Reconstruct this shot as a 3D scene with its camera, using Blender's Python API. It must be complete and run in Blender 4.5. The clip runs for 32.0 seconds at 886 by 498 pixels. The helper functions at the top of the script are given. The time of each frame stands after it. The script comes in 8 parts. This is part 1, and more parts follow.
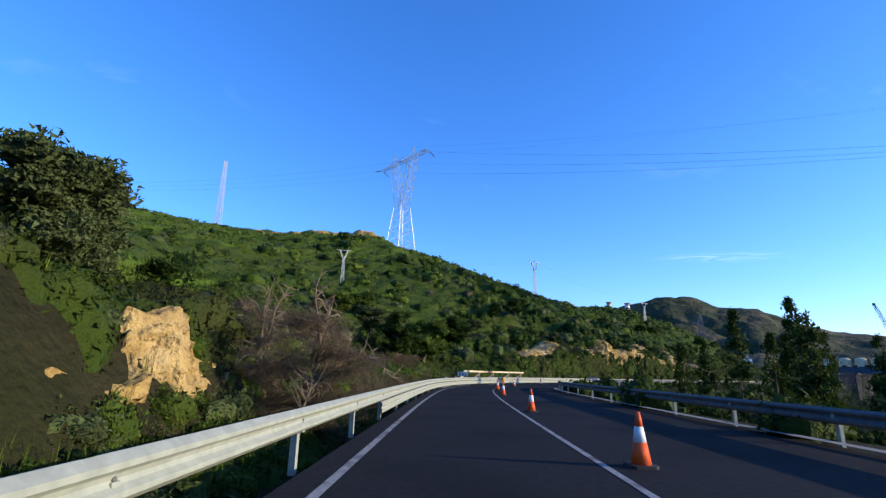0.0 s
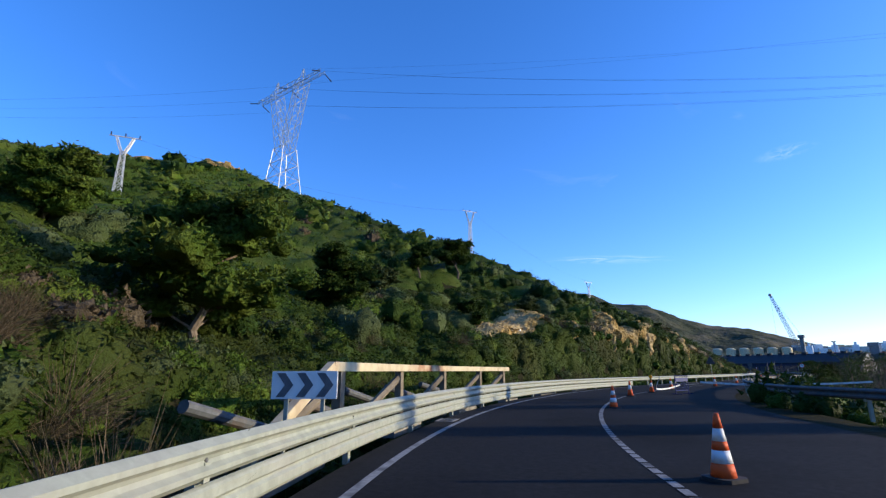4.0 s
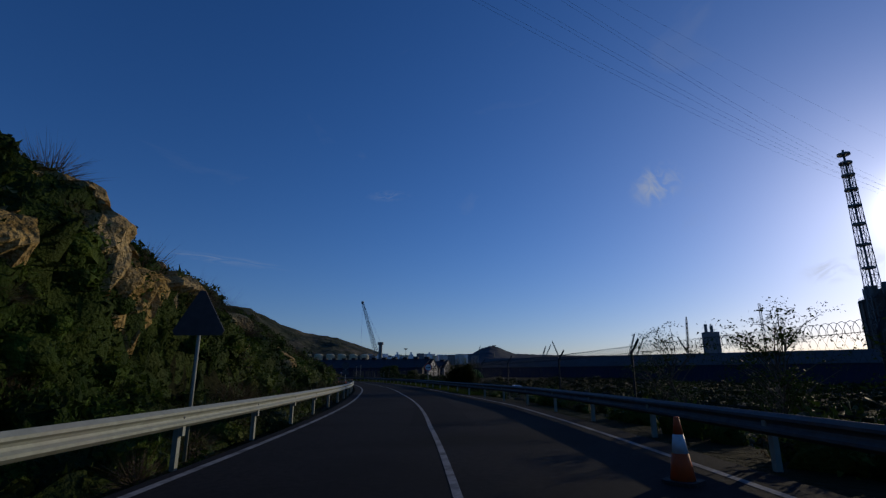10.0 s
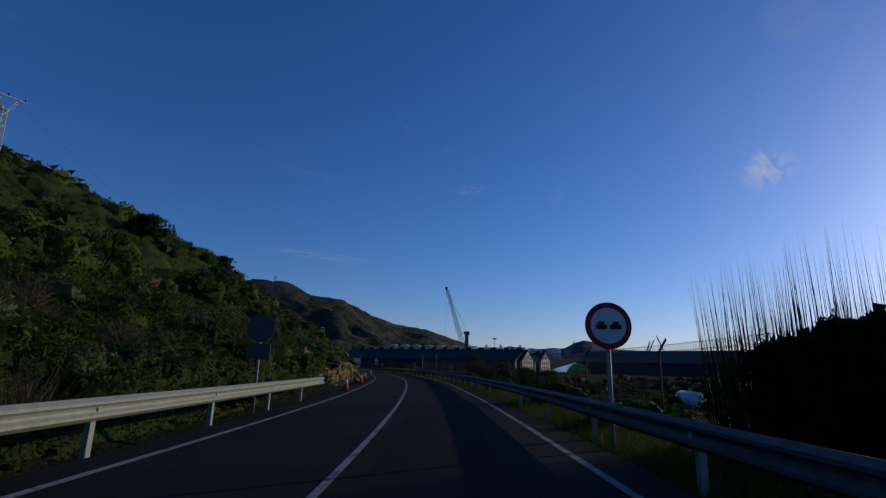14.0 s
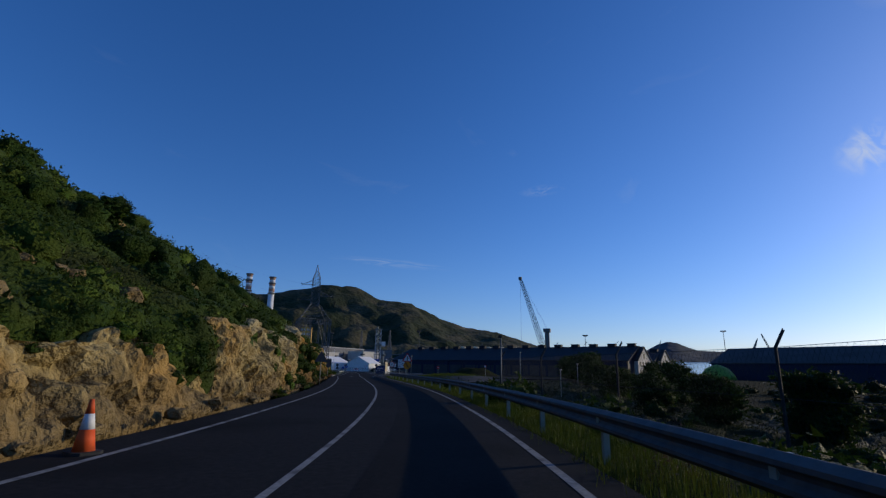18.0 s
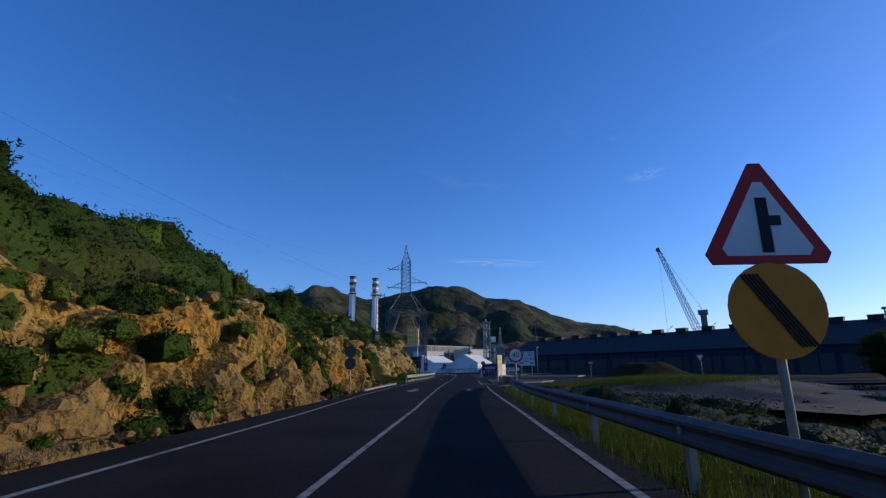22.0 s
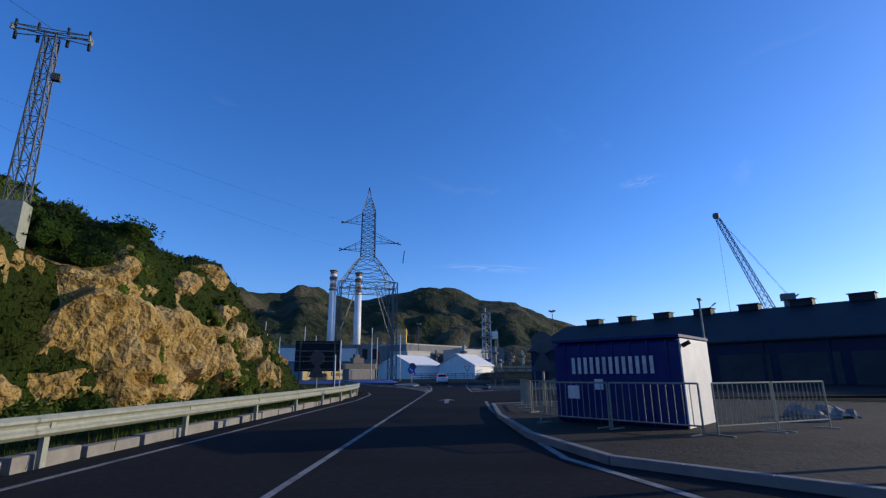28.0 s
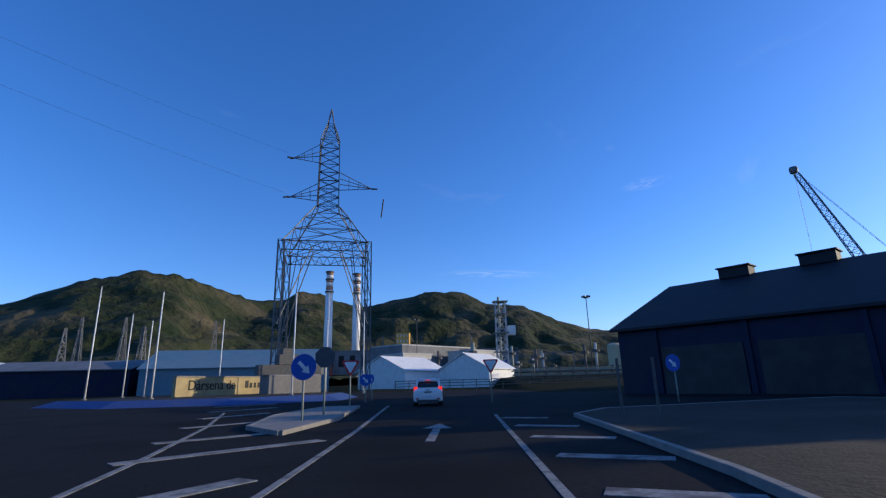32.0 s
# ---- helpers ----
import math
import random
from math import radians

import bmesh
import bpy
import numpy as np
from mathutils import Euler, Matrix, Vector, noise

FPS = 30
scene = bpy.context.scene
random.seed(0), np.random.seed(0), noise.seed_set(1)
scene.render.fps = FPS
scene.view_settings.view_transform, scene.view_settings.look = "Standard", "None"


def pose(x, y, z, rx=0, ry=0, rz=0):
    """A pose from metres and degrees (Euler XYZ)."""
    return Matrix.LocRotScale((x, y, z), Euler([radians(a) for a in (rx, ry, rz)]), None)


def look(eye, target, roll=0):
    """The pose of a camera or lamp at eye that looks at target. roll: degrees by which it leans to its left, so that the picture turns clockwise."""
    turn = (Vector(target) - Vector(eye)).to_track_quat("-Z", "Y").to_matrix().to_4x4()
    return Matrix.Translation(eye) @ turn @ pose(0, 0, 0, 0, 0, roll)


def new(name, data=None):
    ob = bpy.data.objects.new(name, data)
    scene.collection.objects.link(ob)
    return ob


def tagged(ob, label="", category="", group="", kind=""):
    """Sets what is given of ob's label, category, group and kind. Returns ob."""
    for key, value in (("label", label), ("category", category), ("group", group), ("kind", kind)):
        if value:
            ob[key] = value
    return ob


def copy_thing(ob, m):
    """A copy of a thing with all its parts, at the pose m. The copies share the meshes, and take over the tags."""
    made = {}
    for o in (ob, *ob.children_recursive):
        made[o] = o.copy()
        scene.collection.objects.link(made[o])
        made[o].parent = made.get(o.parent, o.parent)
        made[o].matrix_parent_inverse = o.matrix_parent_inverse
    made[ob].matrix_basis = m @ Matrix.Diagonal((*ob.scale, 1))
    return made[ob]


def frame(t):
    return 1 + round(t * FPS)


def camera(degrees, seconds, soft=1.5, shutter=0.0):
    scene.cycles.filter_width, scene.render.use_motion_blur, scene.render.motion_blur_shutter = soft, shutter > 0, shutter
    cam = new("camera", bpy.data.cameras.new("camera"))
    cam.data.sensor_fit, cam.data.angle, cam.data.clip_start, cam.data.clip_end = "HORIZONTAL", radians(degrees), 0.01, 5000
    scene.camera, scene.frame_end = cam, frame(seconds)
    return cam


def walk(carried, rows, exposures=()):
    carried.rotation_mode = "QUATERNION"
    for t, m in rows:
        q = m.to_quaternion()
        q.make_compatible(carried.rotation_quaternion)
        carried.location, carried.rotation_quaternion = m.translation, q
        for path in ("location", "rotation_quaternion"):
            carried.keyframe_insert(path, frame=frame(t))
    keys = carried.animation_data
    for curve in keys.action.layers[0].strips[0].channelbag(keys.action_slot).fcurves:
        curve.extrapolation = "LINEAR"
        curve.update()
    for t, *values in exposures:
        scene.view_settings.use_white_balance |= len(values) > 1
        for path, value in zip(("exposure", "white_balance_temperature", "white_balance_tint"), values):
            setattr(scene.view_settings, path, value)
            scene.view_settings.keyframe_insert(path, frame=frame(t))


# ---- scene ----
# ---- camera and its way ----
cam = camera(84.0, 32.0, soft=1.3)
ROWS = [
    (0.0, 0.0, 0.0, 0.01, 13.65, 1.37), (0.5, 0.15, 5.73, -0.04, 13.69, 1.23), (1.0, 0.31, 11.61, -0.22, 13.59, 1.5), (1.5, 0.5, 17.53, -0.53, 13.7, 1.45),
    (2.0, 0.73, 23.48, -0.86, 13.8, 1.17), (2.5, 1.01, 29.46, -1.7, 13.86, 0.98), (3.0, 1.43, 35.43, -3.46, 13.65, 0.45), (3.5, 2.1, 41.3, -6.54, 13.65, 0.07),
    (4.0, 3.12, 46.98, -10.97, 13.65, -0.28), (4.5, 4.58, 52.38, -16.37, 14.13, -0.74), (5.0, 6.51, 57.5, -21.96, 14.45, -1.16), (5.5, 8.94, 62.43, -27.55, 14.37, -1.46),
    (6.0, 11.87, 67.2, -32.75, 14.3, -1.89), (6.5, 15.1, 71.55, -37.46, 14.05, -2.01), (7.0, 18.58, 75.55, -41.67, 14.5, -1.72), (7.5, 22.5, 79.45, -45.73, 14.76, -1.23),
    (8.0, 26.83, 83.2, -49.42, 14.45, -0.77), (8.5, 31.38, 86.69, -52.68, 14.43, -0.38), (9.0, 36.01, 89.95, -54.2, 14.52, -0.19), (9.5, 40.76, 93.16, -54.69, 14.39, -0.18),
    (10.0, 45.73, 96.5, -54.64, 14.02, -0.16), (10.5, 50.68, 99.86, -54.04, 13.82, -0.24), (11.0, 55.32, 103.14, -52.6, 13.57, -0.42), (11.5, 59.66, 106.39, -50.74, 13.56, -0.29),
    (12.0, 63.84, 109.72, -49.23, 13.38, 0.17), (12.5, 68.03, 113.23, -47.9, 13.42, 0.86), (13.0, 72.26, 116.95, -46.65, 13.25, 1.21), (13.5, 76.59, 120.93, -45.3, 13.19, 1.37),
    (14.0, 81.03, 125.19, -44.13, 13.17, 1.4), (14.5, 85.62, 129.75, -43.23, 13.03, 1.03), (15.0, 90.5, 134.8, -41.83, 13.65, 0.64), (15.5, 95.67, 140.41, -40.7, 13.65, 0.47),
    (16.0, 100.93, 146.28, -40.1, 13.65, 0.47), (16.5, 106.06, 152.11, -39.66, 13.48, 0.65), (17.0, 110.87, 157.73, -38.47, 13.58, 0.67), (17.5, 115.36, 163.2, -37.37, 13.45, 0.81),
    (18.0, 119.66, 168.67, -36.07, 13.5, 1.06), (18.5, 123.84, 174.33, -33.88, 13.46, 0.88), (19.0, 127.84, 180.27, -31.08, 13.45, 1.29), (19.5, 131.55, 186.34, -28.91, 13.44, 1.01),
    (20.0, 134.99, 192.42, -27.18, 13.32, 0.66), (20.5, 138.17, 198.42, -25.78, 13.28, 0.69), (21.0, 141.09, 204.21, -24.61, 13.18, 0.26), (21.5, 143.81, 209.85, -23.98, 13.31, -0.46),
    (22.0, 146.43, 215.39, -23.8, 13.43, -0.7), (22.5, 149.04, 220.93, -23.68, 13.55, -0.55), (23.0, 151.73, 226.64, -23.89, 13.5, -0.33), (23.5, 154.5, 232.45, -24.21, 13.24, -0.55),
    (24.0, 157.27, 238.15, -24.65, 13.38, -0.47), (24.5, 160.0, 243.65, -25.25, 13.43, -1.04), (25.0, 162.72, 248.99, -25.76, 13.3, -1.7), (25.5, 165.42, 254.24, -25.81, 13.45, -2.13),
    (26.0, 168.12, 259.43, -26.19, 13.65, -1.28), (26.5, 170.82, 264.59, -26.2, 13.65, -0.9), (27.0, 173.5, 269.76, -25.65, 13.65, -0.84), (27.5, 176.14, 275.01, -24.82, 14.08, -1.08),
    (28.0, 178.76, 280.34, -24.53, 14.01, -0.43), (28.5, 181.36, 285.68, -24.41, 13.33, -0.43), (29.0, 183.89, 290.9, -24.46, 13.53, -0.96), (29.5, 186.34, 295.93, -24.51, 13.09, -0.84),
    (30.0, 188.69, 300.76, -24.52, 12.94, -0.46), (30.5, 191.0, 305.5, -24.55, 12.86, -0.51), (31.0, 193.41, 310.42, -24.59, 12.96, -0.42), (31.5, 196.09, 315.9, -24.53, 13.07, -1.18),
    (32.0, 199.02, 322.01, -23.95, 14.79, -1.51),
]
TILT = 0.35
walk(cam, [(t, pose(x, y, 1.3, 90 + p + TILT, 0, w) @ pose(0, 0, 0, 0, 0, r)) for t, x, y, w, p, r in ROWS],
     exposures=[(0, 0.45), (2.5, 0.4), (4.5, 0.2), (6, -0.25), (7, -0.7), (8, -1.2), (9, -1.65), (10, -1.85), (11.5, -1.8), (13, -1.65),
                (14.5, -1.45), (16.5, -1.2), (18, -1.1), (20, -0.85), (22, -0.6), (25, -0.48), (28, -0.42), (32, -0.32)])

# ---- world and sun ----
SUN_AZ, SUN_EL = 101.0, 13.2
world = bpy.data.worlds.new("sky")
scene.world = world
world.use_nodes = True
wn, wl = world.node_tree.nodes, world.node_tree.links
sky = wn.new("ShaderNodeTexSky")
sky.sky_type, sky.sun_disc = "NISHITA", False
sky.sun_elevation, sky.sun_rotation = radians(SUN_EL), radians(SUN_AZ)
sky.air_density, sky.dust_density, sky.ozone_density, sky.altitude = 1.0, 0.4, 4.0, 100
wn["Background"].inputs["Strength"].default_value = 0.15
tone = wn.new("ShaderNodeHueSaturation")
tone.inputs["Saturation"].default_value, tone.inputs["Value"].default_value = 1.17, 1.68
tint = wn.new("ShaderNodeMix")
tint.data_type, tint.blend_type = "RGBA", "MULTIPLY"
tint.inputs["Factor"].default_value, tint.inputs["B"].default_value = 1.0, (.905, .90, 1.22, 1)
wl.new(sky.outputs[0], tone.inputs["Color"])
wl.new(tone.outputs[0], tint.inputs["A"])
# thin high cirrus
wc = wn.new("ShaderNodeTexCoord")
wm = wn.new("ShaderNodeMapping")
wm.inputs["Scale"].default_value, wm.inputs["Rotation"].default_value = (2.2, 5.5, 9.0), (0, 0, .7)
wz = wn.new("ShaderNodeTexNoise")
wz.inputs["Scale"].default_value, wz.inputs["Detail"].default_value, wz.inputs["Distortion"].default_value = 1.3, 8, .8
wr = wn.new("ShaderNodeMapRange")
wr.inputs["From Min"].default_value, wr.inputs["From Max"].default_value, wr.inputs["To Max"].default_value = .66, .84, .10
wx = wn.new("ShaderNodeMix")
wx.data_type = "RGBA"
wx.inputs["B"].default_value = (5.6, 6.2, 7.4, 1)
wl.new(wc.outputs["Generated"], wm.inputs["Vector"])
wl.new(wm.outputs[0], wz.inputs["Vector"])
wl.new(wz.outputs["Fac"], wr.inputs["Value"])
wl.new(wr.outputs[0], wx.inputs["Factor"])
wl.new(tint.outputs["Result"], wx.inputs["A"])


def way(az, el):
    """The direction at a compass bearing and a height, in degrees."""
    a, e = radians(az), radians(el)
    return Vector((math.sin(a) * math.cos(e), math.cos(a) * math.cos(e), math.sin(e)))


def sky_dot(v):
    d = wn.new("ShaderNodeVectorMath")
    d.operation = "DOT_PRODUCT"
    d.inputs[1].default_value = v
    wl.new(wc.outputs["Generated"], d.inputs[0])
    return d.outputs["Value"]


def wisp(under, az, el, wide, high, lean, amount, seed):
    """A small torn feather of cirrus at one place in the sky."""
    c = way(az, el)
    u = Vector((math.cos(radians(az)), -math.sin(radians(az)), 0))
    v = c.cross(u)
    u, v = (u * math.cos(lean) - v * math.sin(lean)) / math.tan(radians(wide)), (u * math.sin(lean) + v * math.cos(lean)) / math.tan(radians(high))
    co = wn.new("ShaderNodeCombineXYZ")
    wl.new(sky_dot(u), co.inputs[0])
    wl.new(sky_dot(v), co.inputs[1])
    co.inputs[2].default_value = seed
    ln = wn.new("ShaderNodeVectorMath")
    ln.operation = "DISTANCE"
    ln.inputs[1].default_value = (0, 0, seed)
    wl.new(co.outputs[0], ln.inputs[0])
    edge = wn.new("ShaderNodeMapRange")
    edge.interpolation_type = "SMOOTHSTEP"
    for key, val in (("From Min", 1.0), ("From Max", .1), ("To Min", 0.0), ("To Max", amount)):
        edge.inputs[key].default_value = val
    wl.new(ln.outputs["Value"], edge.inputs["Value"])
    st = wn.new("ShaderNodeMapping")
    st.inputs["Scale"].default_value = (1.6, .9, 1)
    wl.new(co.outputs[0], st.inputs["Vector"])
    nz = wn.new("ShaderNodeTexNoise")
    nz.inputs["Scale"].default_value, nz.inputs["Detail"].default_value, nz.inputs["Distortion"].default_value = 1.5, 7, 1.2
    wl.new(st.outputs[0], nz.inputs["Vector"])
    tear = wn.new("ShaderNodeMapRange")
    tear.inputs["From Min"].default_value, tear.inputs["From Max"].default_value = .40, .66
    wl.new(nz.outputs["Fac"], tear.inputs["Value"])
    mu = wn.new("ShaderNodeMath")
    mu.operation = "MULTIPLY"
    wl.new(edge.outputs[0], mu.inputs[0])
    wl.new(tear.outputs[0], mu.inputs[1])
    mx = wn.new("ShaderNodeMix")
    mx.data_type = "RGBA"
    mx.inputs["B"].default_value = (8.4, 8.8, 9.2, 1)
    wl.new(mu.outputs[0], mx.inputs["Factor"])
    wl.new(under, mx.inputs["A"])
    return mx.outputs["Result"]


above = wx.outputs["Result"]
for row in ((79.5, 19.9, 3.4, 2.6, .5, .6, 3.0), (95, 9.6, 5.0, 1.6, .2, .7, 8.0), (30, 12.0, 8.0, .6, -.06, .2, 5.0), (48, 20.4, 3.0, .8, .1, .16, 1.0)):
    above = wisp(above, *row)
# the bright haze round the sun
for power, colour in ((10, (.55, .85, 1.05, 1)), (110, (4.2, 4.2, 3.7, 1)), (900, (50, 46, 38, 1))):
    toward = wn.new("ShaderNodeMath")
    toward.operation, toward.inputs[1].default_value = "MAXIMUM", 0.0
    wl.new(sky_dot(way(SUN_AZ, SUN_EL)), toward.inputs[0])
    lobe = wn.new("ShaderNodeMath")
    lobe.operation, lobe.inputs[1].default_value = "POWER", power
    wl.new(toward.outputs[0], lobe.inputs[0])
    glow = wn.new("ShaderNodeMix")
    glow.data_type, glow.blend_type = "RGBA", "ADD"
    glow.inputs["B"].default_value = colour
    wl.new(lobe.outputs[0], glow.inputs["Factor"])
    wl.new(above, glow.inputs["A"])
    above = glow.outputs["Result"]
wl.new(above, wn["Background"].inputs["Color"])
sd = bpy.data.lights.new("sun", "SUN")
sd.energy, sd.angle, sd.color = 4.9, radians(0.5), (1.0, 0.85, 0.60)
sun = new("sun", sd)
sun.matrix_world = look((0, 0, 100), (-math.sin(radians(SUN_AZ)), -math.cos(radians(SUN_AZ)), 100 - math.tan(radians(SUN_EL))))


# ---- building helpers ----
def link(name, verts, faces, mat, parent=None, label="", smooth=False, kind=""):
    me = bpy.data.meshes.new(name)
    me.from_pydata([tuple(v) for v in verts], [], faces)
    if mat is not None:
        me.materials.append(mat)
    if smooth:
        me.polygons.foreach_set("use_smooth", [True] * len(me.polygons))
    me.update()
    ob = new(name, me)
    if parent is not None:
        ob.parent = parent
    tagged(ob, label, "", "", kind)
    return ob


def grid_ob(name, P, mat, parent=None, smooth=True, kind="", label=""):
    """A sheet from an array of rows and columns of places."""
    n, m = P.shape[:2]
    i = np.arange(n * m).reshape(n, m)
    q = np.stack([i[:-1, :-1], i[:-1, 1:], i[1:, 1:], i[1:, :-1]], -1).reshape(-1, 4)
    return quads_ob(name, P.reshape(-1, 3), q, mat, parent, smooth, kind, label)


def quads_ob(name, V, Q, mat, parent=None, smooth=False, kind="", label=""):
    me = bpy.data.meshes.new(name)
    V = np.ascontiguousarray(V, dtype=np.float32)
    Q = np.ascontiguousarray(Q, dtype=np.int32)
    k = Q.shape[1]
    me.vertices.add(len(V))
    me.vertices.foreach_set("co", V.ravel())
    me.loops.add(Q.size)
    me.loops.foreach_set("vertex_index", Q.ravel())
    me.polygons.add(len(Q))
    me.polygons.foreach_set("loop_start", np.arange(0, Q.size, k, dtype=np.int32))
    me.polygons.foreach_set("use_smooth", np.full(len(Q), smooth))
    me.materials.append(mat)
    me.update(calc_edges=True)
    ob = new(name, me)
    if parent is not None:
        ob.parent = parent
    return tagged(ob, label, "", "", kind)


def empty(name, m=None, label="", category="", group="", kind=""):
    ob = new(name)
    if m is not None:
        ob.matrix_world = m
    return tagged(ob, label, category, group, kind)


class Shape:
    """Gathers pieces of one part's mesh."""

    def __init__(self):
        self.v, self.f = [], []

    def add(self, verts, faces):
        n = len(self.v)
        self.v += [tuple(p) for p in verts]
        self.f += [tuple(i + n for i in f) for f in faces]
        return self

    def box(self, c, size, rz=0.0, m=None):
        a, b, h = size[0] / 2, size[1] / 2, size[2] / 2
        k = min(a, b, h) * 0.12
        r = m if m is not None else Matrix.Rotation(rz, 3, "Z")
        pts = []
        for z, e in ((-h, k), (-h + k, 0), (h - k, 0), (h, k)):
            pts += [(-a + e, -b + e, z), (a - e, -b + e, z), (a - e, b - e, z), (-a + e, b - e, z)]
        pts = [r @ Vector(p) + Vector(c) for p in pts]
        fs = [(3, 2, 1, 0), (12, 13, 14, 15)]
        for l in range(3):
            for i in range(4):
                j = (i + 1) % 4
                fs.append((l * 4 + i, l * 4 + j, l * 4 + 4 + j, l * 4 + 4 + i))
        return self.add(pts, fs)

    def tube(self, p, q, r, n=8, r2=None, cap=True):
        p, q = Vector(p), Vector(q)
        d = q - p
        if d.length < 1e-6:
            return self
        u = d.orthogonal().normalized()
        if abs(d.normalized().z) > 0.98:
            u = Vector((1, 0, 0))
        w = d.normalized().cross(u).normalized()
        u = w.cross(d.normalized())
        r2 = r if r2 is None else r2
        pts = []
        for c, rr in ((p, r), (q, r2)):
            for i in range(n):
                a = 2 * math.pi * (i + 0.5) / n
                pts.append(c + (u * math.cos(a) + w * math.sin(a)) * rr)
        fs = [(i, (i + 1) % n, n + (i + 1) % n, n + i) for i in range(n)]
        if cap:
            fs += [tuple(range(n))[::-1], tuple(range(n, 2 * n))]
        return self.add(pts, fs)

    def rev(self, prof, n=16, c=(0, 0, 0)):
        pts = []
        for r, z in prof:
            for i in range(n):
                a = 2 * math.pi * i / n
                pts.append((c[0] + r * math.cos(a), c[1] + r * math.sin(a), c[2] + z))
        fs = []
        for l in range(len(prof) - 1):
            for i in range(n):
                j = (i + 1) % n
                fs.append((l * n + i, l * n + j, (l + 1) * n + j, (l + 1) * n + i))
        fs += [tuple(range(n))[::-1], tuple(range((len(prof) - 1) * n, len(prof) * n))]
        return self.add(pts, fs)

    def slab(self, outline, z0, z1, m=None):
        """An upright prism over a plan outline; m turns it into another plane."""
        n = len(outline)
        pts = [Vector((x, y, z0)) for x, y in outline] + [Vector((x, y, z1)) for x, y in outline]
        if m is not None:
            pts = [m @ p for p in pts]
        fs = [tuple(range(n))[::-1], tuple(range(n, 2 * n))] + [(i, (i + 1) % n, n + (i + 1) % n, n + i) for i in range(n)]
        return self.add(pts, fs)

    def done(self, name, mat, parent=None, label="", smooth=False, kind=""):
        return link(name, self.v, self.f, mat, parent, label, smooth, kind)


# ---- the road's line ----
_t = np.array([r[0] for r in ROWS])
_ft = np.arange(0, 32.001, 0.1)
_px = np.interp(_ft, _t, [r[1] for r in ROWS])
_py = np.interp(_ft, _t, [r[2] for r in ROWS])
for _ in range(30):
    _px[1:-1] = (_px[:-2] + 2 * _px[1:-1] + _px[2:]) / 4
    _py[1:-1] = (_py[:-2] + 2 * _py[1:-1] + _py[2:]) / 4
_e = np.arange(150, 0, -1.0)
_hx, _hy = _px[4] - _px[0], _py[4] - _py[0]
_hn = math.hypot(_hx, _hy)
_kx, _ky = _px[-1] - _px[-12], _py[-1] - _py[-12]
_kn = math.hypot(_kx, _ky)
_px = np.concatenate([_px[0] - _hx / _hn * _e, _px, _px[-1] + _kx / _kn * np.arange(1, 90.0)])
_py = np.concatenate([_py[0] - _hy / _hn * _e, _py, _py[-1] + _ky / _kn * np.arange(1, 90.0)])
_ps = np.concatenate([[0], np.cumsum(np.hypot(np.diff(_px), np.diff(_py)))]) - 150.0
S_AX = np.arange(-150, 475.0, 1.0)
X_AX, Y_AX = np.interp(S_AX, _ps, _px), np.interp(S_AX, _ps, _py)
TX, TY = np.gradient(X_AX), np.gradient(Y_AX)
_n = np.hypot(TX, TY)
TX, TY = TX / _n, TY / _n


def at_road(s, lat, z=0.0):
    """The place at s metres along the drive and lat metres to its right."""
    x, y = np.interp(s, S_AX, X_AX), np.interp(s, S_AX, Y_AX)
    tx, ty = np.interp(s, S_AX, TX), np.interp(s, S_AX, TY)
    return np.stack(np.broadcast_arrays(x + ty * lat, y - tx * lat, np.zeros_like(x) + z), -1)


def heading(s):
    return math.atan2(-np.interp(s, S_AX, TX), np.interp(s, S_AX, TY))


def table(*pairs):
    a = np.array(pairs)
    return lambda s: np.interp(s, a[:, 0], a[:, 1])


CENTRE = table((-150, 2.25), (30, 2.25), (75, 1.75), (92, 1.7), (108, 0.75), (114, 0.45), (128, -0.4), (150, -1.2), (178, -1.4), (237, -1.88), (272, -1.75),
               (290, -1.5), (300, -1.6), (323, -2.05), (378, -2.2), (400, -2.6))
LEFT = table((-150, -1.4), (30, -1.45), (75, -1.9), (92, -2.4), (108, -2.9), (120, -3.6), (150, -4.15), (182, -4.1), (237, -5.0), (288, -4.95), (298, -5.3),
             (311, -5.6), (340, -5.5), (372, -5.4), (380, -6.0), (390, -8.2), (396, -10.0), (470, -12))
RIGHT = table((-150, 6.0), (10, 6.0), (30, 6.3), (85, 5.6), (106, 3.9), (137, 3.4), (152, 2.3), (170, 2.0), (188, 1.9), (237, 1.6), (260, 1.8), (290, 1.95), (310, 1.8), (320, 2.0), (350, 1.6), (366, 1.3),
              (400, 1.4))
PAVE_L = table((-150, -1.9), (30, -1.95), (75, -2.6), (108, -3.5), (150, -4.7), (182, -4.9), (237, -6.0), (300, -6.2), (320, -6.6), (350, -6.2), (375, -6.2), (385, -7.4), (396, -10.4), (470, -14))
PAVE_R = table((-150, 8.0), (20, 7.9), (46, 7.3), (85, 6.6), (106, 4.6), (137, 4.0), (152, 2.9), (237, 2.2), (290, 2.4), (310, 3.0), (320, 8.0), (470, 8))


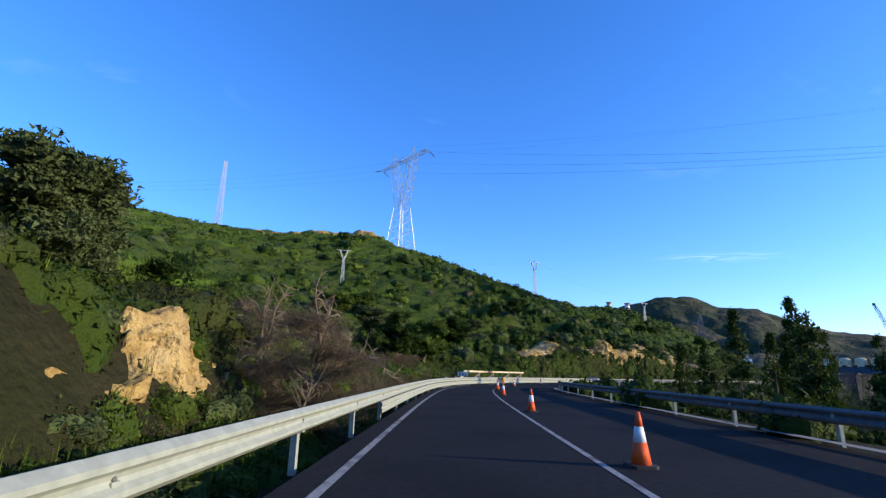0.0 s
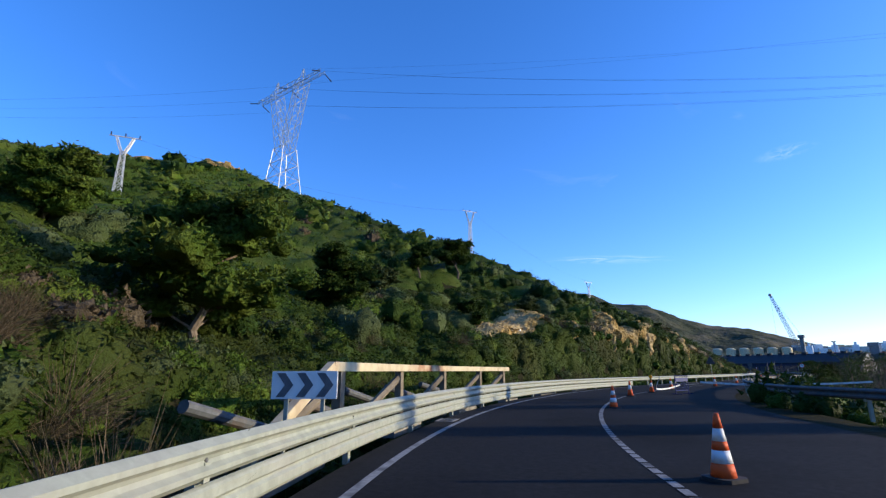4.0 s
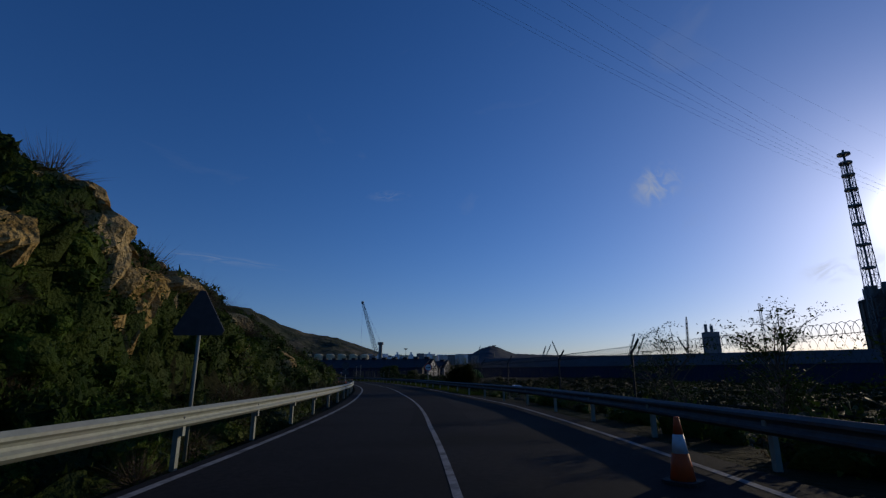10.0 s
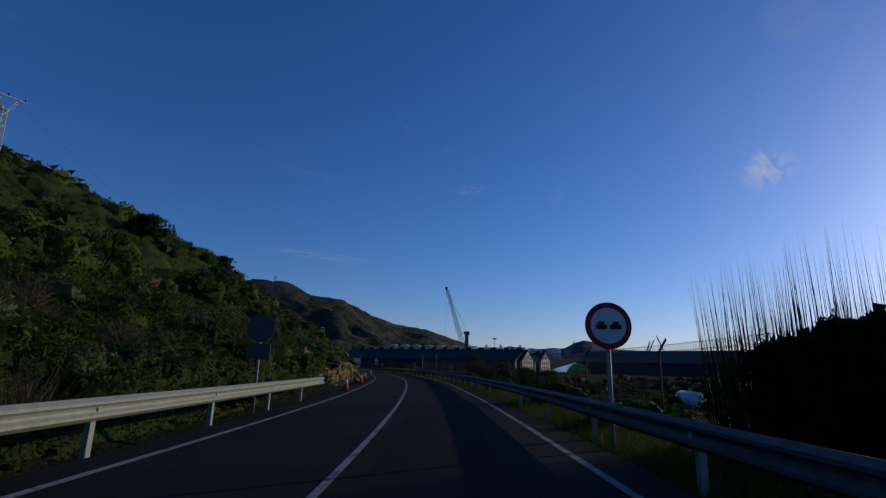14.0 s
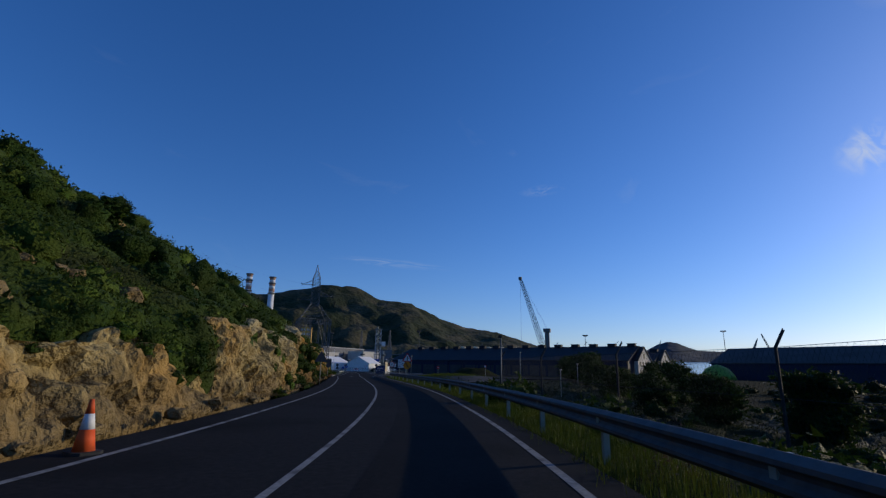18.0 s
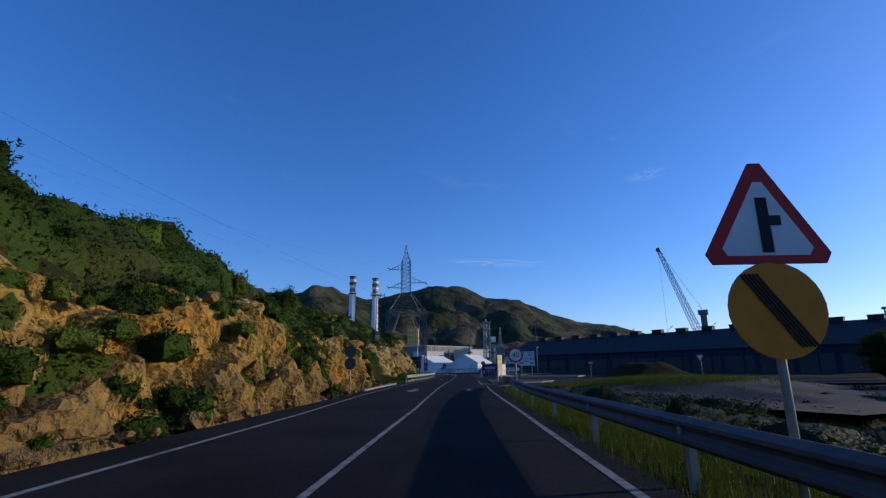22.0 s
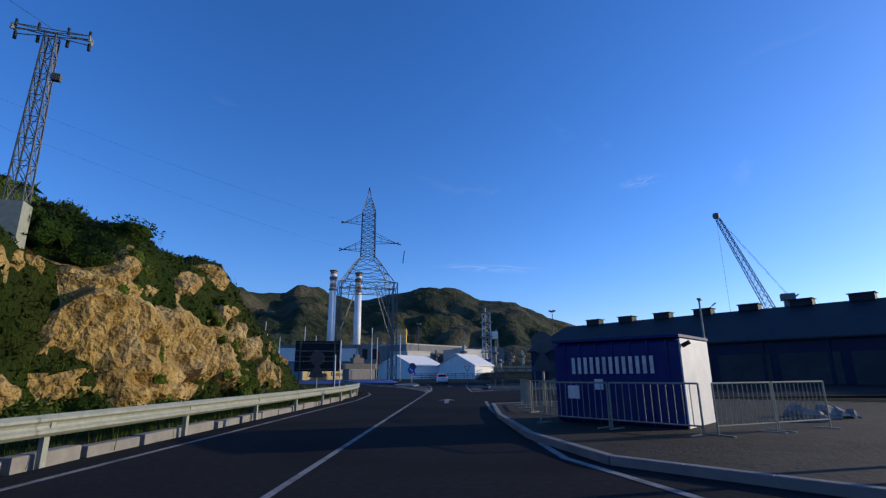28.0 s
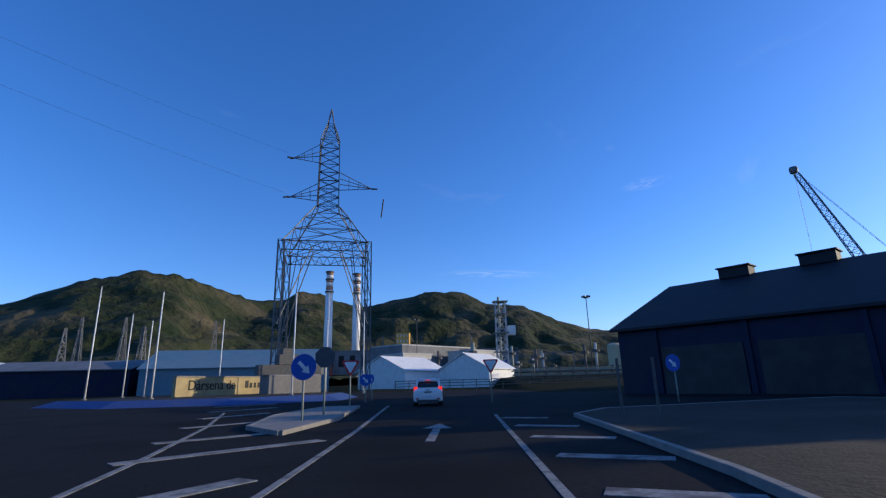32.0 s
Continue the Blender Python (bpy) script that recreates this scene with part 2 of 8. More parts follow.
# ---- lie of the land ----
SLOPE = table((-150, .46), (0, .42), (60, .42), (80, .46), (95, .49), (106, .49), (116, .52), (128, .48), (140, .47), (150, .49), (200, .50), (230, .58), (255, .62), (270, .57), (290, .44), (320, .40), (345, .42), (362, .50), (372, .36), (380, .08), (388, .0), (470, .0))
RIDGE = table((-150, 38), (0, 40), (50, 41), (62, 44), (75, 47), (86, 47.5), (96, 40), (106, 33.5), (116, 30), (130, 26), (150, 26), (200, 29), (250, 31), (290, 20), (320, 13.4), (345, 11.8), (358, 12.8), (368, 10.6), (372, 7.6), (376, 2), (382, .4), (386, .1), (470, .1))
CUT_H = table((-150, 1), (-10, 2.0), (20, 2.5), (45, .8), (75, 1.2), (92, 4.2), (112, 5.0), (120, 4.9), (127, 4.7), (132, 3.4), (137, 2.4), (142, 1.7), (150, 1.2), (180, .7), (196, .75), (215, 1.0), (234, 1.5), (242, 2.1), (262, 2.8), (280, 2.8), (294, 2.7), (304, 2.8), (312, 2.7), (322, 2.2), (333, 2.4), (346, 3.8), (358, 4.4), (365, 5.5), (371, 5.1), (374, 3.6), (377, .8), (381, .1), (388, .0), (470, 0))
CUT_D = table((-150, 5), (20, 5), (60, 6), (92, 5), (130, 4.5), (150, 3), (190, 2.2), (210, 1.4), (300, 1.2), (318, 1.8), (330, 4.4), (345, 5.6), (358, 5.6), (366, 4.2), (376, 3.8), (388, 5), (470, 6))
DROP = table((-150, 5), (60, 5), (110, 4.0), (200, 3.0), (255, 2.4), (280, .9), (300, .35), (312, .02), (470, .02))


def smooth01(x):
    x = np.clip(x, 0, 1)
    return x * x * (3 - 2 * x)


def lumps(x, y, k, seed=0.0):
    """Cheap soft unevenness between about -1 and 1."""
    r = 0
    for i, (a, b, w) in enumerate(((1, .3, 1), (-.6, 1, .8), (.35, -1.3, .6), (1.7, 1.1, .45), (-2.3, 1.6, .3))):
        r = r + w * np.sin((x * a + y * b) * k * (1 + .13 * i) + seed * (i + 1) + 1.7 * np.sin((x * b - y * a) * k * .7 + i + seed))
    return r / 2.2


def nearest(x, y):
    x, y = np.asarray(x, float), np.asarray(y, float)
    sh = x.shape
    x, y = x.ravel(), y.ravel()
    s, l = np.empty_like(x), np.empty_like(x)
    for a in range(0, len(x), 20000):
        b = slice(a, a + 20000)
        d = (x[b, None] - X_AX[None, ::2]) ** 2 + (y[b, None] - Y_AX[None, ::2]) ** 2
        i = np.argmin(d, 1) * 2
        dx, dy = x[b] - X_AX[i], y[b] - Y_AX[i]
        s[b] = np.clip(S_AX[i] + dx * TX[i] + dy * TY[i], -150, 474)
        l[b] = dx * TY[i] - dy * TX[i]
    return s.reshape(sh), l.reshape(sh)


def far_plain(x, y):
    u = (x * .62 + y * .78)
    return -0.05 + 0.028 * np.maximum(0, u - 430)


def height(x, y, rough=True):
    s, l = nearest(x, y)
    D = PAVE_L(s) - l
    R = l - PAVE_R(s)
    m, Z, hc, dc = SLOPE(s), RIDGE(s), CUT_H(s), CUT_D(s)
    hc = hc * (1 + .22 * np.sin(s * .37) * np.sin(s * .13 + 1) + .12 * np.sin(s * .9))
    dc = dc + .35 * np.sin(s * .29 + 2) + .2 * np.sin(s * .83)
    up = np.maximum(D - dc, 0)
    hill = hc * smooth01((D - dc) / (0.5 + hc * np.interp(s, (185, 195), (.26, .42))))
    k = m * up
    Zr = np.maximum(Z - hc, .05)
    hill = hill + (np.maximum(k, 1e-4) ** -5 + Zr ** -5) ** (-1 / 5.)
    bank = np.where(s < 185, -np.interp(s, (100, 130), (1.0, .5)) * smooth01(D / 1.0) * smooth01((dc - D) / 2), 0)
    away = smooth01((330 - D) / 120)
    hill = hill + 3.8 * np.exp(-((x + 24) / 21) ** 2 - ((y - 149) / 17) ** 2) + 1.5 * np.exp(-((x + 2) / 12) ** 2 - ((y - 146) / 15) ** 2)
    left = (hill + bank) * away + far_plain(x, y) * (1 - away)
    if rough:
        left = left + smooth01((D - dc) / 6) * (lumps(x, y, .09) * 1.0 + lumps(x, y, .31, 2) * .35) * smooth01(hill / 4)
    fp = far_plain(x, y)
    drop = -DROP(s) * smooth01((R - 1.2) / 9)
    right = drop * smooth01((900 - R) / 700) + fp
    if rough:
        right = right + smooth01(R / 5) * lumps(x, y, .2, 1) * .12
    z = np.where(D > 0, left, np.where(R > 0, right, 0.0))
    under = smooth01((np.minimum(-D, -R) + .25) / .5)
    return z - .10 * under - .02


# ---- materials ----
def mat(name, c1, c2=None, scale=4.0, rough=0.8, metal=0.0, bump=0.2, bscale=None, c3=None, c3amt=0.0, c3scale=0.6, spec=0.2, detail=6.0, island=0.0, random_amt=0.0, dist=0.02):
    """A grained surface: two tones by fine noise, a third by large stains, and relief."""
    m = bpy.data.materials.new(name)
    m.use_nodes = True
    n, l = m.node_tree.nodes, m.node_tree.links
    b = n["Principled BSDF"]
    b.inputs["Roughness"].default_value, b.inputs["Metallic"].default_value, b.inputs["Specular IOR Level"].default_value = rough, metal, spec
    co = n.new("ShaderNodeTexCoord")
    nz = n.new("ShaderNodeTexNoise")
    nz.inputs["Scale"].default_value, nz.inputs["Detail"].default_value, nz.inputs["Roughness"].default_value = scale, detail, .62
    l.new(co.outputs["Object"], nz.inputs["Vector"])
    mx = n.new("ShaderNodeMix")
    mx.data_type = "RGBA"
    mx.inputs["A"].default_value, mx.inputs["B"].default_value = (*c1, 1), (*(c2 or c1), 1)
    rp = n.new("ShaderNodeMapRange")
    rp.inputs["From Min"].default_value, rp.inputs["From Max"].default_value = .36, .64
    l.new(nz.outputs["Fac"], rp.inputs["Value"])
    l.new(rp.outputs[0], mx.inputs["Factor"])
    out = mx.outputs["Result"]
    if c3:
        n2 = n.new("ShaderNodeTexNoise")
        n2.inputs["Scale"].default_value, n2.inputs["Detail"].default_value = c3scale, 5
        l.new(co.outputs["Object"], n2.inputs["Vector"])
        r2 = n.new("ShaderNodeMapRange")
        r2.inputs["From Min"].default_value, r2.inputs["From Max"].default_value, r2.inputs["To Max"].default_value = .48, .66, c3amt
        l.new(n2.outputs["Fac"], r2.inputs["Value"])
        m2 = n.new("ShaderNodeMix")
        m2.data_type = "RGBA"
        m2.inputs["B"].default_value = (*c3, 1)
        l.new(r2.outputs[0], m2.inputs["Factor"])
        l.new(out, m2.inputs["A"])
        out = m2.outputs["Result"]
    for amt, node, sock in ((island, "ShaderNodeNewGeometry", "Random Per Island"), (random_amt, "ShaderNodeObjectInfo", "Random")):
        if amt:
            g = n.new(node)
            hs = n.new("ShaderNodeHueSaturation")
            mr = n.new("ShaderNodeMapRange")
            mr.inputs["To Min"].default_value, mr.inputs["To Max"].default_value = 1 - amt, 1 + amt
            l.new(g.outputs[sock], mr.inputs["Value"])
            l.new(mr.outputs[0], hs.inputs["Value"])
            l.new(out, hs.inputs["Color"])
            out = hs.outputs[0]
    l.new(out, b.inputs["Base Color"])
    if bump:
        nb = n.new("ShaderNodeTexNoise")
        nb.inputs["Scale"].default_value, nb.inputs["Detail"].default_value = bscale or scale * 3, 5
        l.new(co.outputs["Object"], nb.inputs["Vector"])
        bp = n.new("ShaderNodeBump")
        bp.inputs["Strength"].default_value, bp.inputs["Distance"].default_value = bump, dist
        l.new(nb.outputs["Fac"], bp.inputs["Height"])
        l.new(bp.outputs[0], b.inputs["Normal"])
    return m


def leafy(name, c1, c2, dry=None, rough=.6):
    """Foliage: tone by clump and by place, a little light let through."""
    m = mat(name, c1, c2, .45, rough, 0, .9, 9, dry, .5, .16, island=.35, spec=.07, dist=.2)
    n, l = m.node_tree.nodes, m.node_tree.links
    b = n["Principled BSDF"]
    src = b.inputs["Base Color"].links[0].from_socket
    tr = n.new("ShaderNodeBsdfTranslucent")
    ad = n.new("ShaderNodeMixShader")
    ad.inputs[0].default_value = .22
    l.new(src, tr.inputs["Color"])
    l.new(b.outputs[0], ad.inputs[1])
    l.new(tr.outputs[0], ad.inputs[2])
    l.new(ad.outputs[0], n["Material Output"].inputs["Surface"])
    return m


ASPHALT = mat("asphalt", (.017, .017, .018), (.026, .026, .026), 9, .9, 0, .35, 60, (.012, .012, .012), .8, .25, spec=.04)
ASPHALT_DARK = mat("darker_asphalt", (.011, .011, .012), (.018, .018, .019), 12, .9, 0, .35, 70, (.026, .026, .026), .4, .3, spec=.04)
PAINT_W = mat("road_paint", (.30, .30, .29), (.19, .19, .185), 14, .85, 0, .15, 50, (.09, .09, .09), .9, 2.2, spec=.1)
SOIL = mat("soil", (.019, .019, .009), (.030, .027, .013), .8, .95, 0, .6, 5, (.017, .023, .006), .9, .12, dist=.25, spec=.03)
DIRT = mat("packed_dirt", (.024, .021, .016), (.038, .033, .025), 2, .95, 0, .4, 12, (.062, .053, .040), .7, .2, dist=.06)
GRAVEL = mat("yard_gravel", (.035, .034, .033), (.055, .053, .05), 3, .95, 0, .4, 14, (.03, .032, .02), .6, .06, dist=.06)
ROCK = mat("limestone_rock", (.42, .325, .145), (.21, .150, .060), 2.2, .92, 0, 1.0, 5, (.40, .225, .060), .65, .3, detail=10, dist=.3, spec=.08)
ROCK_O = mat("ochre_rock", (.36, .232, .062), (.16, .098, .026), 2.2, .92, 0, 1.0, 5, (.44, .185, .022), .8, .33, detail=10, dist=.3, spec=.08)

ROCK_S = mat("slope_ochre_rock", (.43, .295, .105), (.22, .138, .042), 1.7, .92, 0, 1.0, 5, (.50, .38, .20), .6, .3, detail=10, dist=.3, spec=.08)


def bedded(m, earth1, earth2, pale, z0, z1, z2, z3):
    """Rock in beds: brown earthy rubble below, the rock's own tone, and pale blocks above."""
    n, l = m.node_tree.nodes, m.node_tree.links
    b = n["Principled BSDF"]
    src = b.inputs["Base Color"].links[0].from_socket
    co = n.new("ShaderNodeTexCoord")
    sp = n.new("ShaderNodeSeparateXYZ")
    l.new(co.outputs["Object"], sp.inputs[0])
    nz = n.new("ShaderNodeTexNoise")
    nz.inputs["Scale"].default_value, nz.inputs["Detail"].default_value = .35, 6
    l.new(co.outputs["Object"], nz.inputs["Vector"])
    ma = n.new("ShaderNodeMath")
    ma.operation = "MULTIPLY_ADD"
    ma.inputs[1].default_value = 5.5
    l.new(nz.outputs["Fac"], ma.inputs[0])
    l.new(sp.outputs["Z"], ma.inputs[2])
    fine = n.new("ShaderNodeTexNoise")
    fine.inputs["Scale"].default_value, fine.inputs["Detail"].default_value = 3.2, 8
    l.new(co.outputs["Object"], fine.inputs["Vector"])
    er = n.new("ShaderNodeMix")
    er.data_type = "RGBA"
    er.inputs["A"].default_value, er.inputs["B"].default_value = (*earth1, 1), (*earth2, 1)
    l.new(fine.outputs["Fac"], er.inputs["Factor"])
    out = src
    for lo, hi, flip, col in ((z0, z1, True, er.outputs["Result"]), (z2, z3, False, pale)):
        r = n.new("ShaderNodeMapRange")
        r.inputs["From Min"].default_value, r.inputs["From Max"].default_value = lo + 2.75, hi + 2.75
        r.inputs["To Min"].default_value, r.inputs["To Max"].default_value = (.85, 0) if flip else (0, .8)
        l.new(ma.outputs[0], r.inputs["Value"])
        x = n.new("ShaderNodeMix")
        x.data_type = "RGBA"
        l.new(r.outputs[0], x.inputs["Factor"])
        l.new(out, x.inputs["A"])
        if flip:
            l.new(col, x.inputs["B"])
        else:
            x.inputs["B"].default_value = (*col, 1)
        out = x.outputs["Result"]
    tc, mp, tx = n.new("ShaderNodeTexCoord"), n.new("ShaderNodeMapping"), n.new("ShaderNodeTexNoise")
    mp.inputs["Scale"].default_value = (2.4, 2.4, .5)
    tx.inputs["Scale"].default_value, tx.inputs["Detail"].default_value = 1.0, 6
    l.new(tc.outputs["Object"], mp.inputs["Vector"])
    l.new(mp.outputs[0], tx.inputs["Vector"])
    r = n.new("ShaderNodeMapRange")
    r.inputs["From Min"].default_value, r.inputs["From Max"].default_value = .54, .72
    r.inputs["To Max"].default_value = .75
    l.new(tx.outputs["Fac"], r.inputs["Value"])
    x = n.new("ShaderNodeMix")
    x.data_type = "RGBA"
    x.inputs["B"].default_value = (*(c * .7 for c in earth2), 1)
    l.new(r.outputs[0], x.inputs["Factor"])
    l.new(out, x.inputs["A"])
    l.new(x.outputs["Result"], b.inputs["Base Color"])


bedded(ROCK, (.24, .17, .085), (.14, .10, .045), (.46, .385, .215), .2, 1.1, 2.6, 4.2)
bedded(ROCK_O, (.22, .145, .062), (.115, .075, .032), (.50, .41, .22), .3, 1.5, 3.4, 4.8)
STEEL = mat("galvanised_steel", (.32, .335, .27), (.25, .265, .215), 6, .6, .1, .08, 20, (.30, .29, .25), .5, 1.2)
STEEL_D = mat("weathered_steel", (.115, .12, .12), (.075, .08, .08), 5, .65, .1, .1, 20, (.20, .12, .07), .4, 2)
LATTICE = mat("pylon_steel", (.52, .54, .55), (.42, .44, .45), 2, .55, .4, 0)
LATTICE_M = mat("grey_pylon_steel", (.17, .175, .175), (.12, .125, .125), 2, .6, .35, 0)
LATTICE_D = mat("dark_pylon_steel", (.16, .17, .17), (.11, .12, .12), 2, .6, .4, 0)
RUST = mat("rusty_paint", (.52, .42, .26), (.42, .32, .20), 3, .75, 0, .3, 20, (.25, .085, .03), .95, 1.1)
CREAM = mat("cream_paint", (.54, .46, .29), (.46, .39, .25), 3, .65, 0, .15, 20, (.30, .20, .12), .5, 1.5)
TIMBER = mat("grey_timber", (.20, .165, .115), (.13, .105, .075), 5, .85, 0, .3, 22, (.30, .25, .18), .5, 1.4)
CONC = mat("concrete", (.26, .245, .22), (.20, .19, .175), 3, .9, 0, .3, 20, (.20, .19, .17), .6, .7)
WHITE = mat("white_paint", (.78, .78, .76), (.70, .70, .68), 3, .5, 0, .05, 20, (.55, .54, .50), .4, .8)
LEAF = leafy("scrub_leaves", (.050, .094, .011), (.090, .120, .020))
LEAF_D = leafy("dark_leaves", (.020, .043, .006), (.042, .068, .011))
LEAF_O = leafy("olive_leaves", (.086, .108, .042), (.056, .078, .025))
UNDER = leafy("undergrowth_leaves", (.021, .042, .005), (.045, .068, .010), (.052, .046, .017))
# darker copy of UNDER: backlit shade is put into the leaf colour
UNDER_D = leafy("undergrowth_dark_for_shade", (.012, .021, .003), (.024, .033, .005), (.022, .020, .007))
LEAF_B = leafy("dry_leaves", (.135, .100, .062), (.088, .069, .043))
GRASS = leafy("grass_blades", (.055, .095, .008), (.10, .12, .018))
BARK = mat("bark", (.16, .12, .085), (.10, .075, .055), 6, .95, 0, .5, 14)
BARK_P = mat("pale_bark", (.20, .155, .11), (.13, .10, .07), 6, .95, 0, .5, 14)
# distance haze is put into this blue-grey base colour
HAZE_HILL = mat("haze_tinted_headland", (.028, .040, .052), (.036, .048, .058), .01, .95, 0, .3, .05, (.05, .056, .06), .7, .004)
HILLFAR = mat("far_scrub_hill", (.010, .021, .006), (.036, .042, .016), .035, .95, 0, .9, .07, (.115, .092, .052), .75, .0085, detail=12, dist=9)


# ---- ground ----
def stretch(a, b, step, far):
    out, x, d = [], b, step
    while x < far:
        d *= 1.22
        x += d
        out.append(x)
    lo, x, d = [], a, step
    while x > -far:
        d *= 1.22
        x -= d
        lo.append(x)
    return np.array(lo[::-1] + list(np.arange(a, b + .01, step)) + out)


gx, gy = stretch(-110, 260, 1.6, 6000), stretch(-40, 420, 1.6, 6000)
GX, GY = np.meshgrid(gx, gy)
GS, GL = nearest(GX, GY)
GD = PAVE_L(GS) - GL - CUT_D(GS)
GZ = height(GX, GY)
band = (GD > -1.5) & (GD < 1.9) & (((GS > 194) & (GS < 325)) | ((GS > 337) & (GS < 380)))
GZ = np.where(band, np.minimum(GZ, -.45), GZ)
ground = grid_ob("ground", np.stack([GX, GY, GZ], -1), SOIL, kind="structure", label="rough earth and scrubland falling to a harbour yard")


def ribbon(name, s0, s1, fa, fb, z, material, step=1.0, parent=None, label="", cols=3, kind="structure"):
    s = np.linspace(s0, s1, max(2, int((s1 - s0) / step) + 1))
    a, b = fa(s), fb(s)
    rows = [at_road(s, a + (b - a) * k / (cols - 1), z) for k in range(cols)]
    return grid_ob(name, np.stack(rows, 1), material, parent, kind=kind, label=label)


road = ribbon("road", -140, 430, PAVE_L, PAVE_R, 0.0, ASPHALT, label="two-lane grey asphalt road", cols=7)
# wide paved junction and roundabout beyond the road
apron = Shape()
apron.slab([tuple(at_road(s, l)[:2]) for s, l in ((312, 2.6), (312, 40), (345, 46), (346, 9), (372, 7), (380, 60), (474, 60), (474, -95), (428, -78), (404, -40), (398, -13.5), (384, -6.8), (384, 4))], -.3, -.012)
apron.done("junction_road", ASPHALT, label="worn grey asphalt junction apron", kind="structure")


# ---- far hills ----
def far_ridge(name, origin, dist, rows, seed, label, foot=.5, rough=.09, material=HILLFAR):
    """A range of hills round a place: rows of bearing to the left and ridge angle, in degrees."""
    rows = sorted(rows)
    az = np.linspace(rows[0][0], rows[-1][0], 260)
    el = np.interp(az, [r[0] for r in rows], [r[1] for r in rows])
    r = dist(az)
    top = r * np.tan(np.radians(el))
    u = np.concatenate([np.linspace(0, 1, 46), np.linspace(1.04, 1.5, 8)])
    U, A = np.meshgrid(u, az, indexing="ij")
    Rr, T = np.interp(A, az, r), np.interp(A, az, top)
    rad = Rr * (foot + (1 - foot) * U)
    x, y = origin[0] - np.sin(np.radians(A)) * rad, origin[1] + np.cos(np.radians(A)) * rad
    base = far_plain(x, y)
    prof = np.where(U <= 1, np.clip(U, 0, 1) ** 1.25, np.maximum(0, 1 - (U - 1) * 1.6))
    gully = lumps(x, y, .010, seed) * .5 + np.abs(lumps(x, y, .021, seed + 2)) * -.6 + lumps(x, y, .06, seed + 4) * .14
    z = base - 6 + (T - base + 8) * prof + gully * T * rough * np.sin(np.clip(U, 0, 1) * math.pi) ** .7 + lumps(x, y, .09, seed) * T * .012 + lumps(x, y, .25, seed) * T * .008
    return grid_ob(name, np.stack([x, y, z], -1), material, kind="structure", label=label)


far_ridge("far_hills", (199, 322), lambda a: np.interp(a, [-60, -15, -5, 5, 30, 100], [1750, 1500, 1350, 1050, 1000, 900]),
          ((100, 3), (70, 4), (45, 5.5), (28.6, 6.6), (23.6, 6.4), (18.3, 7.4), (13.5, 9.8), (8.1, 11.6), (4, 11.1), (-2, 9.2), (-4, 9.0), (-5.8, 9.1), (-7, 10.1), (-9.5, 10.1), (-11, 9.3), (-14.8, 8.4), (-17, 9.0), (-18.5, 9.4),
           (-22.4, 10.2), (-26, 10.0), (-29, 8.6), (-33, 8.2), (-37, 6.3), (-40, 5.3), (-44, 4.7), (-48, 3.4), (-52, 2.0), (-56, .5)), 1.0, "dark scrubby hills with pale rock outcrops", .5, .16)
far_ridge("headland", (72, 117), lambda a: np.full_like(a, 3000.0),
          ((-52, 1.2), (-54, 2.2), (-58, 2.35), (-59, 2.9), (-60, 3.25), (-61, 3.1), (-62, 2.6), (-63, 2.3), (-70, 2.05), (-80, 1.9), (-95, 1.6), (-120, 1.0)), 3.0, "low headland across the harbour, distance haze put into its colour", .8, .04, HAZE_HILL)

# ---- lane markings ----
marks = empty("road_marking", label="white painted lane lines, arrows and hatching", kind="structure")


def line(s0, s1, f, w=.13, off=0.0, step=1.0):
    return ribbon("line", s0, s1, lambda s: f(s) + off - w / 2, lambda s: f(s) + off + w / 2, .006, PAINT_W, step, marks, cols=2, kind="")


line(-60, 384, LEFT, .13)
line(-60, 38, CENTRE, .11)
line(112, 388, CENTRE, .11)
ds = np.arange(38, 112, .42)
dv = np.concatenate([at_road(ds + o, CENTRE(ds + o) + w, .006)[:, None] for o, w in ((0, -.06), (0, .06), (.33, .06), (.33, -.06))], 1)
quads_ob("broken_line", dv.reshape(-1, 3), np.arange(len(ds) * 4).reshape(-1, 4)[:, ::-1], PAINT_W, marks)
line(108, 312, RIGHT, .13)
# a darker asphalt tone along the middle of the driven lane
STRIP_L, STRIP_R = table((120, -.95), (300, -.85)), table((120, .8), (300, .9))
ribbon("dark_lane_strip", 128, 312, STRIP_L, STRIP_R, .003, ASPHALT_DARK, label="darker strip along the middle of the lane", cols=3)


# ---- guard rails ----
BEAM = ((0, .43), (.028, .45), (.075, .485), (.075, .525), (.028, .56), (.012, .595), (.028, .63), (.075, .665), (.075, .705), (.028, .74), (0, .76))
LOW = ((0, .06), (.03, .075), (.05, .11), (.05, .20), (.02, .23), (.02, .25), (.05, .28), (.05, .36), (.03, .385), (0, .40))


def rail_piece(name, s0, s1, f, prof, side, material, parent, n=4):
    s = np.linspace(s0, s1 + .12, n)
    rows = [at_road(s, f(s) + side * o, z) for o, z in prof] + [at_road(s, f(s) + side * (o - .012), z) for o, z in prof[::-1]]
    P = np.stack(rows + rows[:1], 1)
    return grid_ob(name, P, material, parent, smooth=False)


POST = Shape().box((0, 0, .36), (.10, .055, .82)).box((.045, 0, .36), (.012, .11, .80)).box((.07, 0, .595), (.10, .09, .16))
post_mesh = POST.done("post_pattern", STEEL).data
bpy.data.objects.remove(bpy.data.objects["post_pattern"])
BOLT = Shape().rev(((.022, 0), (.022, .012), (.012, .02)), 8).done("bolt_pattern", STEEL_D).data
bpy.data.objects.remove(bpy.data.objects["bolt_pattern"])


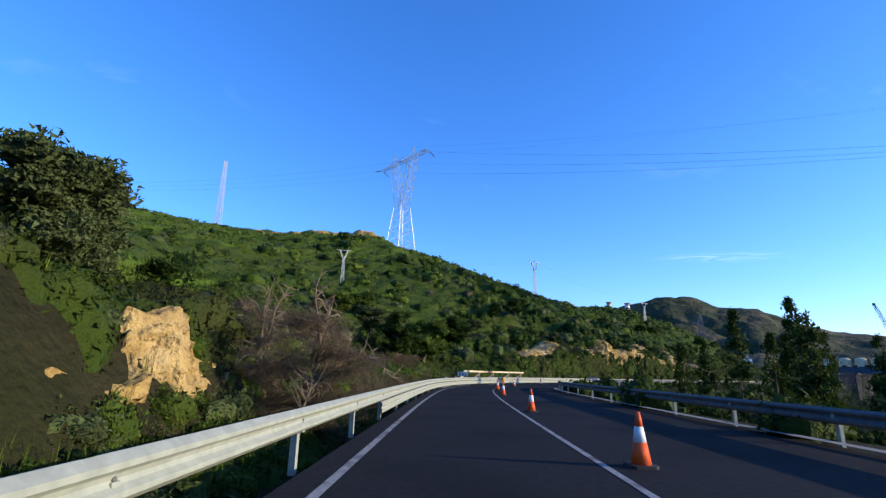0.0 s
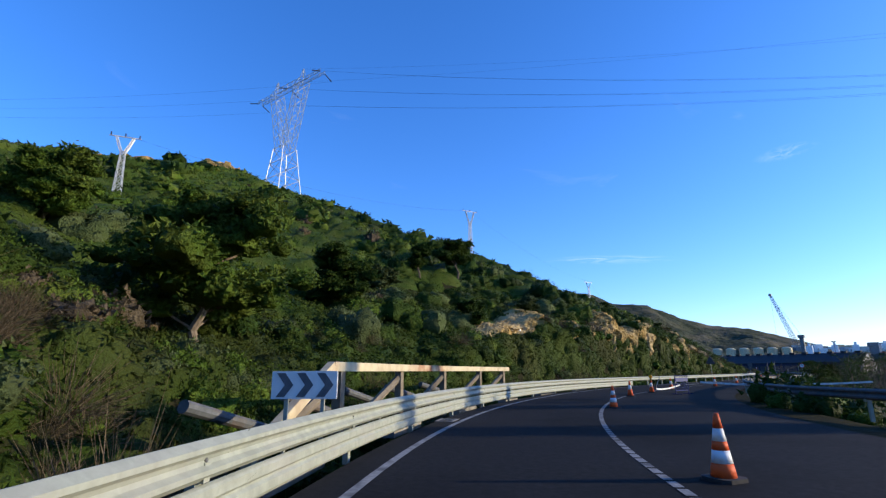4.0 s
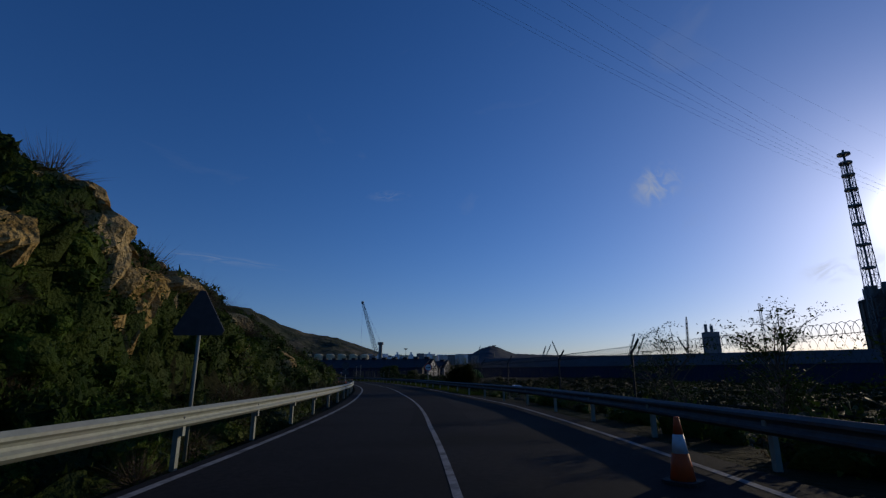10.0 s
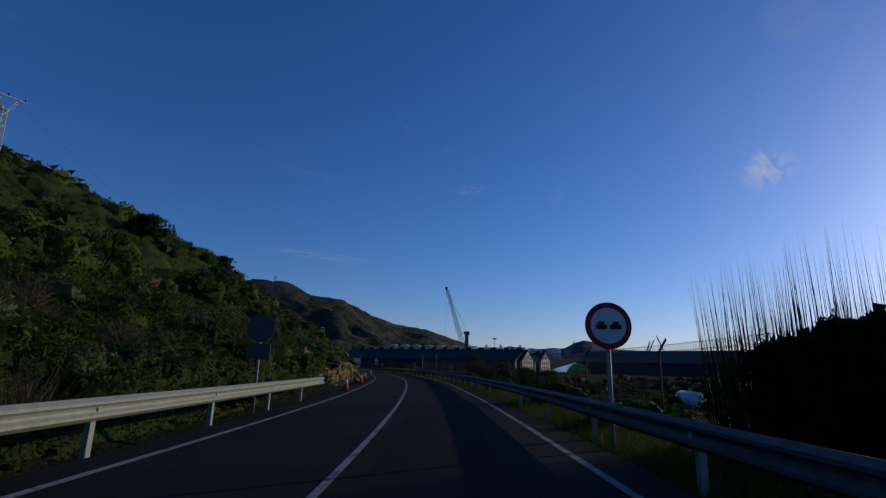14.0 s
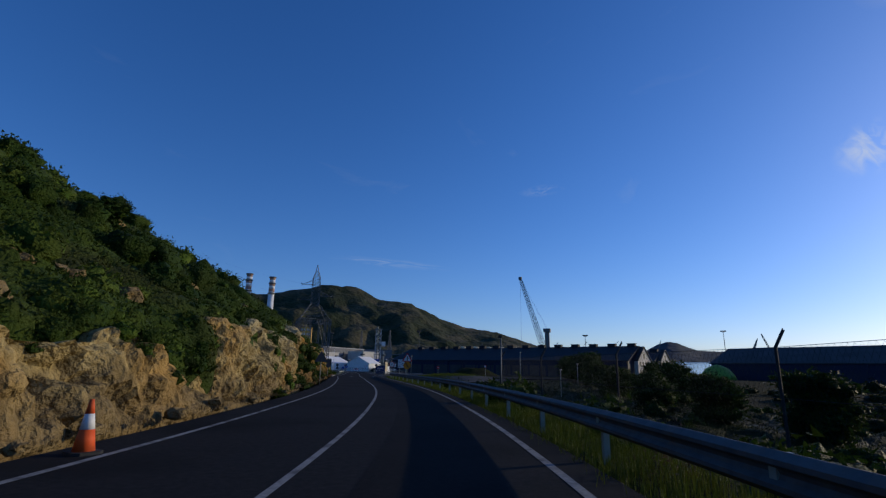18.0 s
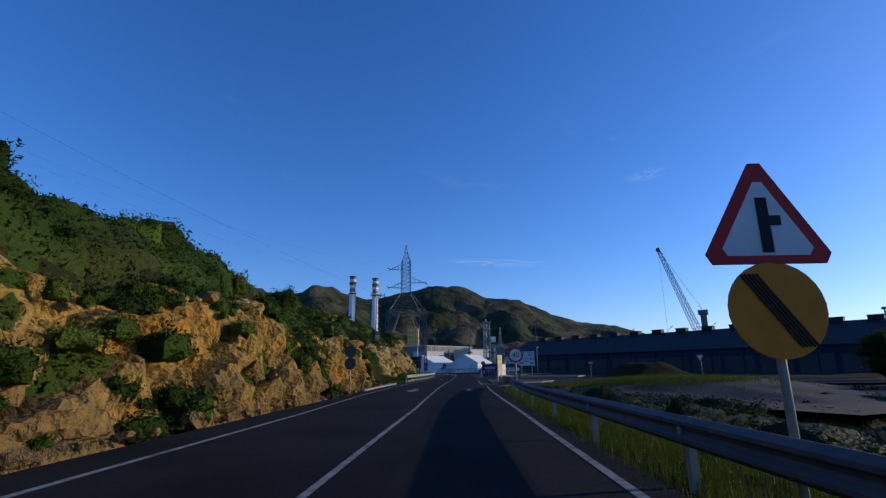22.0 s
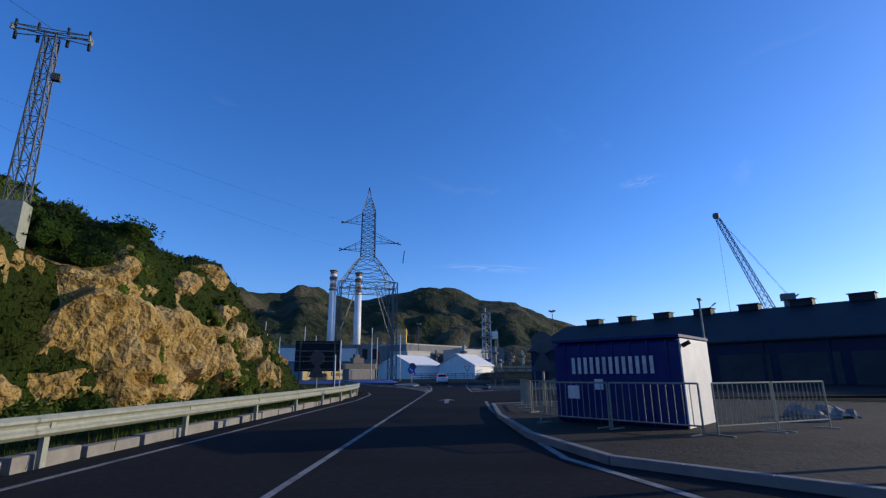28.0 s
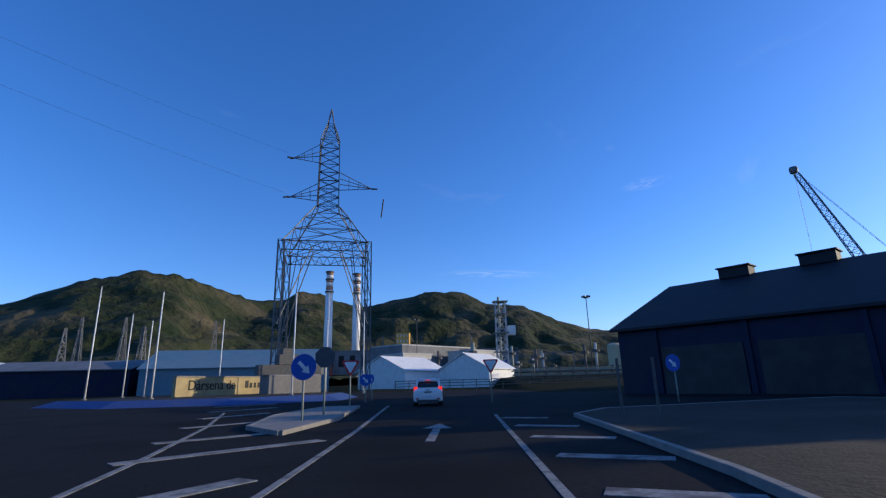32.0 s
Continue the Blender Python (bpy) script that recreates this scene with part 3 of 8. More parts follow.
def guard_rail(label, s0, s1, f, side, low=None, material=STEEL, gap=4.0, first=0.0):
    rail = empty("guard_rail", label=label, category="guard rail", group="guard rails along the road")
    s = s0
    while s < s1 - .5:
        e = min(s + gap, s1)
        rail_piece("beam", s, e, f, BEAM, side, material, rail)
        ob = new("post", post_mesh)
        p = at_road(s + first, float(f(s + first)) - side * .08, float(height(*at_road(s + first, float(f(s + first)) - side * .1)[:2], False)) * .4)
        ob.parent = rail
        ob.matrix_world = Matrix.Translation(p) @ Matrix.Rotation(heading(s) + (0 if side > 0 else math.pi), 4, "Z")
        b = new("bolt", BOLT)
        b.parent = rail
        hz = heading(s) + (0 if side > 0 else math.pi)
        b.matrix_world = Matrix.Translation(at_road(s + first, float(f(s + first)) + side * .012, .595)) @ Matrix.Rotation(hz, 4, "Z") @ Matrix.Rotation(math.pi / 2, 4, "Y")
        if low and low[0] <= s < low[1]:
            rail_piece("lower_beam", s, e, f, LOW, side, material, rail)
            Shape().box(tuple(at_road(s + 2, float(f(s + 2)) - side * .06, .36)), (.03, .05, .34), heading(s)).done("strut", material, rail)
        s += gap
    return rail


RAIL_L = table((-60, -2.1), (30, -2.15), (60, -2.6), (77, -2.95), (95, -3.2), (109, -3.85), (118, -4.5), (135, -4.9), (155, -4.95), (183, -5.1))
RAIL_L2 = table((323, -6.0), (328, -6.75), (340, -6.45), (350, -6.3), (361, -6.15), (372, -6.25), (379, -6.75), (384, -7.6), (390, -9.0), (396, -11.0), (400, -13))
RAIL_R = table((-60, 8.1), (30, 7.9), (46, 7.4), (51, 7.6))
RAIL_R2 = table((62, 10.5), (70, 8.2), (85, 6.9), (106, 5.0), (137, 4.4), (152, 3.25), (165, 2.95), (237, 2.5), (249, 2.7), (290, 2.5), (298, 2.75), (309, 3.4), (313, 4.2))
guard_rail("pale galvanised steel guard rail with a lower beam on posts", -29, 183, RAIL_L, 1, (15, 95), first=.3)
guard_rail("pale galvanised guard rail curving into a roundabout exit", 324, 398, RAIL_L2, 1, first=.4)
guard_rail("dull galvanised guard rail beside the harbour slope", -29, 51, RAIL_R, -1, None, STEEL_D)
guard_rail("dull galvanised guard rail above a grassy verge", 62, 308, RAIL_R2, -1, None, STEEL_D)


# ---- foliage patterns ----
def leaf_cloud(n, seed, size=.32, squash=.8, hollow=.45, lump=.35):
    """Leaves of one bush of radius about 1, as an array n x 3 x 3."""
    g = np.random.default_rng(seed)
    d = g.normal(size=(n, 3))
    d /= np.linalg.norm(d, axis=1)[:, None]
    d[:, 2] = np.where(d[:, 2] < -.35, -d[:, 2], d[:, 2])
    bump = 1 + lump * (np.sin(d[:, 0] * 4.3 + seed) * np.sin(d[:, 1] * 5.1 + seed * 2) + .6 * np.sin(d[:, 2] * 7 + d[:, 0] * 6 + seed))
    r = bump * (hollow + (.93 - hollow) * g.random(n) ** .8)
    c = d * r[:, None] * np.array([1, 1, squash])
    a = g.normal(size=(n, 3)) + d * .6
    a /= np.linalg.norm(a, axis=1)[:, None]
    b = np.cross(a, g.normal(size=(n, 3)))
    b /= np.linalg.norm(b, axis=1)[:, None]
    w = size * (.55 + .9 * g.random(n))[:, None]
    q = np.stack([c - a * w * .7 - b * w * .5, c - a * w * .7 + b * w * .5, c + a * w], 1)
    return q


def core(k, seed, squash=.8, lump=.2, r=.80):
    """A lumpy rounded body of k x k quads a side, for the shaded inside of a bush."""
    u = np.linspace(-1, 1, k + 1)
    A, B = np.meshgrid(u, u, indexing="ij")
    one = np.ones_like(A)
    V, Q = [], []
    for i, f in enumerate(((A, B, one), (B, A, -one), (one, A, B), (-one, B, A), (B, one, A), (A, -one, B))):
        V.append(np.stack(f, -1).reshape(-1, 3))
        g = np.arange((k + 1) ** 2).reshape(k + 1, k + 1) + i * (k + 1) ** 2
        Q.append(np.stack([g[:-1, :-1], g[1:, :-1], g[1:, 1:], g[:-1, 1:]], -1).reshape(-1, 4))
    V, Q = np.concatenate(V), np.concatenate(Q)
    V /= np.linalg.norm(V, axis=1)[:, None]
    b = 1 + lump * (np.sin(V[:, 0] * 4.3 + seed) * np.sin(V[:, 1] * 5.1 + seed * 2) + .6 * np.sin(V[:, 2] * 7 + V[:, 0] * 6 + seed))
    return V * (b * r)[:, None] * np.array([1, 1, squash]), Q


def bush(n, seed, size, k, squash=.8, hollow=.62, inner=.76, lump=.24):
    q = leaf_cloud(n, seed, size, squash, hollow, lump)
    V = q.reshape(-1, 3)
    Q = np.arange(len(V)).reshape(-1, 3)
    if k:
        cv, cq = core(k, seed, squash, lump, inner)
        V, Q = np.concatenate([V, cv]), np.concatenate([Q, cq[:, :3] + len(V), cq[:, [0, 2, 3]] + len(V)])
    return V, Q


CLOUDS = [bush(120, k, .12, 3, inner=.68) for k in range(6)]
CLOUDS_NEAR = [bush(250, k + 40, .085, 3, hollow=.55, inner=.64, lump=.28) for k in range(6)]
CLOUDS_FAR = [bush(24, k + 20, .28, 2) for k in range(6)]
def twigs(n, seed, hang=.0):
    """Fine dry twigs of one bush of radius about 1."""
    g = np.random.default_rng(seed)
    d = g.normal(size=(n, 3))
    d[:, 2] = np.abs(d[:, 2]) * (.9 if hang == 0 else .4)
    d /= np.linalg.norm(d, axis=1)[:, None]
    a = d * (.15 + .5 * g.random((n, 1)))
    e = a + d * (.35 + .4 * g.random((n, 1))) + g.normal(0, .12, (n, 3)) - np.array([0, 0, hang]) * g.random((n, 1))
    w = np.cross(e - a, g.normal(size=(n, 3)))
    w = w / np.linalg.norm(w, axis=1)[:, None] * .006
    return np.stack([a - w, a + w, e], 1).reshape(-1, 3), np.arange(3 * n).reshape(-1, 3)


TWIGS = [twigs(420, k + 200) for k in range(5)]
HANGING = [twigs(240, k + 220, 1.0) for k in range(5)]
CLOUDS_THIN = [bush(230, k + 60, .055, 0, 1.0, .25) for k in range(6)]


def scatter(name, material, places, sizes, clouds, seed, parent=None, label="", kind="stuff", tall=1.0, category=""):
    g = np.random.default_rng(seed)
    out, faces, o = [], [], 0
    for p, s in zip(places, sizes):
        q, f = clouds[g.integers(len(clouds))]
        a = g.random() * 6.283
        c, sn = math.cos(a), math.sin(a)
        k = np.array([s * (.8 + .4 * g.random()), s * (.8 + .4 * g.random()), s * (.75 + .5 * g.random()) * tall])
        q = q * k
        out.append(np.stack([q[:, 0] * c - q[:, 1] * sn, q[:, 0] * sn + q[:, 1] * c, q[:, 2]], -1) + np.array(p))
        faces.append(f + o)
        o += len(q)
    ob = quads_ob(name, np.concatenate(out), np.concatenate(faces), material, parent, True, kind, label)
    return tagged(ob, category=category)


def slope_places(n, seed, s0, s1, d0, d1, power=1.6):
    g = np.random.default_rng(seed)
    s = g.uniform(s0, s1, n)
    D = d0 + (d1 - d0) * g.random(n) ** power
    p = at_road(s, PAVE_L(s) - D)
    return p, s, D


def scrub(name, material, n, seed, s0, s1, d0, d1, smin, smax, clouds, label, power=1.6, tall=1.0):
    p, s, D = slope_places(n, seed, s0, s1, d0, d1, power)
    p[:, 2] = height(p[:, 0], p[:, 1])
    face = (D > CUT_D(s) - .3) & (D < CUT_D(s) + 2.4) & (CUT_H(s) > 1.0) & (s > 190)
    keep = ~face | (np.random.default_rng(seed + 5).random(n) < .16)
    keep &= (RIDGE(s) > 2) & ((D > CUT_D(s) - .3) | (s < 185) | ((s > 326) & (D > 2)))
    p = p[keep]
    g = np.random.default_rng(seed + 1)
    sz = smin + (smax - smin) * g.random(len(p)) ** 2
    p[:, 2] += sz * .25
    scatter(name, material, p, sz, clouds, seed, label=label, tall=tall)


scrub("scrub", LEAF, 560, 11, -10, 372, 12, 48, .8, 1.9, CLOUDS, "green mediterranean scrub on the slope", 1.1)
scrub("scrub", LEAF_D, 620, 12, -10, 370, 12, 60, .9, 2.2, CLOUDS, "dark lentisk bushes on the slope", 1.1)
scrub("scrub", LEAF_O, 420, 13, -10, 372, 12, 60, .6, 1.6, CLOUDS, "grey-green low scrub on the slope", 1.1)
scrub("dry_scrub", LEAF_B, 160, 14, 0, 372, 8, 45, .5, 1.4, CLOUDS, "brown dry scrub on the slope", 1.2)
scrub("far_scrub", LEAF, 2100, 15, -60, 345, 25, 150, 1.0, 2.6, CLOUDS_FAR, "green scrub high on the hillside", .8, .75)
scrub("far_scrub", LEAF_D, 1500, 16, -60, 345, 30, 150, 1.0, 2.8, CLOUDS_FAR, "dark bushes high on the hillside", .8, .85)
scrub("far_scrub", LEAF_O, 900, 17, -60, 345, 20, 150, .8, 2.0, CLOUDS_FAR, "grey-green scrub high on the hillside", .8, .7)
scrub("scrub", LEAF, 300, 18, -6, 192, 2.0, 15, .5, 1.25, CLOUDS_NEAR, "green bushes on the lower slope", 1.0)
scrub("scrub", LEAF_D, 300, 19, 20, 192, 2.0, 15, .5, 1.3, CLOUDS_NEAR, "dark bushes on the lower slope", 1.0)
scrub("scrub", LEAF_O, 200, 20, -6, 192, 1.2, 13, .4, 1.0, CLOUDS_NEAR, "grey-green bushes on the lower slope", 1.0)
scrub("scrub", LEAF, 160, 24, 192, 378, 3.5, 14, .5, 1.2, CLOUDS_NEAR, "green bushes above the rock cutting", 1.0)
scrub("scrub", LEAF_D, 150, 25, 192, 376, 3.5, 14, .5, 1.35, CLOUDS_NEAR, "dark bushes above the rock cutting", 1.0)
scrub("scrub", LEAF, 90, 21, -4, 190, 1.0, 5, .35, .8, CLOUDS_THIN, "fine-leaved green bushes behind the guard rail", 1.0, 1.2)
scrub("scrub", LEAF_O, 90, 22, -4, 190, 1.0, 5, .35, .8, CLOUDS_THIN, "fine-leaved grey-green bushes behind the guard rail", 1.0, 1.2)
scrub("dry_scrub", LEAF_B, 90, 23, 4, 190, 1.0, 6, .35, .9, CLOUDS_THIN, "fine dry brushwood behind the guard rail", 1.0, 1.2)


def thicket(name, material, s0, s1, d0, d1, step, rise, seed, leaves, label, size=.07, side=-1, bare=None):
    """Continuous low scrub: a billowing leafy mass over the slope with loose leaves on it."""
    s = np.arange(s0, s1, step)
    n1, n2, n3 = (max(2, int(3 / step)), int(6 / step), int((d1 - 8) / step)) if side < 0 and d0 < 10 else (0, 0, int((d1 - d0) / step / .8))
    dc = CUT_D(s)[:, None]
    lo, hi = np.maximum(dc - .3, d0 + .3), np.maximum(dc + 2.2, d0 + 1)
    cuts = [d0 + (lo - d0) * np.linspace(0, 1, n1, endpoint=False)[None], lo + (hi - lo) * np.linspace(0, 1, n2, endpoint=False)[None], hi + (d1 - hi) * np.linspace(0, 1, n3)[None]]
    D = np.concatenate(cuts, 1) if n1 else np.linspace(d0, d1, n3)[None] + 0 * dc
    S = s[:, None] + 0 * D
    f = (lambda a, b: PAVE_L(a) - b) if side < 0 else (lambda a, b: np.maximum(PAVE_R(a), RAIL_R2(np.clip(a, 62, 312))) + b)
    P = at_road(S, f(S, D))
    out = at_road(S, f(S, D) + 1) - P
    P[..., 2] = height(P[..., 0], P[..., 1])
    bill = np.vectorize(lambda x, y, z: abs(noise.noise(Vector((x * .55, y * .55, z * .55 + seed)))) * 1.5 + abs(noise.noise(Vector((x * 1.5, y * 1.5, z * 1.5 + seed + 7)))) * .8 + noise.noise(Vector((x * 4, y * 4, z * 4 + seed))) * .25)(P[..., 0], P[..., 1], P[..., 2])
    edge = smooth01(np.minimum(np.minimum(S - s0, s1 - S) / 1.5, np.minimum(D - d0, d1 - D) / 1.2))
    steep = np.clip(np.gradient(P[..., 2], axis=1) / np.maximum(np.gradient(D, axis=1), .01) / 2, 0, 1) if side < 0 else 0 * D
    P = P + out * (rise * bill * edge * steep)[..., None]
    P[..., 2] += (rise * bill * (1 - .6 * steep) + .02) * edge - (1 - edge) * .5
    if bare is not None:
        for b0, b1, up_to in bare:
            P[..., 2] -= 1.6 * smooth01((S - b0) / 3) * smooth01((b1 - S) / 3) * smooth01((CUT_D(S) + up_to - D) / .5) * smooth01((D - CUT_D(S) + .9) / .5)
    P[..., 0] += rise * .25 * np.sin(P[..., 1] * 5.1 + P[..., 2] * 4)
    P[..., 1] += rise * .25 * np.sin(P[..., 0] * 4.7 + P[..., 2] * 5)
    g = np.random.default_rng(int(seed * 10) + 1)
    n, m = P.shape[:2]
    area = np.linalg.norm(np.cross(P[1:, :-1] - P[:-1, :-1], P[:-1, 1:] - P[:-1, :-1]), axis=-1).ravel()
    pick = g.choice(len(area), leaves, p=area / area.sum())
    i, j = pick // (m - 1), pick % (m - 1)
    a, b = g.random((leaves, 1)), g.random((leaves, 1))
    c = P[i, j] * (1 - a) * (1 - b) + P[i + 1, j] * a * (1 - b) + P[i, j + 1] * (1 - a) * b + P[i + 1, j + 1] * a * b
    c += (g.random((leaves, 3)) - np.array([.5, .5, .2])) * size * 1.6
    p = g.normal(size=(leaves, 3)) + np.array([0, 0, .5])
    p /= np.linalg.norm(p, axis=1)[:, None]
    q = np.cross(p, g.normal(size=(leaves, 3)))
    q /= np.linalg.norm(q, axis=1)[:, None]
    w = size * (.5 + g.random((leaves, 1)))
    L = np.stack([c - p * w * .7 - q * w * .45, c - p * w * .7 + q * w * .45, c + p * w * 1.3], 1).reshape(-1, 3)
    k = np.arange(n * m).reshape(n, m)
    T = np.concatenate([np.stack([k[:-1, :-1], k[:-1, 1:], k[1:, 1:]], -1).reshape(-1, 3), np.stack([k[:-1, :-1], k[1:, 1:], k[1:, :-1]], -1).reshape(-1, 3)])
    V = np.concatenate([P.reshape(-1, 3), L])
    return quads_ob(name, V, np.concatenate([T, np.arange(len(L)).reshape(-1, 3) + n * m]), material, None, True, "stuff", label)


thicket("undergrowth", UNDER, -10, 196, 1.0, 18, .34, .55, 1.0, 170000, "dense green and brown undergrowth on the lower slope", .11, bare=((5, 18, 1.0),))
thicket("undergrowth", UNDER, 192, 326, 1.6, 18, .38, .5, 2.0, 80000, "dense undergrowth above the rock cutting", .10, bare=((190, 262, 1.4), (258, 332, 2.7)))
thicket("undergrowth", UNDER, 322, 383, 2.0, 22, .38, .38, 3.0, 60000, "green undergrowth round a rock outcrop", .10, bare=((315, 336, 2.7), (341, 373, 2.2)))
thicket("undergrowth", LEAF, -40, 345, 17, 62, .95, 1.0, 4.0, 170000, "scrub cover on the hillside", .105)
thicket("undergrowth", LEAF, 52, 128, 60, 108, 1.3, 1.1, 6.0, 30000, "scrub cover below the hilltop", .24)
# these leaves are coloured dark for the shade of the backlit slope
thicket("undergrowth", UNDER_D, 70, 300, 1.6, 30, .5, .45, 5.0, 130000, "weeds and low bushes over the harbour slope, shade put into their colour", .075, 1)


scrub("scrub", LEAF, 70, 57, -4, 44, 1.6, 12, .35, .9, CLOUDS_NEAR, "yellow-green bushes on the lit bank", 1.0)
scrub("scrub", LEAF_O, 60, 58, -4, 44, 1.6, 12, .35, .9, CLOUDS_NEAR, "grey-green bushes on the lit bank", 1.0)
scrub("scrub", LEAF_D, 190, 51, 44, 192, 1.6, 13, .45, 1.25, CLOUDS_NEAR, "dark bushes crowding the foot of the slope", 1.0)
scrub("scrub", LEAF, 130, 52, 44, 192, 1.6, 13, .4, 1.05, CLOUDS_NEAR, "green bushes crowding the foot of the slope", 1.0)
scrub("scrub", LEAF_O, 80, 53, 30, 192, 1.6, 13, .4, .95, CLOUDS_NEAR, "grey-green bushes at the foot of the slope", 1.0)
scrub("dry_scrub", LEAF_B, 150, 28, 24, 56, 1.2, 9, .7, 1.5, TWIGS, "fuzzy russet dry brushwood on the bank", 1.0)
scrub("dry_scrub", LEAF_B, 130, 29, 62, 190, 1.2, 9, .6, 1.3, TWIGS, "fuzzy brown brushwood behind the guard rail", 1.0)


def face_bushes(n, seed, s0, s1, material, label, big=.5):
    """Clumps of bushes rooted in the cut rock face."""
    g = np.random.default_rng(seed)
    c = np.repeat(np.arange(n), 4)
    s = g.uniform(s0, s1, n)[c] + g.normal(0, .55, 4 * n)
    D = CUT_D(s) + (.3 + 2.2 * g.random(n))[c] + g.normal(0, .28, 4 * n)
    p = at_road(s, PAVE_L(s) - D)
    z = height(p[:, 0], p[:, 1], False)
    p = at_road(s, PAVE_L(s) - D + .25)
    p[:, 2] = z - .2
    scatter("scrub", material, p, .24 + big * g.random(4 * n) ** 1.5, CLOUDS_NEAR, seed, label=label, tall=1.0)


g = np.random.default_rng(95)
for nm, mt, cnt, s0, s1, lab in (("shrub", LEAF_D, 46, 84, 140, "big round dark shrubs on the slope"), ("shrub", LEAF_D, 44, 196, 322, "big round dark shrubs above the cutting"), ("shrub", LEAF, 30, 84, 322, "big round green shrubs on the slope"), ("shrub", LEAF_O, 40, 40, 130, "big grey-green shrubs on the slope"), ("shrub", LEAF_D, 40, 30, 100, "big dark shrubs on the bend")):
    ss = g.uniform(s0, s1, cnt)
    dd = CUT_D(ss) + 4.5 + 18 * g.random(cnt) ** 1.3
    pp = at_road(ss, PAVE_L(ss) - dd)
    pp[:, 2] = height(pp[:, 0], pp[:, 1]) + .3
    scatter(nm, mt, pp, 1.0 + .9 * g.random(cnt), [bush(620, k + 80, .052, 5) for k in range(4)], 96, label=lab)
face_bushes(40, 59, 17, 62, LEAF, "yellow-green shrubs on the lit bank", .8)
face_bushes(30, 60, 17, 62, LEAF_O, "grey-green shrubs on the lit bank", .7)
face_bushes(60, 54, 62, 192, LEAF_D, "dark shrubs clinging to the steep bank", .85)
face_bushes(40, 55, 62, 192, LEAF, "green shrubs clinging to the steep bank", .7)
face_bushes(30, 56, 338, 381, LEAF, "green tufts among the ochre rock", .5)
face_bushes(38, 31, 258, 322, LEAF_D, "dark shrubs hanging in the ochre cutting", .75)
face_bushes(46, 26, 194, 322, LEAF_D, "dark bushes rooted in the rock cutting")
face_bushes(34, 27, 194, 322, LEAF, "green bushes rooted in the rock cutting")


# ---- rock faces ----
def rock_face(name, s0, s1, d_in, d_out, material, label, seed, amp=.55, step=.22, lift=.12, gate=None, push=.12):
    """A rugged skin over the cut slope between two distances from the road."""
    s = np.arange(s0, s1, step)
    u = np.linspace(0, 1, int((d_out - d_in) / .085) + 2)
    S, U = np.meshgrid(s, u, indexing="ij")
    D = CUT_D(S) + d_in + (d_out - d_in) * U
    l = PAVE_L(S) - D
    P = at_road(S, l)
    z = height(P[..., 0], P[..., 1], False)
    edge = np.sin(np.clip(U, 0, 1) * math.pi) ** .35 * np.clip(np.minimum(S - s0, s1 - S) / 3, 0, 1) ** .6
    big = np.vectorize(lambda a, b: noise.noise(Vector((a, b, seed))))(S * .28, z * .35 + U)
    fine = np.vectorize(lambda a, b, c: noise.ridged_multi_fractal(Vector((a, b, c)), .8, 2.2, 4, .9, 2.0))(S * .9 + seed, z * 1.1 + .2 * big, U * 1.5)

    def piece(a, b):
        d, p = noise.voronoi(Vector((a, b, seed * 3.7)))
        return min((d[1] - d[0]) * 2.2, 1.0) * .5 + noise.cell(Vector((p[0].x * 7.3, p[0].y * 5.1, seed))) * .8

    small = np.vectorize(piece)(S * 1.5 + .5 * big, z * 2.0 + U * 1.3)
    large = np.vectorize(piece)(S * .5 + .7 * big, z * .75 + U * .8 + .2 * big)
    ledge = np.abs(((z * 1.3 + .7 * big + S * .03) % 1.0) - .5)
    out = (big * .4 + (fine - 1) * .10 + small * .24 + large * .50 + ledge * .28 - .25) * amp
    n = at_road(S, l + 1) - P
    P = P + n * ((out + push) * edge - (1 - edge) * .9)[..., None]
    P[..., 2] = z + lift * edge + out * .22 * edge - (1 - edge) * .8
    if gate is not None:
        hide = gate(S, U, z)
        P[..., 2] -= hide * 1.6
        P = P - n * (hide * .8)[..., None]
    return grid_ob(name, P, material, kind="structure", smooth=False, label=label)


def patchy(seed, bias=0.0, top=0.0):
    return lambda S, U, z: smooth01(lumps(S * 3.1, z * 6 + U * 9, .11, seed) * 2 + bias + top * (U - .5))


rock_face("rock_face", 193, 240, -.5, 1.4, ROCK, "pale limestone road cutting with loose blocks", 3, .9, gate=patchy(7, -1.0, 2.0))
rock_face("rock_face", 236, 264, -.6, 2.4, ROCK, "tall pale limestone cutting with ledges", 5, 1.0, gate=patchy(8, -1.0, 2.0))
rock_face("rock_face", 261, 335, -.6, 3.3, ROCK_O, "orange and ochre rock cutting", 7, 1.05, gate=patchy(9, -1.2, 1.4))
rock_face("rock_face", 337, 381, -.8, 3.6, ROCK_S, "ochre rock outcrop above the guard rail", 9, 1.15, gate=lambda S, U, z: np.maximum(smooth01((.10 + .09 * np.sin(S * .7) - U) / .1 + .5), patchy(3, -.8)(S, U, z)))
rock_face("rock_face", 82, 156, .4, 6.0, ROCK_S, "weathered ochre limestone ledges on the slope", 12, 1.0, gate=lambda S, U, z: np.maximum(smooth01((.30 - .17 * smooth01((S - 98) / 8) + .07 * np.sin(S * .31) + .04 * np.sin(S * 1.3) - U) / .06 + .5), patchy(4, -.75 - .45 * smooth01((S - 120) / 10))(S, U, z)), lift=.35, push=.8)
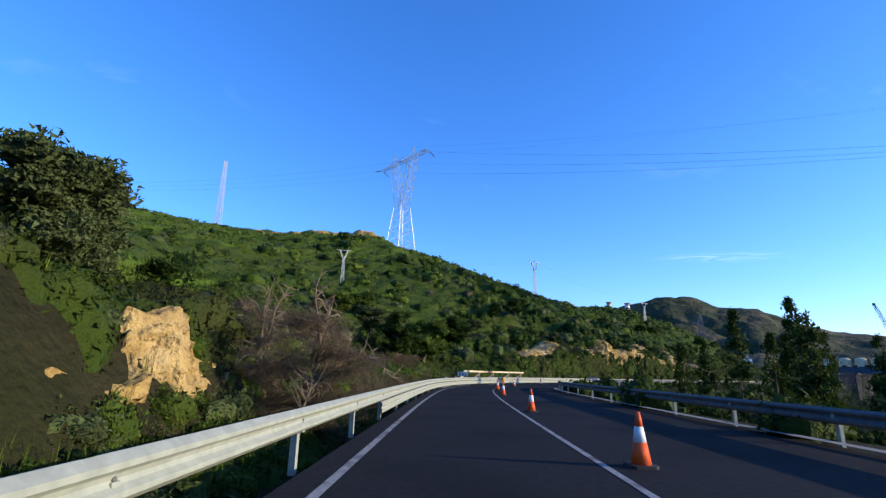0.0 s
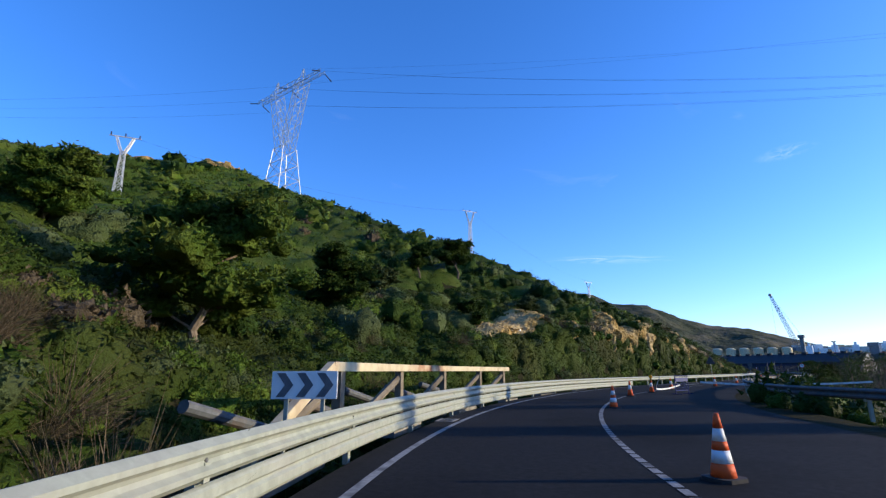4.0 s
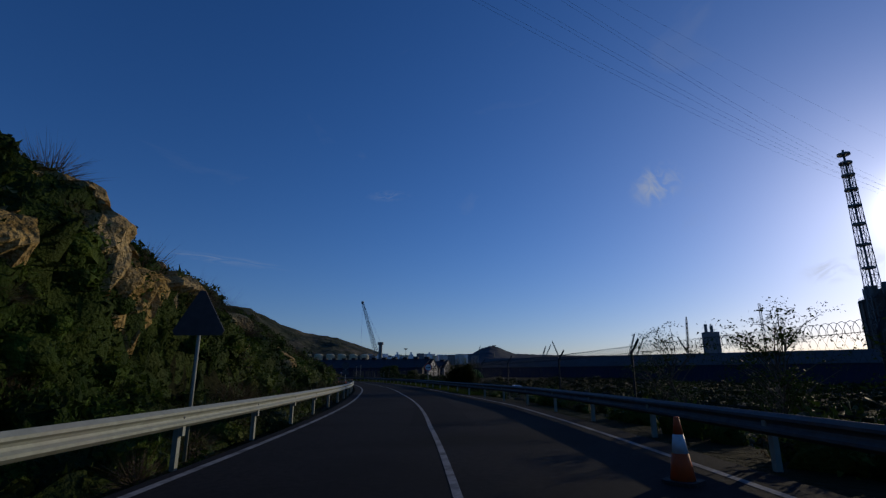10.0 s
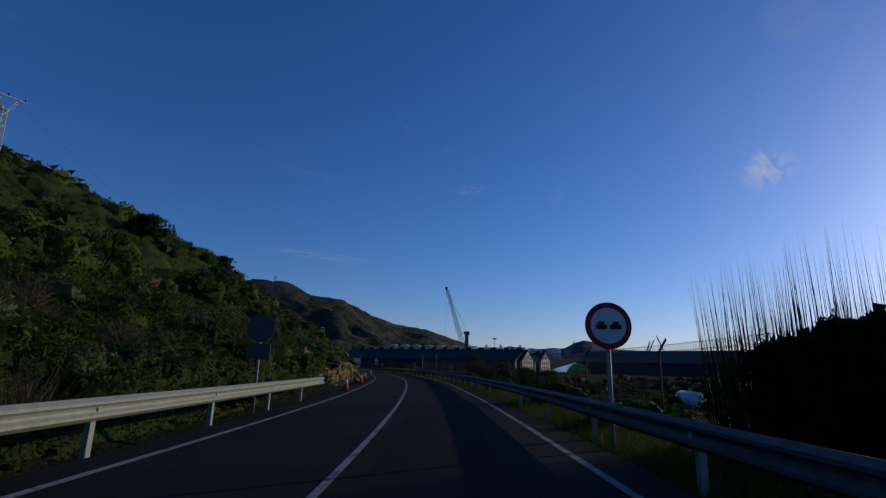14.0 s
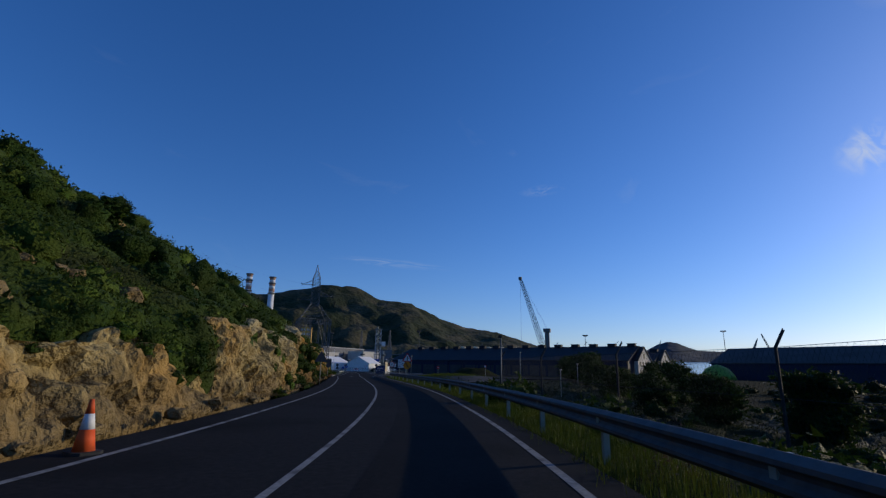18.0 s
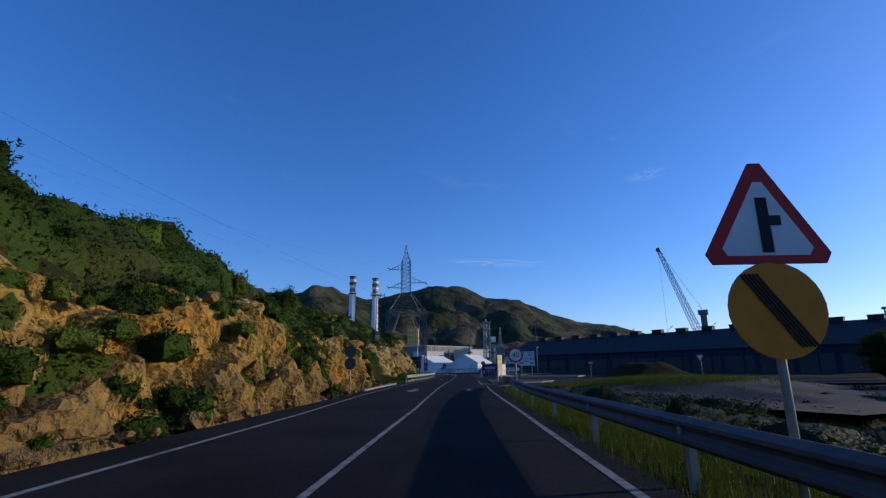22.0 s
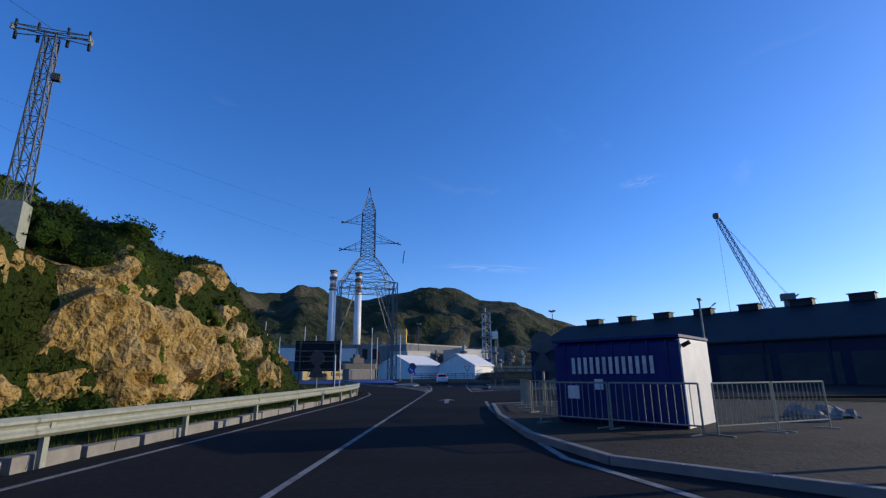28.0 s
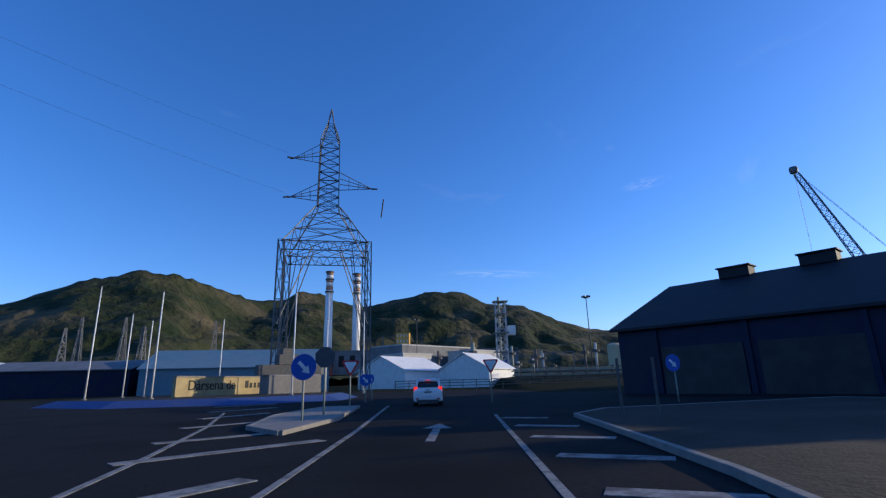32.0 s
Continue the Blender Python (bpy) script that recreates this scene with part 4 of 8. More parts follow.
def outcrop(x, y, l, w, h, deg, seed, material=ROCK_S):
    """A low broken ledge of rock on the hillside."""
    u, v = np.meshgrid(np.linspace(-1, 1, 46), np.linspace(-1, 1, 16), indexing="ij")
    c, s = math.cos(radians(deg)), math.sin(radians(deg))
    X, Y = x + u * l * c - v * w * s, y + u * l * s + v * w * c
    r = np.clip(1 - np.abs(u) ** 3, 0, 1) * np.clip(1 - v ** 2, 0, 1)
    k = np.vectorize(lambda a, b: noise.cell(Vector((a, b, seed))) * .5 + noise.noise(Vector((a * .7, b * .7, seed))))(X * .8, Y * .8)
    Z = height(X, Y) - .6 + (h + .6) * smooth01(r * 2.2) * (.75 + .35 * k)
    return grid_ob("outcrop", np.stack([X, Y, Z], -1), material, kind="structure", smooth=False, label="pale broken rock ledge on the hillside")


rock_face("rock_face", 5, 40, -.4, 1.2, ROCK_S, "broken yellow limestone ledge", 15, .8, .15, gate=lambda S, U, z: np.maximum(patchy(6, .15)(S, U, z), np.maximum(smooth01((U - .55 - .1 * np.sin(S * 1.7)) / .12), smooth01((.26 + .1 * np.sin(S * 2.3) - U) / .12))), lift=.12, push=.3)
for x, y, l, w, h, d, k in ((-48, 142, 9, 2, 1.0, 15, 1), (-34, 146, 8, 2, 1.3, 8, 2), (-24, 146.5, 5, 2, 2.0, 0, 3), (-25.6, 48.8, 3.2, 2.2, .8, 60, 4), (120.3, 207.2, 2.0, 1.5, 1.0, 50, 5), (134.4, 229.7, 1.8, 1.4, .9, 60, 6), (108, 196, 1.6, 1.3, .9, 50, 7), (-6.3, 32.2, 3.6, 1.0, .8, 92, 8), (-5.6, 38.5, 2.0, .8, .6, 95, 9), (-7.6, 13.5, 2.2, .6, .5, 96, 10)):
    outcrop(x, y, l, w, h, d, k)


# ---- small tools for things ----
def place(x, y, z=0.0, deg=0.0):
    return Matrix.Translation((x, y, z)) @ Matrix.Rotation(radians(deg), 4, "Z")


def gz(x, y):
    return float(height(np.array([x]), np.array([y]))[0])


def thing(name, m, label, category, group=""):
    return empty(name, m, label, category, group)


def written(text, size, material, parent, m, name="lettering", depth=.004):
    cu = bpy.data.curves.new("letters", "FONT")
    cu.body, cu.size, cu.extrude, cu.align_x, cu.align_y = text, size, depth, "CENTER", "CENTER"
    tmp = new("letters", cu)
    bpy.context.view_layer.update()
    me = bpy.data.meshes.new_from_object(tmp.evaluated_get(bpy.context.evaluated_depsgraph_get()))
    bpy.data.objects.remove(tmp)
    me.materials.clear()
    me.materials.append(material)
    ob = new(name, me)
    ob.parent = parent
    ob.matrix_local = m
    return ob


STAND = Matrix.Rotation(math.pi / 2, 4, "X")

ORANGE = mat("cone_orange", (.72, .10, .02), (.62, .085, .02), 6, .6, 0, .1, 30, (.35, .10, .05), .5, 3)
CONE_W = mat("reflective_white", (.75, .75, .74), (.66, .66, .64), 8, .5, 0, .05, 30, (.5, .42, .36), .5, 4)
RUBBER = mat("black_rubber", (.025, .025, .026), (.04, .04, .04), 10, .85, 0, .2, 40)
AMBER = mat("amber_lens", (.85, .36, .02), (.80, .30, .02), 8, .25, 0, 0)
SIGN_RED = mat("sign_red", (.55, .03, .03), (.48, .025, .03), 5, .45, 0, 0)
SIGN_BLUE = mat("sign_blue", (.02, .10, .42), (.02, .085, .36), 4, .45, 0, 0, None, (.05, .12, .35), .4, 3)
SIGN_BACK = mat("sign_back", (.10, .105, .11), (.08, .085, .09), 6, .55, .4, .05, 20)
SIGN_YEL = mat("sign_yellow", (.74, .24, .015), (.64, .20, .015), 5, .5, 0, 0)
BLACK = mat("black_paint", (.015, .015, .016), (.022, .022, .022), 8, .6, 0, 0)
GREY_T = mat("grey_lettering", (.10, .10, .11), (.13, .13, .14), 8, .6, 0, 0)
BLUE_P = mat("blue_paint", (.010, .024, .125), (.013, .03, .15), 3, .55, 0, .05, 15, (.04, .05, .12), .5, 1)
SHED_BLUE = mat("shed_blue_sheet", (.008, .013, .036), (.011, .018, .046), 1.2, .6, 0, .1, 6, (.025, .025, .03), .5, .3)
SHED_ROOF = mat("shed_roof", (.018, .021, .027), (.025, .028, .034), 1, .7, 0, .1, 6, (.045, .036, .028), .4, .2)
WALL_PALE = mat("pale_render", (.55, .53, .48), (.47, .45, .41), .6, .85, 0, .1, 6, (.33, .30, .26), .5, .12)
WALL_GREY = mat("grey_sheeting", (.20, .205, .21), (.15, .155, .16), .5, .7, 0, .1, 5, (.10, .09, .08), .4, .1)
ROOF_PALE = mat("pale_roof", (.50, .50, .48), (.42, .42, .41), .3, .7, 0, .05, 4, (.30, .28, .25), .4, .1)
TEAL = mat("teal_sheeting", (.10, .20, .26), (.13, .235, .29), .5, .6, 0, .05, 4, (.18, .24, .27), .5, .08)
STONE_W = mat("sandstone_wall", (.42, .33, .17), (.33, .26, .14), 1.2, .9, 0, .4, 9, (.24, .19, .11), .6, .5)
RIM_BLUE = mat("faded_blue_paint", (.035, .075, .21), (.05, .095, .24), 2, .8, 0, .1, 12, (.09, .11, .18), .6, .4)
YEL_B = mat("yellow_render", (.62, .36, .08), (.55, .32, .08), .3, .8, 0, 0)
RED_B = mat("red_steel", (.38, .06, .03), (.30, .05, .03), .3, .7, 0, 0)
BRICK_B = mat("brown_render", (.30, .17, .09), (.24, .14, .08), .4, .85, 0, .1, 5)
DARKGLASS = mat("dark_glass", (.012, .013, .015), (.018, .019, .021), 2, .06, 0, 0, spec=.8)
CAR_W = mat("white_car_paint", (.74, .74, .73), (.70, .70, .69), 1.5, .22, 0, 0, None, (.6, .58, .55), .3, 1, spec=.6)
CAR_D = mat("dark_car_paint", (.02, .022, .03), (.028, .03, .04), 1.5, .25, 0, 0, spec=.6)
LAMP_R = mat("red_lens", (.45, .01, .01), (.38, .01, .01), 4, .15, 0, 0)
LAMP_LIT = mat("lit_red_lens", (.45, .01, .01), (.38, .01, .01), 4, .15, 0, 0)
LAMP_LIT.node_tree.nodes["Principled BSDF"].inputs["Emission Color"].default_value = (1, .03, .02, 1)
LAMP_LIT.node_tree.nodes["Principled BSDF"].inputs["Emission Strength"].default_value = 1.6
PLASTIC = mat("grey_plastic", (.06, .06, .062), (.075, .075, .077), 6, .6, 0, .05, 30)
CRANE_B = mat("crane_blue", (.10, .16, .20), (.14, .20, .23), 1, .6, 0, 0, None, (.2, .16, .12), .4, .5)


# ---- traffic cones ----
def cone_thing(m, lamp=False, bands=1, h=.74):
    t = thing("traffic_cone", m, "orange and white traffic cone topped by an amber lamp" if lamp else "orange and white rubber traffic cone on the asphalt", "traffic cone", "traffic cones along the lane")
    Shape().slab([(.21, .14), (.14, .21), (-.14, .21), (-.21, .14), (-.21, -.14), (-.14, -.21), (.14, -.21), (.21, -.14)], 0, .045).done("base", RUBBER, t)

    def ring(a, b):
        f = lambda z: .15 - .12 * z
        return Shape().rev(((f(a), .04 + a * h), (f(b), .04 + b * h)), 18)
    cuts = (0, .42, .72, 1) if bands == 1 else (0, .22, .42, .56, .76, 1)
    for i in range(len(cuts) - 1):
        ring(cuts[i], cuts[i + 1]).done("band" if i % 2 else "body", CONE_W if i % 2 else ORANGE, t, "white reflective band" if i % 2 else "", True)
    if lamp:
        Shape().box((0, 0, h + .06), (.12, .08, .14)).done("battery_box", SIGN_YEL, t)
        g = Shape().rev(((.02, -.045), (.085, -.04), (.10, -.02), (.10, .02), (.085, .04), (.02, .045)), 16).done("lamp", AMBER, t, "amber lamp lens", True)
        g.matrix_local = Matrix.Translation((0, 0, h + .21)) @ Matrix.Rotation(math.pi / 2, 4, "X")
    return t


cone_a, cone_b, cone_l = cone_thing(place(3.0, 7.8)), cone_thing(place(12.7, 64.1, 0, 20), bands=2), cone_thing(place(3.8, 30.6), True)
for x, y, d in ((3.25, 18.2, 8), (4.6, 40.6, -10), (17.9, 71.6, -25), (26.0, 79.7, 14), (33.8, 84.9, 30), (39.9, 89.5, 9), (47.3, 94.5, 41), (52.8, 97.9, -12), (110.2, 165.7, 5), (120.0, 178.1, 24)):
    copy_thing(cone_a, place(x, y, 0, d))
for x, y, d in ((7.7, 52.7, 12), (44.3, 91.2, 8)):
    copy_thing(cone_b, place(x, y, 0, d))
copy_thing(cone_l, place(21.7, 75.5, 0, -30))
for s, l in ((187, -4.6), (198.5, -5.0)):
    copy_thing(cone_a, place(*at_road(s, l)[:2], 0, s))


# ---- road signs ----
def disc(r, y0, y1, n=28, sides=None):
    return Shape().slab([(r * math.cos(2 * math.pi * (i + .5) / (sides or n)), r * math.sin(2 * math.pi * (i + .5) / (sides or n))) for i in range(sides or n)], y0, y1, STAND)


def tri(r, y0, y1, up=True):
    o = []
    for k in range(3):
        a = math.pi / 2 + k * 2 * math.pi / 3
        for e in (-.09, .09):
            o.append((r * math.cos(a + e), r * math.sin(a + e) * (1 if up else -1)))
    return Shape().slab(o if up else o[::-1], y0, y1, STAND)


def post_part(t, h, r=.04, x=0.0):
    Shape().tube((x, .06, -.4), (x, .06, h), r, 10).done("post", STEEL, t, smooth=True)


def up(ob, z, x=0.0):
    ob.matrix_local = Matrix.Translation((x, 0, z))
    return ob


def sign(x, y, deg, label, z=None):
    return thing("road_sign", place(x, y, gz(x, y) if z is None else z, deg), label, "road sign", "road signs")


H = lambda s: math.degrees(heading(s))
# no overtaking
t = sign(89.4, 129.5, H(171), "round no-overtaking road sign with a red border", 0)
post_part(t, 2.2)
up(disc(.42, 0, .02).done("panel", SIGN_RED, t, "red rim"), 2.1)
up(disc(.32, .02, .024).done("face", WHITE, t), 2.1)
for dx, mm in ((-.13, BLACK), (.13, BLACK)):
    Shape().box((dx, -.03, 2.08), (.2, .01, .08)).box((dx, -.03, 2.14), (.11, .01, .06)).done("symbol", mm, t)
# warning and end-of-works signs
t = sign(150.9, 218.2, H(276), "red-bordered junction warning sign above a yellow disc", 0)
post_part(t, 2.9)
up(tri(.62, 0, .02).done("panel", SIGN_RED, t), 2.55)
up(tri(.45, .02, .024).done("face", WHITE, t), 2.53)
Shape().box((0, -.032, 2.56), (.10, .01, .52)).box((.09, -.032, 2.60), (.12, .01, .09)).done("symbol", BLACK, t)
up(disc(.43, 0, .02).done("yellow_disc", SIGN_YEL, t), 1.78)
b = Shape()
for k in (-2, -1, 0, 1, 2):
    b.box((k * .035, -.03, 1.78), (.016, .01, .78), m=Matrix.Rotation(-.6, 3, "Y"))
b.done("stripes", BLACK, t)
# speed limit
t = sign(162.4, 241.1, H(301), "round 40 speed limit sign with a red border", 0)
post_part(t, 2.45)
up(disc(.45, 0, .02).done("panel", SIGN_RED, t), 2.1)
up(disc(.35, .02, .024).done("face", WHITE, t), 2.1)
written("40", .42, BLACK, t, Matrix.Translation((0, -.032, 2.1)) @ STAND)


# signs seen from behind
def back_sign(x, y, deg, shapes, label, z=None):
    t = sign(x, y, deg, label, z)
    post_part(t, max(zz for _, _, zz in shapes) + .25)
    for kind, r, zz in shapes:
        g = tri(r, -.03, -.01) if kind == "tri" else tri(r, -.03, -.01, False) if kind == "yield" else disc(r, -.03, -.01, sides=8 if kind == "oct" else None) if kind != "box" else Shape().box((0, .02, 0), (r * 2, .03, r * 1.4))
        up(g.done("panel", SIGN_BACK, t), zz)
        Shape().box((0, .03, zz), (r * 1.1, .03, .05)).done("bracket", STEEL, t)
    return t


back_sign(51.4, 107.0, H(122), [("tri", .62, 2.5)], "grey back of a triangular road sign above the guard rail", 0)
back_sign(*at_road(176, -5.8)[:2], H(176), [("disc", .45, 2.4), ("box", .36, 1.65)], "grey back of a round road sign with a plate", 0)
back_sign(138.6, 213.9, H(267), [("tri", .62, 2.25)], "grey back of a triangular road sign before the rock face")
back_sign(154.0, 247.6, H(302), [("disc", .38, 2.5), ("disc", .38, 1.75)], "grey backs of two round road signs on one post", 0)
back_sign(188.51, 293.94, H(364), [("disc", .36, 2.31), ("tri", .40, 1.62)], "dark backs of a round and a triangular sign on one post", 0)
back_sign(*at_road(374, -8.2)[:2], H(374), [("disc", .42, 2.3), ("tri", .5, 1.5)], "dark back of a round road sign beside the guard rail", 0)
back_sign(203.0, 343.6, H(391), [("oct", .46, 2.45)], "plain back of an eight-sided stop sign on the traffic island", 0)


# mandatory direction discs
def blue_disc(x, y, deg, r, z, label):
    t = sign(x, y, deg, label, 0)
    post_part(t, z + r * .6)
    up(disc(r, 0, .02).done("panel", SIGN_BLUE, t), z)
    a = Matrix.Rotation(radians(45), 3, "Y")
    b = Shape().box(a @ Vector((-.07 * r, -.03, 0)), (r * .95, .01, r * .26), m=a)
    b.slab([(-.34 * r, -.34 * r), (.34 * r, -.34 * r), (0, .2 * r)], .025, .035, Matrix.Translation((r * .36, 0, -r * .36)) @ STAND @ Matrix.Rotation(radians(-135), 4, "Z"))
    up(b.done("arrow", WHITE, t, "white arrow"), z)
    return t


blue_disc(201.7, 340.6, H(391), .46, 1.95, "round blue keep-aside sign with a white arrow")
blue_disc(208.6, 358.0, H(391), .42, 1.6, "round blue arrow sign beyond the island")
blue_disc(210.0, 361.5, H(391) - 40, .36, 1.7, "small blue arrow sign at the roundabout")
blue_disc(221.5, 342.2, H(391) - 62, .46, 2.0, "blue direction disc turned aside by the dark shed")


def yield_sign(x, y, deg, label):
    t = sign(x, y, deg, label, 0)
    post_part(t, 2.6)
    up(tri(.52, 0, .02, False).done("panel", SIGN_RED, t), 2.3)
    up(tri(.37, .02, .024, False).done("face", WHITE, t), 2.31)


yield_sign(214.3, 349.6, H(391), "white yield sign with a red border")
yield_sign(205.6, 350.0, H(391) + 8, "yield sign with a red border behind the island")
yield_sign(*at_road(330, 26)[:2], H(330) - 60, "small yield sign across the junction")
t = sign(*at_road(347, 18)[:2], H(330), "small red stop sign across the junction", 0)
post_part(t, 2.2)
up(disc(.38, 0, .02, sides=8).done("panel", SIGN_RED, t), 2.0)
Shape().box((0, -.03, 2.0), (.5, .01, .13)).done("lettering_bar", WHITE, t)

# direction panels on the island
t = thing("direction_sign", place(174.2, 261.2, 0.12, H(326) - 8), "stack of white arrow-shaped direction panels on steel posts", "direction sign")
for x in (-.25, .55):
    Shape().box((x, .08, 1.25), (.09, .07, 2.7)).done("post", STEEL, t)
for k, (col, words) in enumerate(((GREY_T, 0), (WHITE, 1), (WHITE, 1), (SIGN_BACK, 2), (WHITE, 1))):
    z = 2.62 - k * .37
    o = [(-.45, -.165), (.80, -.165), (1.0, 0), (.80, .165), (-.45, .165)]
    up(Shape().slab(o, -.02, .02, STAND).done("arrow_panel", col, t), z)
    if words:
        Shape().box((.28, -.028, z + .02), (.62, .008, .09 if words == 1 else .05)).done("lettering_bar", GREY_T, t)
        if words == 2:
            Shape().box((.3, -.028, z - .07), (.75, .008, .05)).done("lettering_bar", GREY_T, t)
        Shape().box((-.27, -.028, z), (.2, .008, .16)).done("emblem", GREY_T, t)
bk = thing("direction_sign", place(173.4, 262.0, .12, H(326) + 62), "pale back of panels on two posts on the traffic island", "direction sign")
for x in (-.4, .4):
    Shape().box((x, .08, 1.2), (.09, .07, 2.6)).done("post", STEEL, bk)
for k in range(4):
    Shape().box((0, 0, 2.4 - k * .47), (1.1, .03, .45)).done("panel", CREAM, bk)

# big roundabout plan sign
t = thing("direction_sign", place(190.4, 283.0, .1, H(353) - 14), "large white roundabout direction sign on two posts", "direction sign")
for x in (-.8, .8):
    Shape().box((x, .08, 1.6), (.12, .1, 3.4)).done("post", STEEL, t)
Shape().box((0, 0, 2.75), (2.5, .04, 2.15)).done("panel", WHITE, t)
ring = Shape()
for i in range(14):
    a0 = i / 14 * 2 * math.pi
    ring.box((.05 + .22 * math.cos(a0), -.027, 2.55 + .22 * math.sin(a0)), (.11, .008, .07), m=Matrix.Rotation(-(a0 + math.pi / 2), 3, "Y"))
ring.box((.05, -.027, 2.2), (.08, .008, .34)).box((-.3, -.027, 2.5), (.3, .008, .08)).box((-.14, -.027, 2.86), (.28, .008, .08), m=Matrix.Rotation(radians(50), 3, "Y")).box((.32, -.027, 2.36), (.26, .008, .08), m=Matrix.Rotation(radians(35), 3, "Y"))
ring.done("roundabout_plan", BLACK, t)
written("TERMINAL", .2, GREY_T, t, Matrix.Translation((-.5, -.024, 3.62)) @ STAND)
written("ALUMBRES", .21, GREY_T, t, Matrix.Translation((-.55, -.024, 3.3)) @ STAND)
for x, z, w in ((.65, 3.62, 1.0), (.6, 3.36, .6), (.6, 3.2, .55), (-.8, 3.05, .6), (.8, 2.75, .6), (.85, 2.55, .55), (.8, 2.1, .6), (.85, 1.95, .5), (-.75, 2.15, .65), (-.75, 1.95, .7)):
    Shape().box((x, -.026, z), (w, .008, .09)).done("lettering_bar", GREY_T, t)

# white pointer board and two bare posts on the island
t = thing("direction_sign", place(203.2, 321.6, .1, H(391) - 10), "low pale pointer board on two posts", "direction sign")
for x in (-.35, .35):
    Shape().tube((x, .05, -.1), (x, .05, .95), .035, 8).done("post", STEEL_D, t)
up(Shape().slab([(-.6, -.12), (.5, -.12), (.62, 0), (.5, .12), (-.6, .12)], -.02, .02, STAND).done("board", SIGN_BACK, t), .9)
for x, y in ((210.6, 334.6), (211.5, 334.0)):
    t = thing("post", place(x, y, .1), "bare steel post on the paved corner", "post", "bare posts")
    Shape().tube((0, 0, -.1), (0, 0, 1.75), .045, 10).done("tube", STEEL_D, t)
    Shape().rev(((.05, 1.74), (.05, 1.78), (.03, 1.80)), 10).done("cap", STEEL_D, t)

# dark boards seen from behind beyond the guard rail
t = thing("notice_board", place(187.2, 326.2, gz(187.2, 326.2), -14), "large dark board on posts seen from behind", "notice board")
for x in (-1.5, 1.5):
    Shape().box((x, -.1, 2.2), (.12, .12, 4.8)).done("post", STEEL_D, t)
for z in (2.15, 3.05, 3.95):
    Shape().box((0, 0, z), (3.9, .05, .88)).done("panel", BLACK, t)
for z in (1.9, 3.0, 4.2):
    Shape().box((0, -.05, z), (3.7, .05, .08)).done("rail", STEEL_D, t)
for x, y, h in ((188.6, 323.2, 4.3), (188.0, 322.4, 3.0)):
    t = thing("post", place(x, y, gz(x, y)), "thin pale post standing in the grass", "post", "pale posts in the grass")
    Shape().tube((0, 0, -.2), (0, 0, h), .045, 10).done("tube", WHITE, t, smooth=True)
    Shape().rev(((.05, h), (.05, h + .03), (.02, h + .05)), 10).done("cap", STEEL, t)


# ---- works barrier with tape ----
def ladder(m, w, h, n, label, material, group, feet=True, panel=None):
    t = thing("barrier", m, label, "barrier", group)
    Shape().tube((-w / 2, 0, .04), (-w / 2, 0, h), .02, 8).tube((w / 2, 0, .04), (w / 2, 0, h), .02, 8).tube((-w / 2, 0, h), (w / 2, 0, h), .02, 8).tube((-w / 2, 0, .2), (w / 2, 0, .2), .017, 8).done("frame", material, t)
    for i in range(n):
        x = -w / 2 + w * (i + 1) / (n + 1)
        Shape().tube((x, 0, .2), (x, 0, h), .009, 6).done("bar", material, t)
    if feet:
        for x in (-w / 2 + .12, w / 2 - .12):
            Shape().box((x, 0, .025), (.05, .55, .03)).done("foot", material, t)
    if panel:
        Shape().box((panel[0], -.03, h * .78), (.32, .015, .3)).done("notice", WHITE, t, "white notice")
    return t


works = ladder(place(22.0, 73.0, 0, 28), 1.5, 1.0, 9, "dark blue works barrier standing across the closed lane", BLUE_P, "works barriers")
Shape().box((0, -.02, .80), (1.44, .03, .22)).done("board", BLUE_P, works)


def tape(points, label):
    v, f = [], []
    for i, (x, y, z) in enumerate(points):
        v += [(x, y, z), (x, y, z + .09)]
        if i:
            f.append((2 * i - 2, 2 * i, 2 * i + 1, 2 * i - 1))
    t = link("barrier_tape", v, f, CONE_W, None, label)
    tagged(t, category="tape")
    so = t.modifiers.new("thick", "SOLIDIFY")
    so.thickness = .004
    return t


tape([(22.6, 72.2, .62), (24.0, 71.2, .52), (25.6, 70.0, .5), (27.4, 68.8, .56), (29.0, 67.9, .66)], "sagging white barrier tape stretched to the guard rail")
tape([(21.2, 73.8, .9), (21.5, 74.6, .45), (22.1, 75.6, .16), (23.0, 76.4, .1), (24.2, 77.3, .12), (25.5, 78.0, .3)], "loose white barrier tape hanging to the asphalt")

# ---- crowd barriers and kiosk ----
g = "crowd barriers by the kiosk"
CB = "galvanised steel crowd barrier with upright bars"
p0, p1, p2 = Vector((187.0, 291.6, .1)), Vector((187.9, 288.0, .1)), Vector((191.6, 287.3, .1))


def between(a, b, n, panel=None):
    d = (b - a)
    for i in range(n):
        c = a + d * (i + .5) / n
        ladder(Matrix.Translation(c) @ Matrix.Rotation(math.atan2(d.y, d.x), 4, "Z"), d.length / n - .06, 1.0, 11, CB, STEEL, g, True, (.1,) if panel == i else None)


